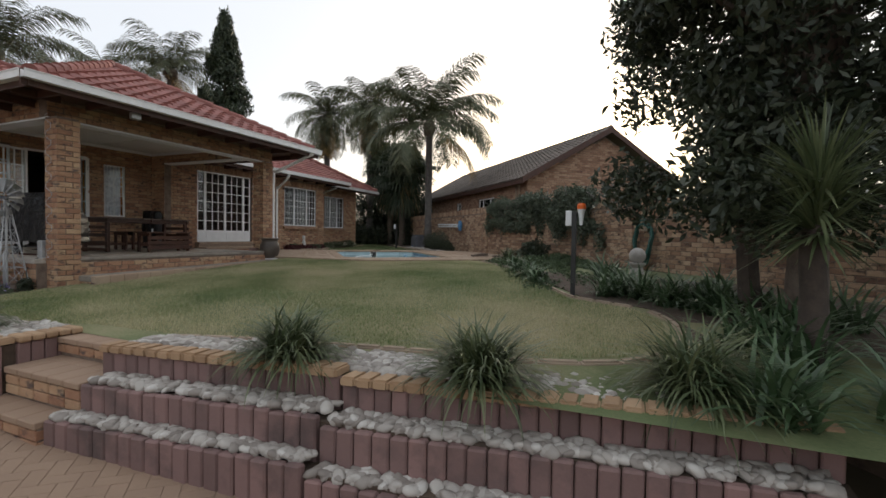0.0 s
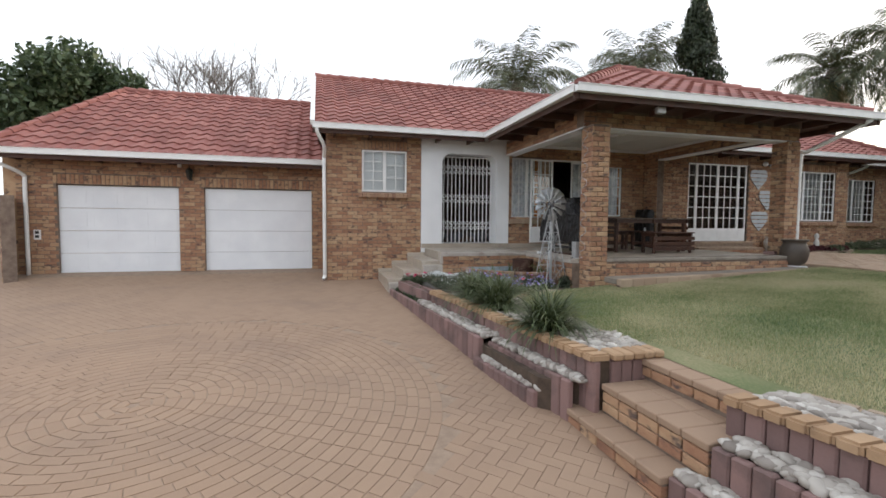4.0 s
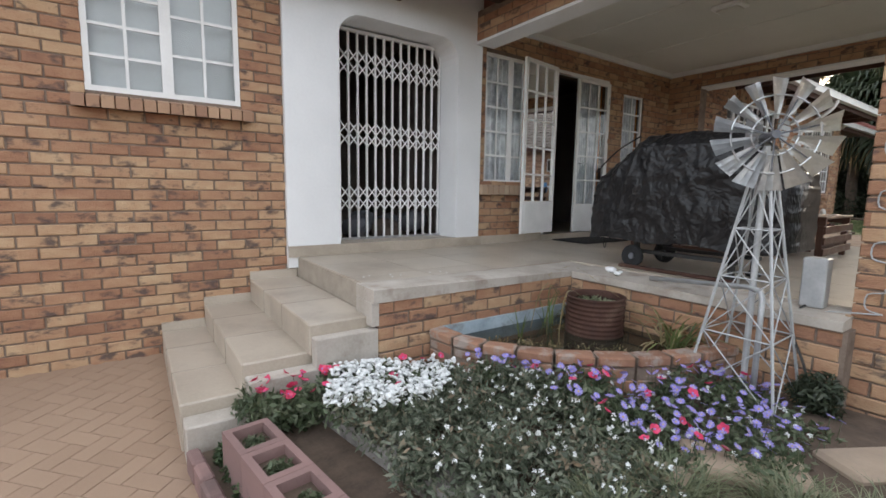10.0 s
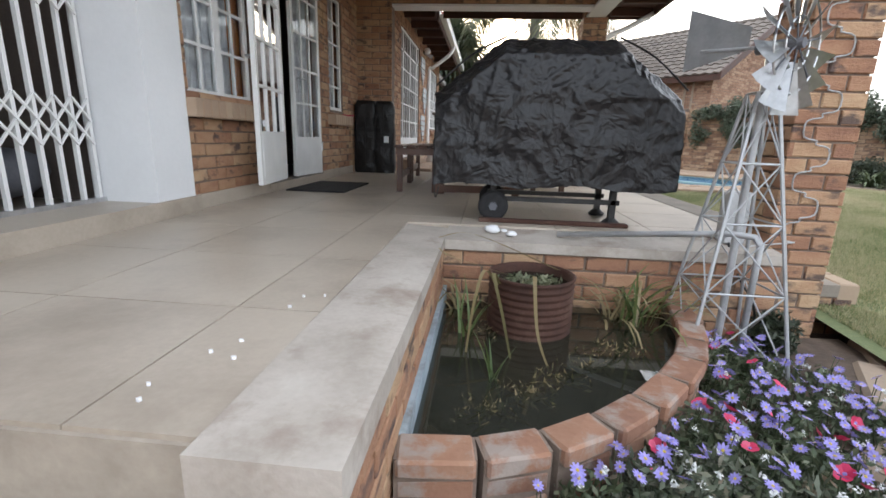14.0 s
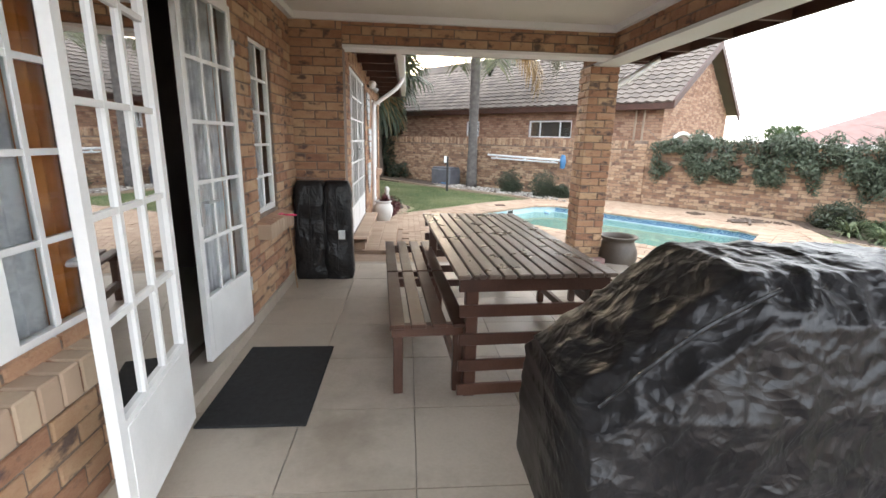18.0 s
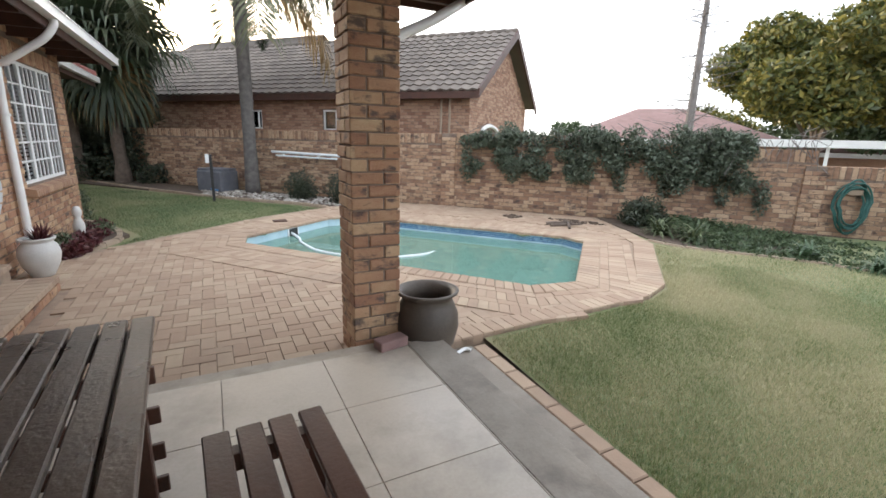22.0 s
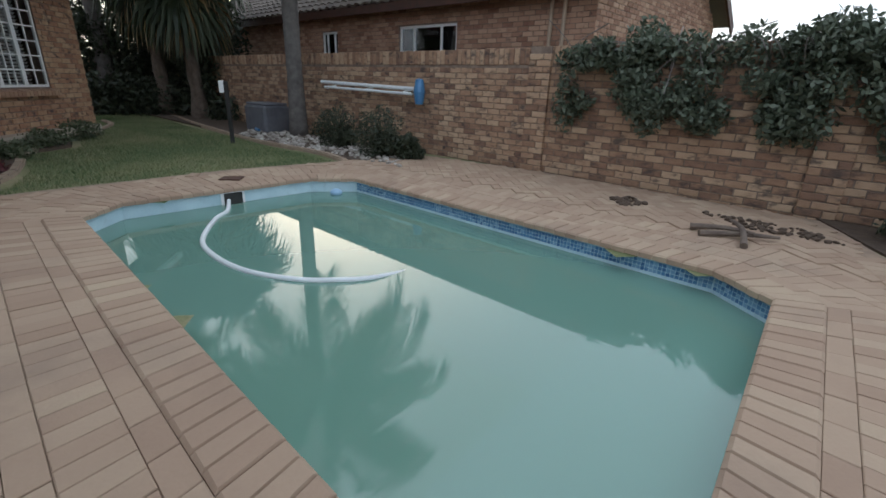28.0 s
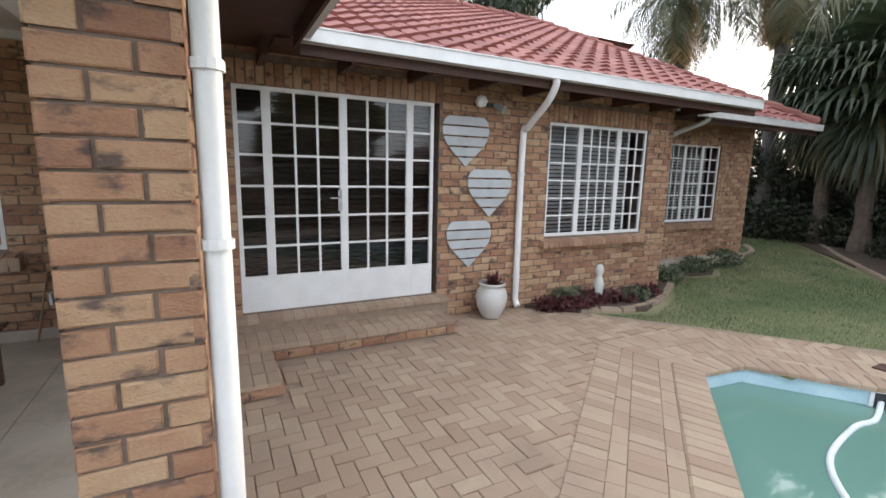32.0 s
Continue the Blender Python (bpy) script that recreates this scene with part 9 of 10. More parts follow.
def feather_palm(x, y, z, h, r, fr, l, seed, label, dead=8, fall=1.25, hangdown=-0.2, ll=0.42, leaflets=44, lean=(0, 0), trunk=M_TRUNK):
    rnd = random.Random(seed)
    t = thing("feather_palm", label, "palm tree", "palms", at=(x, y, z))
    bm = bmesh.new()
    pts, rs = [], []
    n = int(h / 0.16)
    for i in range(n + 1):
        f = i / n
        pts.append((lean[0] * f, lean[1] * f, h * f))
        rs.append(r * (1.25 - 0.25 * min(1, f * 4)) * (1.0 if i % 2 else 0.955))
    tube(bm, pts, rs, 16)
    part("trunk", bm, trunk, t, "ringed trunk", smooth=True)
    top = Vector((lean[0], lean[1], h))
    part("crown_shaft", lathe(bmesh.new(), ((r, -0.1), (r * 1.7, 0.15), (r * 1.9, 0.35), (r * 1.3, 0.6), (0.05, 0.9)), 14, top), M_BARK, t)
    for k in range(fr):
        bm = bmesh.new()
        f = (k + 0.5) / fr
        frond(bm, top + Vector((0, 0, 0.35)), k * 2.39996 + rnd.uniform(-0.2, 0.2), 1.35 - fall * f + rnd.uniform(-0.1, 0.1), l * rnd.uniform(0.85, 1.08), rnd, 1.5 + 0.5 * f, leaflets, ll)
        part("frond", bm, M_PALMLEAF, t)
    for k in range(dead):
        bm = bmesh.new()
        frond(bm, top + Vector((0, 0, 0.2)), k * 2.6 + rnd.uniform(-0.3, 0.3), hangdown + rnd.uniform(-0.3, 0.2), l * 0.8, rnd, 1.3, leaflets - 10, ll * 0.9, hang=0.9)
        part("dry_frond", bm, M_DRYLEAF, t, "hanging dry golden frond")
    return t


pm = feather_palm(3.47, 19.75, 0.58, 5.45, 0.165, 24, 4.2, 1, "tall queen palm with arching fronds beside the pump box", dead=1, leaflets=80, ll=0.8)
sd = bmesh.new()
for k in range(1500):
    rr2 = random.Random(k)
    a = rr2.uniform(0, 6.28)
    q = rr2.random()
    rad = 0.36 * math.sin(math.pi * min(1, 0.2 + q * 0.8))
    p = Vector((0.50 + rad * math.cos(a), 0.12 + rad * math.sin(a), 5.15 - 1.35 * q))
    rosette(sd, p, 1, 0.12, 0.012, (-1.5, -0.8), k, 0.0, 1)
part("seed_bunch", sd, M_CYPRESS, pm, "hanging green seed bunch")
feather_palm(-6.5, 25.0, 0.3, 8.35, 0.2, 32, 3.3, 2, "far palm tree behind the house", dead=9, leaflets=48, ll=0.62, fall=2.0, hangdown=-0.8)
feather_palm(-3.1, 25.0, 0.3, 8.5, 0.22, 32, 3.3, 7, "palm tree with golden dry fronds at the back wall", dead=26, leaflets=48, ll=0.6, fall=1.9, hangdown=-0.95)
feather_palm(-12.0, 10.1, 0.0, 8.2, 0.2, 28, 3.9, 3, "palm tree standing behind the house roof", dead=3, leaflets=44, ll=0.7)
feather_palm(-12.0, 17.9, 0.0, 9.9, 0.2, 24, 3.4, 4, "palm tree standing behind the house roof", dead=4, leaflets=44, ll=0.65)
feather_palm(-12.0, 14.6, 0.0, 8.6, 0.2, 18, 3.0, 5, "palm tree standing behind the house roof", dead=4, leaflets=26, ll=0.45)


def fan_palm(x, y, z, h, seed, label, n=30, rad=0.85, skirt=26):
    rnd = random.Random(seed)
    t = thing("fan_palm", label, "palm tree", "palms", at=(x, y, z))
    pts = [(0.02 * math.sin(i), 0, h * i / 14) for i in range(15)]
    part("trunk", tube(bmesh.new(), pts, [0.24 if i < 2 else (0.17 if i % 2 else 0.185) for i in range(15)], 12), M_BARK, t, "shaggy brown trunk")

    def fan(bm, base, yaw, pitch, stalk, R):
        d = Vector((math.cos(yaw) * math.cos(pitch), math.sin(yaw) * math.cos(pitch), math.sin(pitch)))
        c = Vector(base) + d * stalk
        tube(bm, (base, c), 0.012, 4)
        s = Vector((-math.sin(yaw), math.cos(yaw), 0))
        up = s.cross(d)
        for k in range(24):
            a = (k / 23 - 0.5) * 4.4
            e = (d * math.cos(a) + s * math.sin(a)).normalized()
            w = s * math.cos(a) - d * math.sin(a)
            L = R * rnd.uniform(0.88, 1.05)
            fold = up * (0.03 if k % 2 else -0.01)
            m_ = c + e * L * 0.52 + fold + Vector((0, 0, -0.05 * L))
            n_ = c + e * L * 0.80 + Vector((0, 0, -0.20 * L))
            q = c + e * L * 0.93 + Vector((0, 0, -0.46 * L - rnd.uniform(0, 0.12)))
            hw = 0.050 * L
            v = [bm.verts.new(pp_) for pp_ in (c, m_ - w * hw, n_ - w * hw * 0.55, q, n_ + w * hw * 0.55, m_ + w * hw)]
            bm.faces.new((v[0], v[1], v[5]))
            bm.faces.new((v[1], v[2], v[4], v[5]))
            bm.faces.new((v[2], v[3], v[4]))

    for k in range(n):
        bm = bmesh.new()
        f = (k + 0.5) / n
        fan(bm, (0, 0, h), k * 2.39996, 1.35 - 2.0 * f + rnd.uniform(-0.12, 0.12), rnd.uniform(0.7, 1.25), rad * rnd.uniform(0.85, 1.05))
        part("fan_leaf", bm, M_FANLEAF, t)
    for k in range(skirt):
        bm = bmesh.new()
        fan(bm, (0, 0, h - 0.15), k * 2.39996 + 0.5, -1.0 - 0.4 * rnd.random(), rnd.uniform(0.6, 1.0), rad * 0.9)
        part("dry_fan", bm, M_DRYLEAF if k % 4 == 0 else M_FANLEAF, t)
    return t


leaf_cloud("dark_hedge", "dense dark hedge behind the palms", "hedge", [((-3.4 + 0.75 * k, 26.6 - 0.25 * k, 2.2 + 0.4 * (k % 2)), (0.75, 0.6, 1.9)) for k in range(6)], 13000, 0.055, M_DARKLEAF, 77, hollow=0.2)
fan_palm(-0.05, 23.7, 0.55, 4.3, 11, "fan palm with a skirt of drooping leaves", 36, 1.5, 18)
fan_palm(-1.3, 24.5, 0.55, 4.5, 12, "fan palm behind the first at the wall", 30, 1.4, 18)
leaf_cloud("back_bushes", "dark bushes below the palms at the back wall", "bush", [((-1.5 - 0.9 * k, 24.6 - 0.2 * k, 1.0), (0.9, 0.7, 0.8)) for k in range(8)] + [((0.9, 23.2, 0.8), (0.6, 0.5, 0.45)), ((-0.2, 24.3, 0.9), (0.7, 0.6, 0.6)), ((-4.5, 22.0, 1.2), (1.3, 1.5, 1.2)), ((-4.5, 25.5, 2.4), (1.8, 1.0, 1.4)), ((-7.5, 25, 2.6), (2, 1, 1.6))] + [((-2.2 - 0.55 * k, 25.6 - 0.33 * (k % 3), 1.2 + 0.75 * (k % 4)), (0.75, 0.6, 0.7)) for k in range(22)] + [((0.4 - 0.5 * k, 24.0 + 0.45 * k, 1.6 + 0.3 * (k % 3)), (0.55, 0.5, 0.8)) for k in range(6)], 60000, 0.05, M_DARKLEAF, 71, "stuff", hollow=0.3)

# dracaena and dark conifer at the driveway corner
dr = thing("dracaena_tree", "tall spiky-leaved tree with a bare dark trunk", "tree", at=(13.80, 4.05, 0.12))
part("trunk", tube(bmesh.new(), smoothpath([(0, 0, 0), (0.03, 0.02, 0.6), (0.0, 0.0, 1.05), (0.05, 0, 1.35)], 4), [0.10 - 0.003 * i for i in range(13)], 12), M_DARKBARK, dr, smooth=True)
bm = bmesh.new()
for zc in (1.15, 1.32, 1.5):
    rosette(bm, (0.03, 0, zc), 190, 0.62, 0.015, (-0.5, 1.5), int(zc * 10), 0.07, 3)
part("leaf_crown", bm, M_STRAP, dr, "dense crown of stiff pointed leaves")
ct = thing("dark_conifer", "large dark conifer towering over the boundary wall", "tree", at=(13.82, 5.74, 0.2))
part("trunk", tube(bmesh.new(), smoothpath([(0, 0, -0.2), (-0.1, 0, 1.5), (0.1, 0.1, 3.5), (0, 0, 6.5)], 5), [0.12 - 0.005 * i for i in range(16)], 10), M_DARKBARK, ct)
rnd = random.Random(15)
bl = []
for k in range(190):
    z = rnd.uniform(1.25, 7.6)
    rr_ = rnd.uniform(0.15, 1.35 if z < 2.4 else 1.55) * (1 - 0.10 * max(0, z - 5))
    a_ = rnd.uniform(0, 6.28)
    bl.append(((rr_ * math.cos(a_) - 0.1, rr_ * math.sin(a_), z), (0.5, 0.5, 0.45)))
    if k % 3 == 0:
        part("limb", tube(bmesh.new(), ((0, 0, z - 0.4), (rr_ * math.cos(a_) * 0.8, rr_ * math.sin(a_) * 0.8, z)), (0.05, 0.02), 5), M_BARK, ct)
leaf_cloud("crown", "", "", bl, 95000, 0.036, M_DARKLEAF, 81, parent=ct, hollow=0.2)
op = feather_palm(14.17, 5.42, 0.0, 5.2, 0.16, 14, 2.4, 9, "old palm with a shaggy hanging skirt behind the wall", dead=16, leaflets=26, ll=0.5, trunk=M_BARK)
sk_ = bmesh.new()
for k in range(900):
    r3 = random.Random(k)
    a_ = r3.uniform(0, 6.28)
    q = Vector((0.24 * math.cos(a_), 0.24 * math.sin(a_), r3.uniform(2.7, 5.2)))
    rosette(sk_, q, 1, 0.9, 0.02, (-1.55, -1.3), k, 0.0, 2)
part("dry_skirt", sk_, M_BARK, op, "brown skirt of dead leaves")
ppt = thing("rusty_pole", "thin rusty pole standing at the wall", "pole", at=(14.65, 3.5, 0))
part("pole", tube(bmesh.new(), ((0, 0, -0.2), (0, 0, 2.3)), 0.03, 8), M_RUST, ppt)


# cypress
cy = thing("cypress_tree", "tall narrow dark cypress behind the roof", "tree", at=(-9.85, 19.7, -0.75))
part("trunk", tube(bmesh.new(), ((0, 0, 0), (0, 0, 13.5)), (0.25, 0.05), 8), M_BARK, cy)
cbl = []
rnd = random.Random(4)
for k in range(150):
    z = rnd.uniform(0.8, 14.7)
    w = 1.75 * min(1, (15.4 - z) / 7.5) ** 0.9 + 0.06
    a_ = rnd.uniform(0, 6.28)
    cbl.append(((w * 0.55 * math.cos(a_), w * 0.55 * math.sin(a_), z), (w * 0.55, w * 0.55, 0.6)))
leaf_cloud("crown", "", "", cbl, 60000, 0.06, M_CYPRESS, 91, parent=cy, squash=3.0, hollow=0.5, long=2.0)


def bare_tree(x, y, z, h, seed, label, depth=5, spread=0.6, first=0.16):
    rnd = random.Random(seed)
    t = thing("bare_tree", label, "tree", "bare trees", at=(x, y, z))
    big, small = bmesh.new(), bmesh.new()

    def grow(p, d, l, r, lev):
        q = p + d * l
        m_ = p.lerp(q, 0.5) + Vector((rnd.uniform(-1, 1), rnd.uniform(-1, 1), 0)) * l * 0.06
        tube(big if lev < 2 else small, (p, m_, q), (r, r * 0.85, r * 0.7), 6 if lev < 2 else 4)
        if lev >= depth:
            return
        for _ in range(3 if lev < 3 else 4):
            nd = (d + Vector((rnd.uniform(-1, 1), rnd.uniform(-1, 1), rnd.uniform(-0.3, 0.7))) * spread).normalized()
            grow(p.lerp(q, rnd.uniform(0.55, 1.0)), nd, l * rnd.uniform(0.6, 0.82), r * 0.58, lev + 1)

    grow(Vector((0, 0, 0)), Vector((0, 0, 1)), h * 0.32, first, 0)
    part("trunk", big, M_BARE, t)
    o = part("twig", small, M_BARE, t)
    tagged(o, kind="stuff")


def bare_mast(x, y, z, h, seed, label):
    """One straight leader with short, thin side twigs all the way up."""
    rnd = random.Random(seed)
    t = thing("bare_tree", label, "tree", "bare trees", at=(x, y, z))
    part("trunk", tube(bmesh.new(), smoothpath([(0, 0, 0), (0.1, 0, h * 0.4), (0.25, 0.1, h * 0.75), (0.3, 0.1, h)], 5), [0.16 - 0.009 * i for i in range(16)], 8), M_BARE, t)
    bm = bmesh.new()
    for k in range(150):
        f = rnd.uniform(0.3, 0.99)
        a_ = rnd.uniform(0, 6.28)
        l = (1.15 - f) * rnd.uniform(0.8, 2.2)
        p = Vector((0.3 * f, 0.1 * f, h * f))
        d = Vector((math.cos(a_), math.sin(a_), rnd.uniform(-0.3, 0.5)))
        q = p + d * l
        tube(bm, (p, p.lerp(q, 0.5) + Vector((0, 0, 0.06)), q), (0.016, 0.010, 0.004), 4)
        for _ in range(4):
            e = p.lerp(q, rnd.uniform(0.3, 0.95))
            tube(bm, (e, e + Vector((rnd.uniform(-1, 1), rnd.uniform(-1, 1), rnd.uniform(-0.5, 0.8))) * 0.28), (0.006, 0.003), 3)
    tagged(part("twig", bm, M_BARE, t), kind="stuff")


bare_tree(-15, -4.9, -0.5, 14.5, 1, "tall leafless tree behind the garage", 5, 0.85)
bare_tree(-14, -1.6, -0.5, 13.0, 2, "leafless tree behind the garage roof", 5, 0.85)
bare_tree(-15, -8.0, -0.5, 13.0, 6, "leafless tree behind the garage roof", 5, 0.85)
bare_mast(14.8, 15.0, -1.0, 9.5, 3, "slender leafless tree with short side twigs beyond the wall")


def broad_tree(x, y, z, h, r, n, material, seed, label, leaf=0.11, trunk=0.2, name="leafy_tree", long=1.4):
    rnd = random.Random(seed)
    t = thing(name, label, "tree", "leafy trees", at=(x, y, z))
    part("trunk", tube(bmesh.new(), smoothpath([(0, 0, 0), (0.1, 0, h * 0.3), (0, 0.1, h * 0.6)], 4), [trunk * (1 - 0.05 * i) for i in range(9)], 8), M_BARK, t)
    bl = []
    for k in range(34):
        a_ = rnd.uniform(0, 6.28)
        e = rnd.uniform(-0.35, 1.0)
        q = rnd.uniform(0.35, 1.0)
        c = (r * q * math.cos(a_) * math.cos(e), r * q * math.sin(a_) * math.cos(e), h * 0.62 + r * 0.85 * q * math.sin(e))
        bl.append((c, (r * 0.33, r * 0.33, r * 0.27)))
        if k % 4 == 0:
            part("limb", tube(bmesh.new(), ((0, 0, h * 0.35), (c[0] * 0.5, c[1] * 0.5, c[2] * 0.8), (c[0] * 0.8, c[1] * 0.8, c[2])), (trunk * 0.5, trunk * 0.3, trunk * 0.12), 5), M_BARK, t)
    leaf_cloud("crown", "", "", bl, n, leaf, material, seed, parent=t, hollow=0.35, long=long)


broad_tree(22.5, 15.2, -1.0, 8.4, 3.5, 70000, M_YELLOWLEAF, 5, "large tree with yellow and green leaves beyond the wall", 0.085)
broad_tree(30, 17, -1.0, 7.0, 3.2, 12000, M_SHRUB, 6, "green tree beyond the red-roofed house")
broad_tree(28, 34, -1.0, 4.9, 1.9, 7000, M_SHRUB, 7, "green tree far behind the houses")
broad_tree(22, 38, -1.0, 7.0, 2.6, 8000, M_DARKLEAF, 8, "dark tree far behind the houses")
broad_tree(33, 26, -1.0, 6.2, 2.6, 8000, M_YELLOWLEAF, 9, "yellowing tree between the houses")
broad_tree(6, 34, -1.0, 8.6, 2.0, 8000, M_DARKLEAF, 10, "dark tree behind the neighbour roof")
broad_tree(-10.5, -9.6, -0.5, 9.0, 3.0, 26000, M_SHRUB, 12, "leafy green tree beside the garage", 0.09)
broad_tree(-13, -7.2, -0.5, 5.4, 2.0, 8000, M_SHRUB, 13, "leafy green tree beside the garage", 0.09)
broad_tree(-14, 26, 0.0, 7.0, 2.6, 9000, M_DARKLEAF, 14, "dark tree behind the back wall", 0.10)
far = []
rnd = random.Random(77)
for k in range(120):
    a_ = rnd.uniform(-0.6, 3.4)
    d = rnd.uniform(60, 110)
    far.append(((5 + d * math.cos(a_), 10 + d * math.sin(a_), rnd.uniform(-0.5, 1.6)), (rnd.uniform(3, 6), rnd.uniform(3, 6), rnd.uniform(1.5, 3.2))))
leaf_cloud("far_woods", "hazy belt of far trees along the horizon", "trees", far, 30000, 0.35, M_SHRUB, 99, "stuff", hollow=0.3)

# ---- flower bed in front of the pond ----
M_GREYLEAF = leafmat("grey_green_leaf", [(0.1, (0.055, 0.07, 0.045)), (0.45, (0.115, 0.135, 0.09)), (0.7, (0.19, 0.205, 0.15)), (0.85, (0.24, 0.17, 0.11)), (1.0, (0.30, 0.22, 0.15))], scale=5)
M_TUFT = leafmat("tuft_grass", [(0.1, (0.08, 0.10, 0.05)), (0.5, (0.16, 0.18, 0.10)), (0.85, (0.26, 0.26, 0.16)), (1.0, (0.36, 0.31, 0.19))])
M_YOLK = leafmat("flower_eye", [(0.0, (0.55, 0.38, 0.05)), (1.0, (0.70, 0.52, 0.10))])


def bed_top(x, y):
    """Height of the foliage: low at the steps, swelling towards the middle."""
    return 0.24 + 0.10 * math.sin((x - 1.6) * 1.6) + 0.07 * noise.noise((x * 2.3, y * 2.3, 0.0))


def patch(poly, n, seed):
    rnd = random.Random(seed)
    xs, ys = [p[0] for p in poly], [p[1] for p in poly]
    out = []
    while len(out) < n:
        p = (rnd.uniform(min(xs), max(xs)), rnd.uniform(min(ys), max(ys)))
        if inside(p, poly):
            out.append(p)
    return out


def flower(petals, r, w, cup, petal_mat, eye_mat, eye, name):
    V, F, idx = [], [], []
    for k in range(petals):
        a = k * math.tau / petals
        c, s = math.cos(a), math.sin(a)
        n = len(V)
        for rad, side, z in ((0.12 * r, -0.5, 0), (0.12 * r, 0.5, 0), (0.65 * r, 1.0, cup * 0.8), (r, 0.45, cup), (r, -0.45, cup), (0.65 * r, -1.0, cup * 0.8)):
            V.append((c * rad - s * side * w, s * rad + c * side * w, z))
        F.append(tuple(range(n, n + 6)))
        idx.append(0)
    n = len(V)
    for k in range(6):
        V.append((eye * math.cos(k * math.tau / 6), eye * math.sin(k * math.tau / 6), cup * 0.25 + 0.001))
    V.append((0, 0, cup * 0.25 + eye * 0.5))
    for k in range(6):
        F.append((n + k, n + (k + 1) % 6, n + 6))
        idx.append(1)
    me = mesh_from(name, V, F, petal_mat)
    me.materials.append(eye_mat)
    me.polygons.foreach_set("material_index", idx)
    return me


def flowers(parent, me, spots_, lift, seed, tilt=35, smin=0.8, smax=1.15, name="flower"):
    rnd = random.Random(seed)
    stems = bmesh.new()
    for x, y in spots_:
        o = new(name, me)
        o.parent = parent
        z = bed_top(x, y) + rnd.uniform(lift[0], lift[1])
        s = rnd.uniform(smin, smax)
        o.matrix_basis = pose(x, y, z, rnd.uniform(-tilt, tilt) + 12, rnd.uniform(-tilt, tilt), rnd.uniform(0, 360)) @ Matrix.Diagonal((s, s, s, 1))
        tube(stems, ((x + rnd.uniform(-0.03, 0.03), y + rnd.uniform(-0.03, 0.03), z - 0.14), (x, y, z)), 0.0018, 3)
    tagged(part("stem", stems, M_BEDLEAF, parent), kind="stuff")


def cushion(poly, n, seed, r=0.09, drop=0.07):
    rnd = random.Random(seed)
    return [((x, y, bed_top(x, y) - drop + rnd.uniform(-0.05, 0.01)), (r, r, rnd.uniform(0.07, 0.12))) for x, y in patch(poly, n, seed)]


P_WHITE = [(1.78, 1.98), (2.22, 1.75), (2.50, 1.95), (2.40, 2.42), (2.14, 2.64), (1.86, 2.70)]
P_PINK = [(1.68, 1.50), (2.02, 1.50), (2.06, 1.80), (1.80, 2.02), (1.70, 1.95)]
P_GREY = [(2.36, 1.80), (3.30, 2.00), (3.60, 2.60), (3.35, 2.95), (2.75, 2.95), (2.12, 2.70)]
P_VIOLET = [(2.10, 2.66), (2.75, 2.80), (3.35, 2.85), (3.72, 3.25), (3.72, 3.85), (3.30, 4.0), (3.05, 3.85), (2.90, 3.35), (2.55, 2.98), (2.15, 2.76)]

al = thing("alyssum_patch", "cushion of white alyssum in full flower beside the steps", "flowers")
leaf_cloud("foliage", "", "", cushion(P_WHITE, 60, 1), 7000, 0.012, M_BEDLEAF, 201, parent=al, hollow=0.1)
hv, hf, n0 = [], [], 0
rnd = random.Random(12)
for x, y in patch(P_WHITE, 1000, 5):
    s = rnd.uniform(0.008, 0.016)
    z = bed_top(x, y) + rnd.uniform(-0.035, 0.035)
    v, f = STONES[rnd.randrange(5)]
    m_ = np.array(Euler((rnd.uniform(-0.6, 0.6), rnd.uniform(-0.6, 0.6), rnd.uniform(0, 6))).to_matrix())
    bump_ = 1 + 0.16 * np.sin(np.arange(len(v)) * 2.7)[:, None]
    hv.append((v * bump_ * s * np.array((0.85, 1.05, 1.0))) @ m_.T + np.array((x, y, z)))
    hf += [tuple(n0 + i for i in q) for q in f]
    n0 += len(v)
o = part_heads = new("flower_head", mesh_from("flower_head", np.concatenate(hv), hf, M_PETALW))
o.parent = al
tagged(o, "round white flower heads", kind="stuff")

pk = thing("petunia_patch", "bright pink petunias spilling along the tiled steps", "flowers")
leaf_cloud("foliage", "", "", cushion(P_PINK, 26, 2, 0.10), 2200, 0.016, M_BEDLEAF, 202, parent=pk, hollow=0.1)
PETUNIA = flower(5, 0.026, 0.014, 0.010, M_PETALP, M_PETALV, 0.006, "flower")
flowers(pk, PETUNIA, patch(P_PINK, 26, 7) + patch(P_WHITE, 7, 8) + patch(P_VIOLET, 22, 9), (-0.01, 0.05), 3, 45)

vi = thing("daisy_patch", "mound of violet-blue daisies round the pond rim", "flowers")
leaf_cloud("foliage", "", "", cushion(P_VIOLET, 90, 3, 0.11), 12000, 0.013, M_BEDLEAF, 203, parent=vi, hollow=0.1)
DAISY = flower(10, 0.021, 0.0042, 0.002, M_PETALV, M_YOLK, 0.005, "flower")
flowers(vi, DAISY, patch(P_VIOLET, 240, 10), (0.0, 0.07), 4, 40)

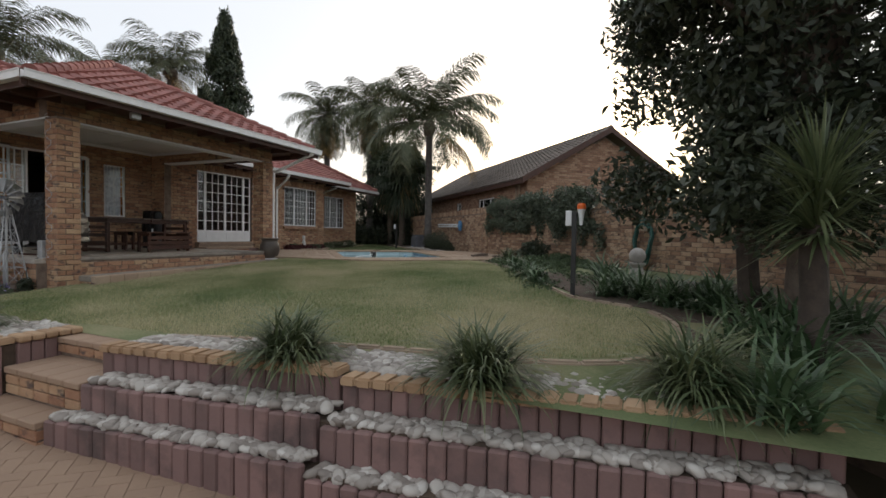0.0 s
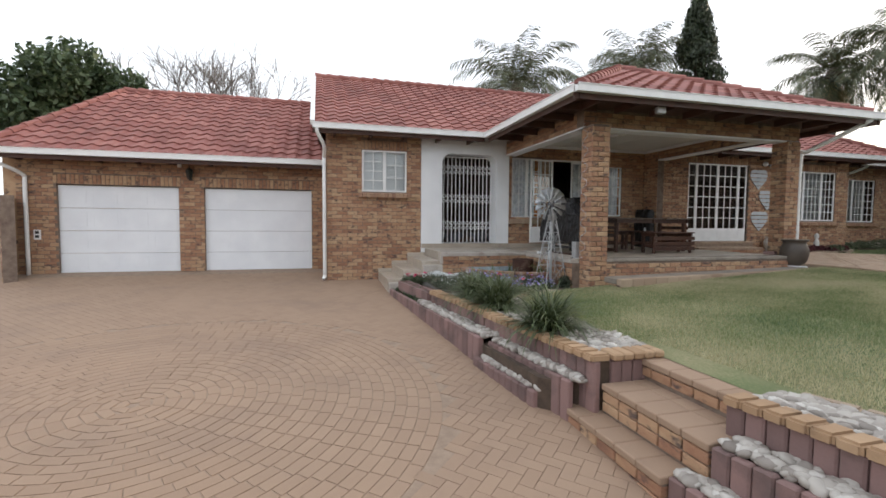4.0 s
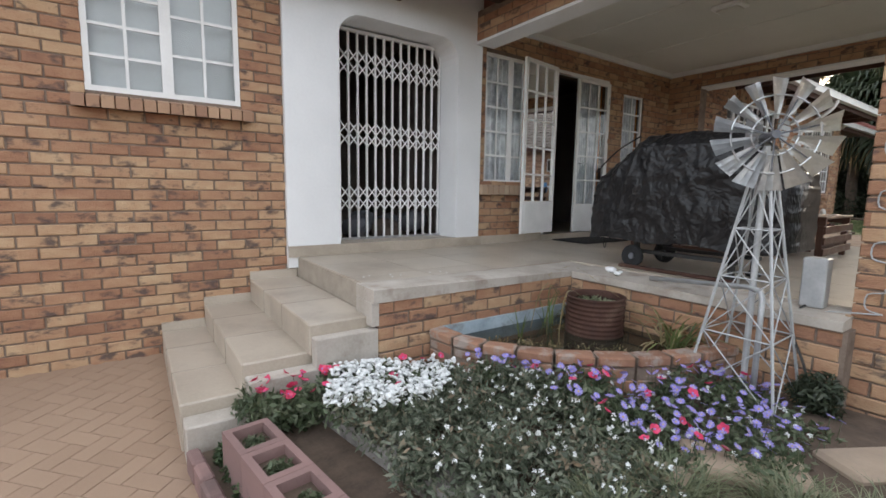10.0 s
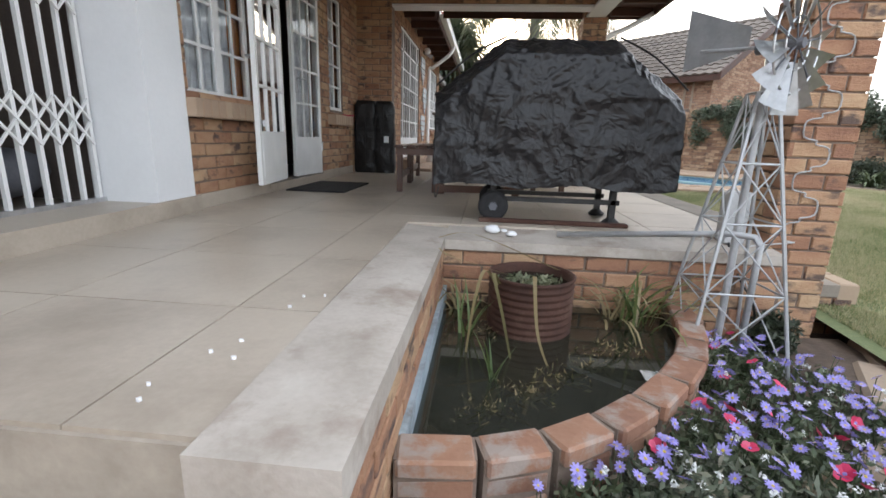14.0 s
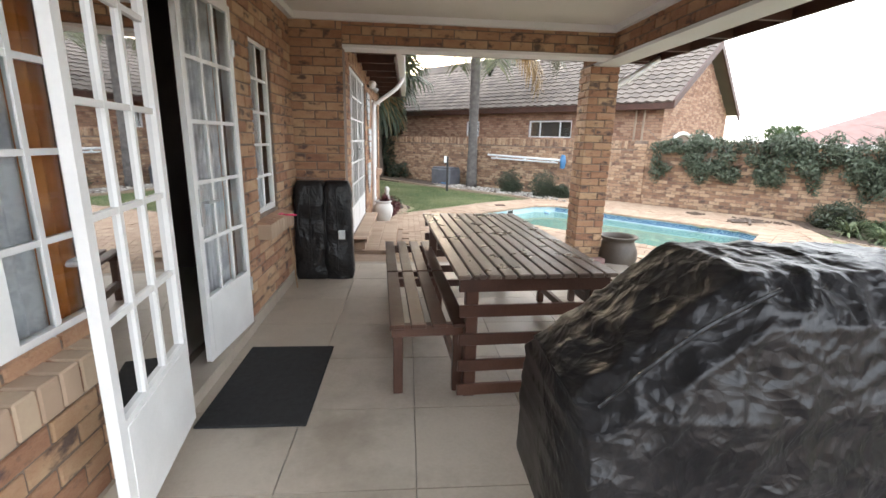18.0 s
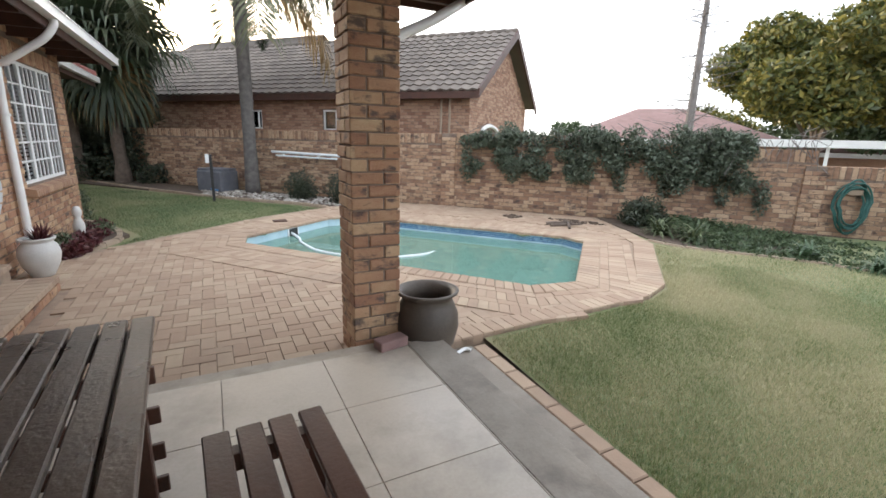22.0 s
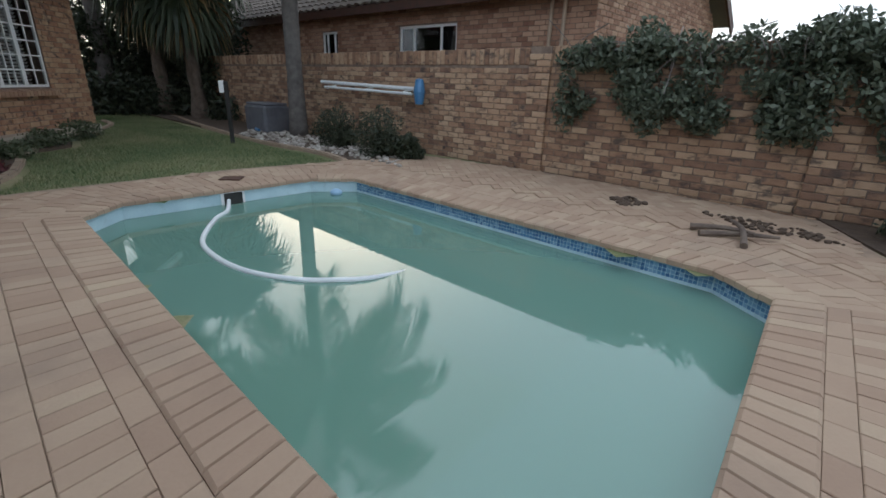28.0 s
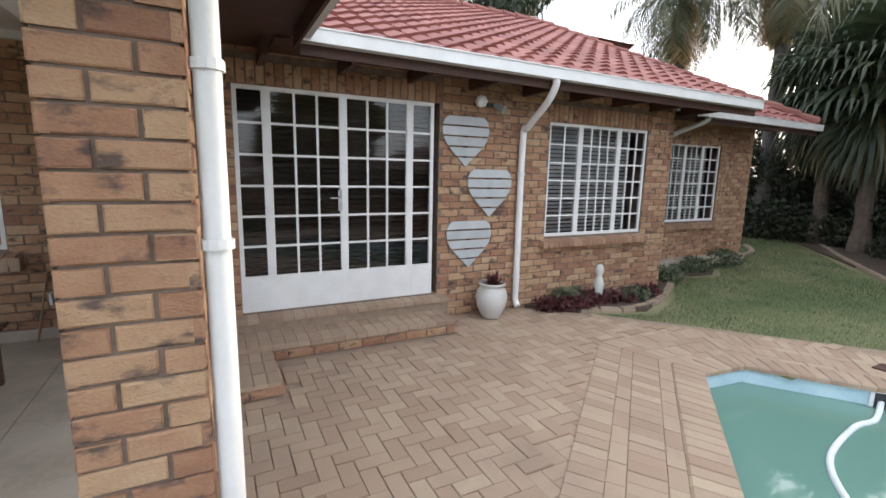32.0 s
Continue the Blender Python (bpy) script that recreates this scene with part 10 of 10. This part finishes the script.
gy = thing("grey_cover_plant", "dense grey-green bedding plant dotted with tiny white flowers", "plant")
leaf_cloud("foliage", "", "", cushion(P_GREY, 115, 4, 0.11), 26000, 0.010, M_GREYLEAF, 204, parent=gy, hollow=0.05, long=1.9)
o = leaf_cloud("small_flower", "", "", [((x, y, bed_top(x, y) + 0.02), (0.012, 0.012, 0.012)) for x, y in patch(P_GREY + [], 170, 11) + patch(P_VIOLET, 60, 12)], 2600, 0.0055, M_PETALW, 205, parent=gy, hollow=0.1, long=1.2)
tagged(o, "tiny white flowers", kind="stuff")
leaf_cloud("pocket_greens", "low green weeds in the kerb pocket beside the driveway", "plant", [((1.9 + 0.16 * k, L1(1.9 + 0.16 * k) + 0.15, 0.0), (0.10, 0.05, 0.06)) for k in range(10)], 4200, 0.012, M_SHRUB, 206, "stuff", hollow=0.1)
leaf_cloud("pocket_greens", "small plants in the hollow planter blocks", "plant", [((2.15 + 0.272 * k, L3(2.15 + 0.272 * k) + 0.09, 0.165), (0.06, 0.06, 0.04)) for k in range(6)], 900, 0.012, M_BEDLEAF, 207, "stuff", hollow=0.1)

# fine grass tufts and a dark clump by the stones
for k, (x, y, s) in enumerate(((3.50, 2.75, 0.75), (3.42, 2.40, 0.65), (4.05, 3.1, 0.8), (3.8, 3.05, 0.7))):
    strap_clump(x, y, 0.10, 520, 0.40 * s, 0.0035, 700 + k, "fuzzy tuft of fine grey-green ornamental grass", M_TUFT, (0.3, 1.5), 0.30, "grass_tuft", "grass tufts", 4, 0.20 * s)
leaf_cloud("rosemary_bush", "small dark needle-leaved bush at the pillar foot", "bush", [((3.55, 4.1, 0.28), (0.13, 0.11, 0.14))], 1600, 0.010, M_DARKLEAF, 208, hollow=0.1, long=2.4)

# reeds in the pond
def reeds(x, y, z, n, l, w, seed, material, label, up=(0.9, 1.5), droop=0.25, spread=0.12):
    strap_clump(x, y, z, n, l, w, seed, label, material, up, droop, "pond_reed", "pond reeds", 5, spread)


M_GREENREED = leafmat("green_reed", [(0.1, (0.06, 0.10, 0.03)), (0.5, (0.13, 0.18, 0.06)), (1.0, (0.25, 0.27, 0.10))])
reeds(2.74, 4.05, 0.30, 34, 0.50, 0.009, 800, M_REED, "dry straw-coloured reeds in the pond", (0.5, 1.5), 0.35)
reeds(2.80, 4.02, 0.30, 26, 0.48, 0.009, 801, M_GREENREED, "green reeds growing in the pond")
reeds(1.90, 3.75, 0.30, 9, 0.34, 0.008, 802, M_GREENREED, "green reeds growing in the pond", (1.1, 1.5), 0.1, 0.06)
reeds(2.02, 3.30, 0.30, 6, 0.26, 0.007, 803, M_GREENREED, "green reeds growing in the pond", (1.1, 1.5), 0.1, 0.04)
reeds(1.86, 4.08, 0.30, 14, 0.45, 0.009, 804, M_REED, "dry straw-coloured reeds in the pond", (0.4, 1.4), 0.35, 0.08)
dw = thing("dry_reed_straps", "bent dry reed straps hanging over the drum planter", "plant")
for pts in (((2.12, 3.44, 0.66), (2.06, 3.40, 0.74), (2.02, 3.33, 0.62), (1.99, 3.29, 0.36)), ((2.13, 3.46, 0.66), (2.10, 3.38, 0.73), (2.15, 3.30, 0.55), (2.19, 3.26, 0.38)),
            ((2.2, 3.6, 0.66), (1.9, 3.6, 0.74), (1.82, 3.7, 0.76)), ((2.45, 3.75, 0.66), (2.0, 3.80, 0.82), (1.8, 3.86, 0.78)), ((2.3, 3.5, 0.67), (2.28, 3.36, 0.72), (2.30, 3.27, 0.50), (2.36, 3.2, 0.35))):
    bm = bmesh.new()
    pth = smoothpath([(a - 0.08, b + 0.24, c - 0.05) for a, b, c in pts], 6)
    prev = None
    for i, p in enumerate(pth):
        w_ = 0.010 * (1 - 0.6 * i / len(pth))
        q = [bm.verts.new(p + Vector((w_, -w_ * 0.4, 0))), bm.verts.new(p - Vector((w_, -w_ * 0.4, 0)))]
        if prev:
            bm.faces.new((prev[0], prev[1], q[1], q[0]))
        prev = q
    part("strap", bm, M_REED, dw)
leaf_cloud("drum_litter", "fallen leaves and pond weed inside the drum", "leaves", [((2.22, 3.90, 0.568), (0.165, 0.165, 0.008))], 160, 0.016, M_TUFT, 210, "stuff", hollow=0.0)
leaf_cloud("pond_weed", "brown weed lying in the pond water", "weed", [((2.0 + 0.15 * (k % 5), 3.1 + 0.14 * k, 0.325), (0.14, 0.12, 0.004)) for k in range(6)], 420, 0.012, M_REED, 211, "stuff", hollow=0.0, long=2.5)
# white paint spots on the cement edge
pspots = thing("paint_spots", "dried white paint spots on the cement edge", "paint")
rnd = random.Random(33)
for k in range(8):
    x, y = rnd.uniform(1.25, 1.47), rnd.uniform(2.32, 3.3)
    pts = [(x + 0.007 * rnd.uniform(0.4, 1.2) * math.cos(t), y + 0.005 * rnd.uniform(0.4, 1.2) * math.sin(t)) for t in [q * math.tau / 7 for q in range(7)]]
    part("spot", prism(bmesh.new(), pts, FLOOR - 0.02, FLOOR + 0.0065), M_WHITE, pspots)

# ---- grass ----
def grass(name, label, poly, n, seed, hgt=(0.018, 0.042), w=0.0032, zf=lawn_z, avoid=None, material=M_GRASS):
    rs = np.random.RandomState(seed)
    lo, hi = np.min(poly, axis=0), np.max(poly, axis=0)
    pts = lo + rs.rand(int(n * 2.2), 2) * (hi - lo)
    keep = np.zeros(len(pts), bool)
    px, py = pts[:, 0], pts[:, 1]
    for (x0, y0), (x1, y1) in zip(poly, poly[1:] + poly[:1]):
        if y0 != y1:
            keep ^= ((y0 > py) != (y1 > py)) & (px < (x1 - x0) * (py - y0) / (y1 - y0) + x0)
    pts = pts[keep][:n]
    n = len(pts)
    z = np.array([zf(x, y) for x, y in pts])
    a = rs.rand(n) * math.tau
    h = hgt[0] + (hgt[1] - hgt[0]) * rs.rand(n)
    lean = 0.9 * rs.rand(n) * h
    b = rs.rand(n) * math.tau
    V = np.empty((n, 3, 3))
    V[:, 0] = np.stack([pts[:, 0] - w * np.cos(a), pts[:, 1] - w * np.sin(a), z - 0.004], 1)
    V[:, 1] = np.stack([pts[:, 0] + w * np.cos(a), pts[:, 1] + w * np.sin(a), z - 0.004], 1)
    V[:, 2] = np.stack([pts[:, 0] + lean * np.cos(b), pts[:, 1] + lean * np.sin(b), z + h], 1)
    me = bpy.data.meshes.new(name)
    me.vertices.add(3 * n)
    me.vertices.foreach_set("co", V.reshape(-1))
    me.loops.add(3 * n)
    me.loops.foreach_set("vertex_index", np.arange(3 * n))
    me.polygons.add(n)
    me.polygons.foreach_set("loop_start", np.arange(0, 3 * n, 3))
    me.update()
    me.validate()
    me.materials.append(material)
    tagged(new(name, me), label, "grass", kind="stuff")


LAWN_FRONT = [(4.42, 2.85), (5.3, 2.7), (6.9, 2.9), (7.4, 3.02), (8.55, 3.05), (10.3, 3.44), (11.9, 3.64), (12.6, 3.95), (12.95, 4.6), (12.9, 5.3), (12.65, 5.82), (12.3, 6.0), (11.85, 6.2), (11.15, 7.45), (10.42, 8.72), (9.6, 9.9), (9.1, 10.6), (8.85, 11.0), (7.9, 10.15), (7.05, 9.38), (6.54, 9.18), (4.42, 9.05)]
LAWN_NEAR = [(4.42, 4.7), (8.6, 5.6), (8.9, 9.4), (7.9, 10.1), (7.05, 9.38), (6.54, 9.18), (4.42, 9.05)]
LAWN_BACK = [(1.15, 13.8), (2.27, 14.8), (3.3, 15.72), (4.68, 16.5), (4.2, 17.0), (3.5, 17.7), (2.8, 18.65), (2.1, 19.5), (0.7, 21.1), (-0.5, 22.7), (-2.4, 25), (-4, 25), (-4, 20.5), (-1.1, 20.5), (-0.5, 18.9), (0.3, 17.6), (0.1, 16.6), (1.0, 15.4), (1.4, 14.5)]
grass("grass", "short lawn grass with dry straw blades", LAWN_FRONT, 210000, 1)
grass("grass", "short lawn grass beside the veranda and pool", LAWN_NEAR, 190000, 2, (0.015, 0.038), 0.0026)
grass("grass", "short green lawn grass behind the pool, shade put into its colour", LAWN_BACK, 110000, 3, (0.02, 0.05), 0.0034, material=M_SHADEGRASS)
grass("grass", "short lawn grass at the veranda pillar", [(4.12, 3.7), (4.42, 3.2), (4.42, 4.62), (4.1, 4.62)], 6000, 4)


# ---- the many pieces ----
for owner, items, near_to, many in LATER:
    kind_name = items[0][1][0].name.split(".")[0] if items else "brick"
    if items:
        place(owner, kind_name, items, near_to, many)
lay(deck, "paver", DECKQ, (4.2, 11.0), 280)
lay(drive_base, "paver", DRIVEQ, (5.0, 0.6), 260)
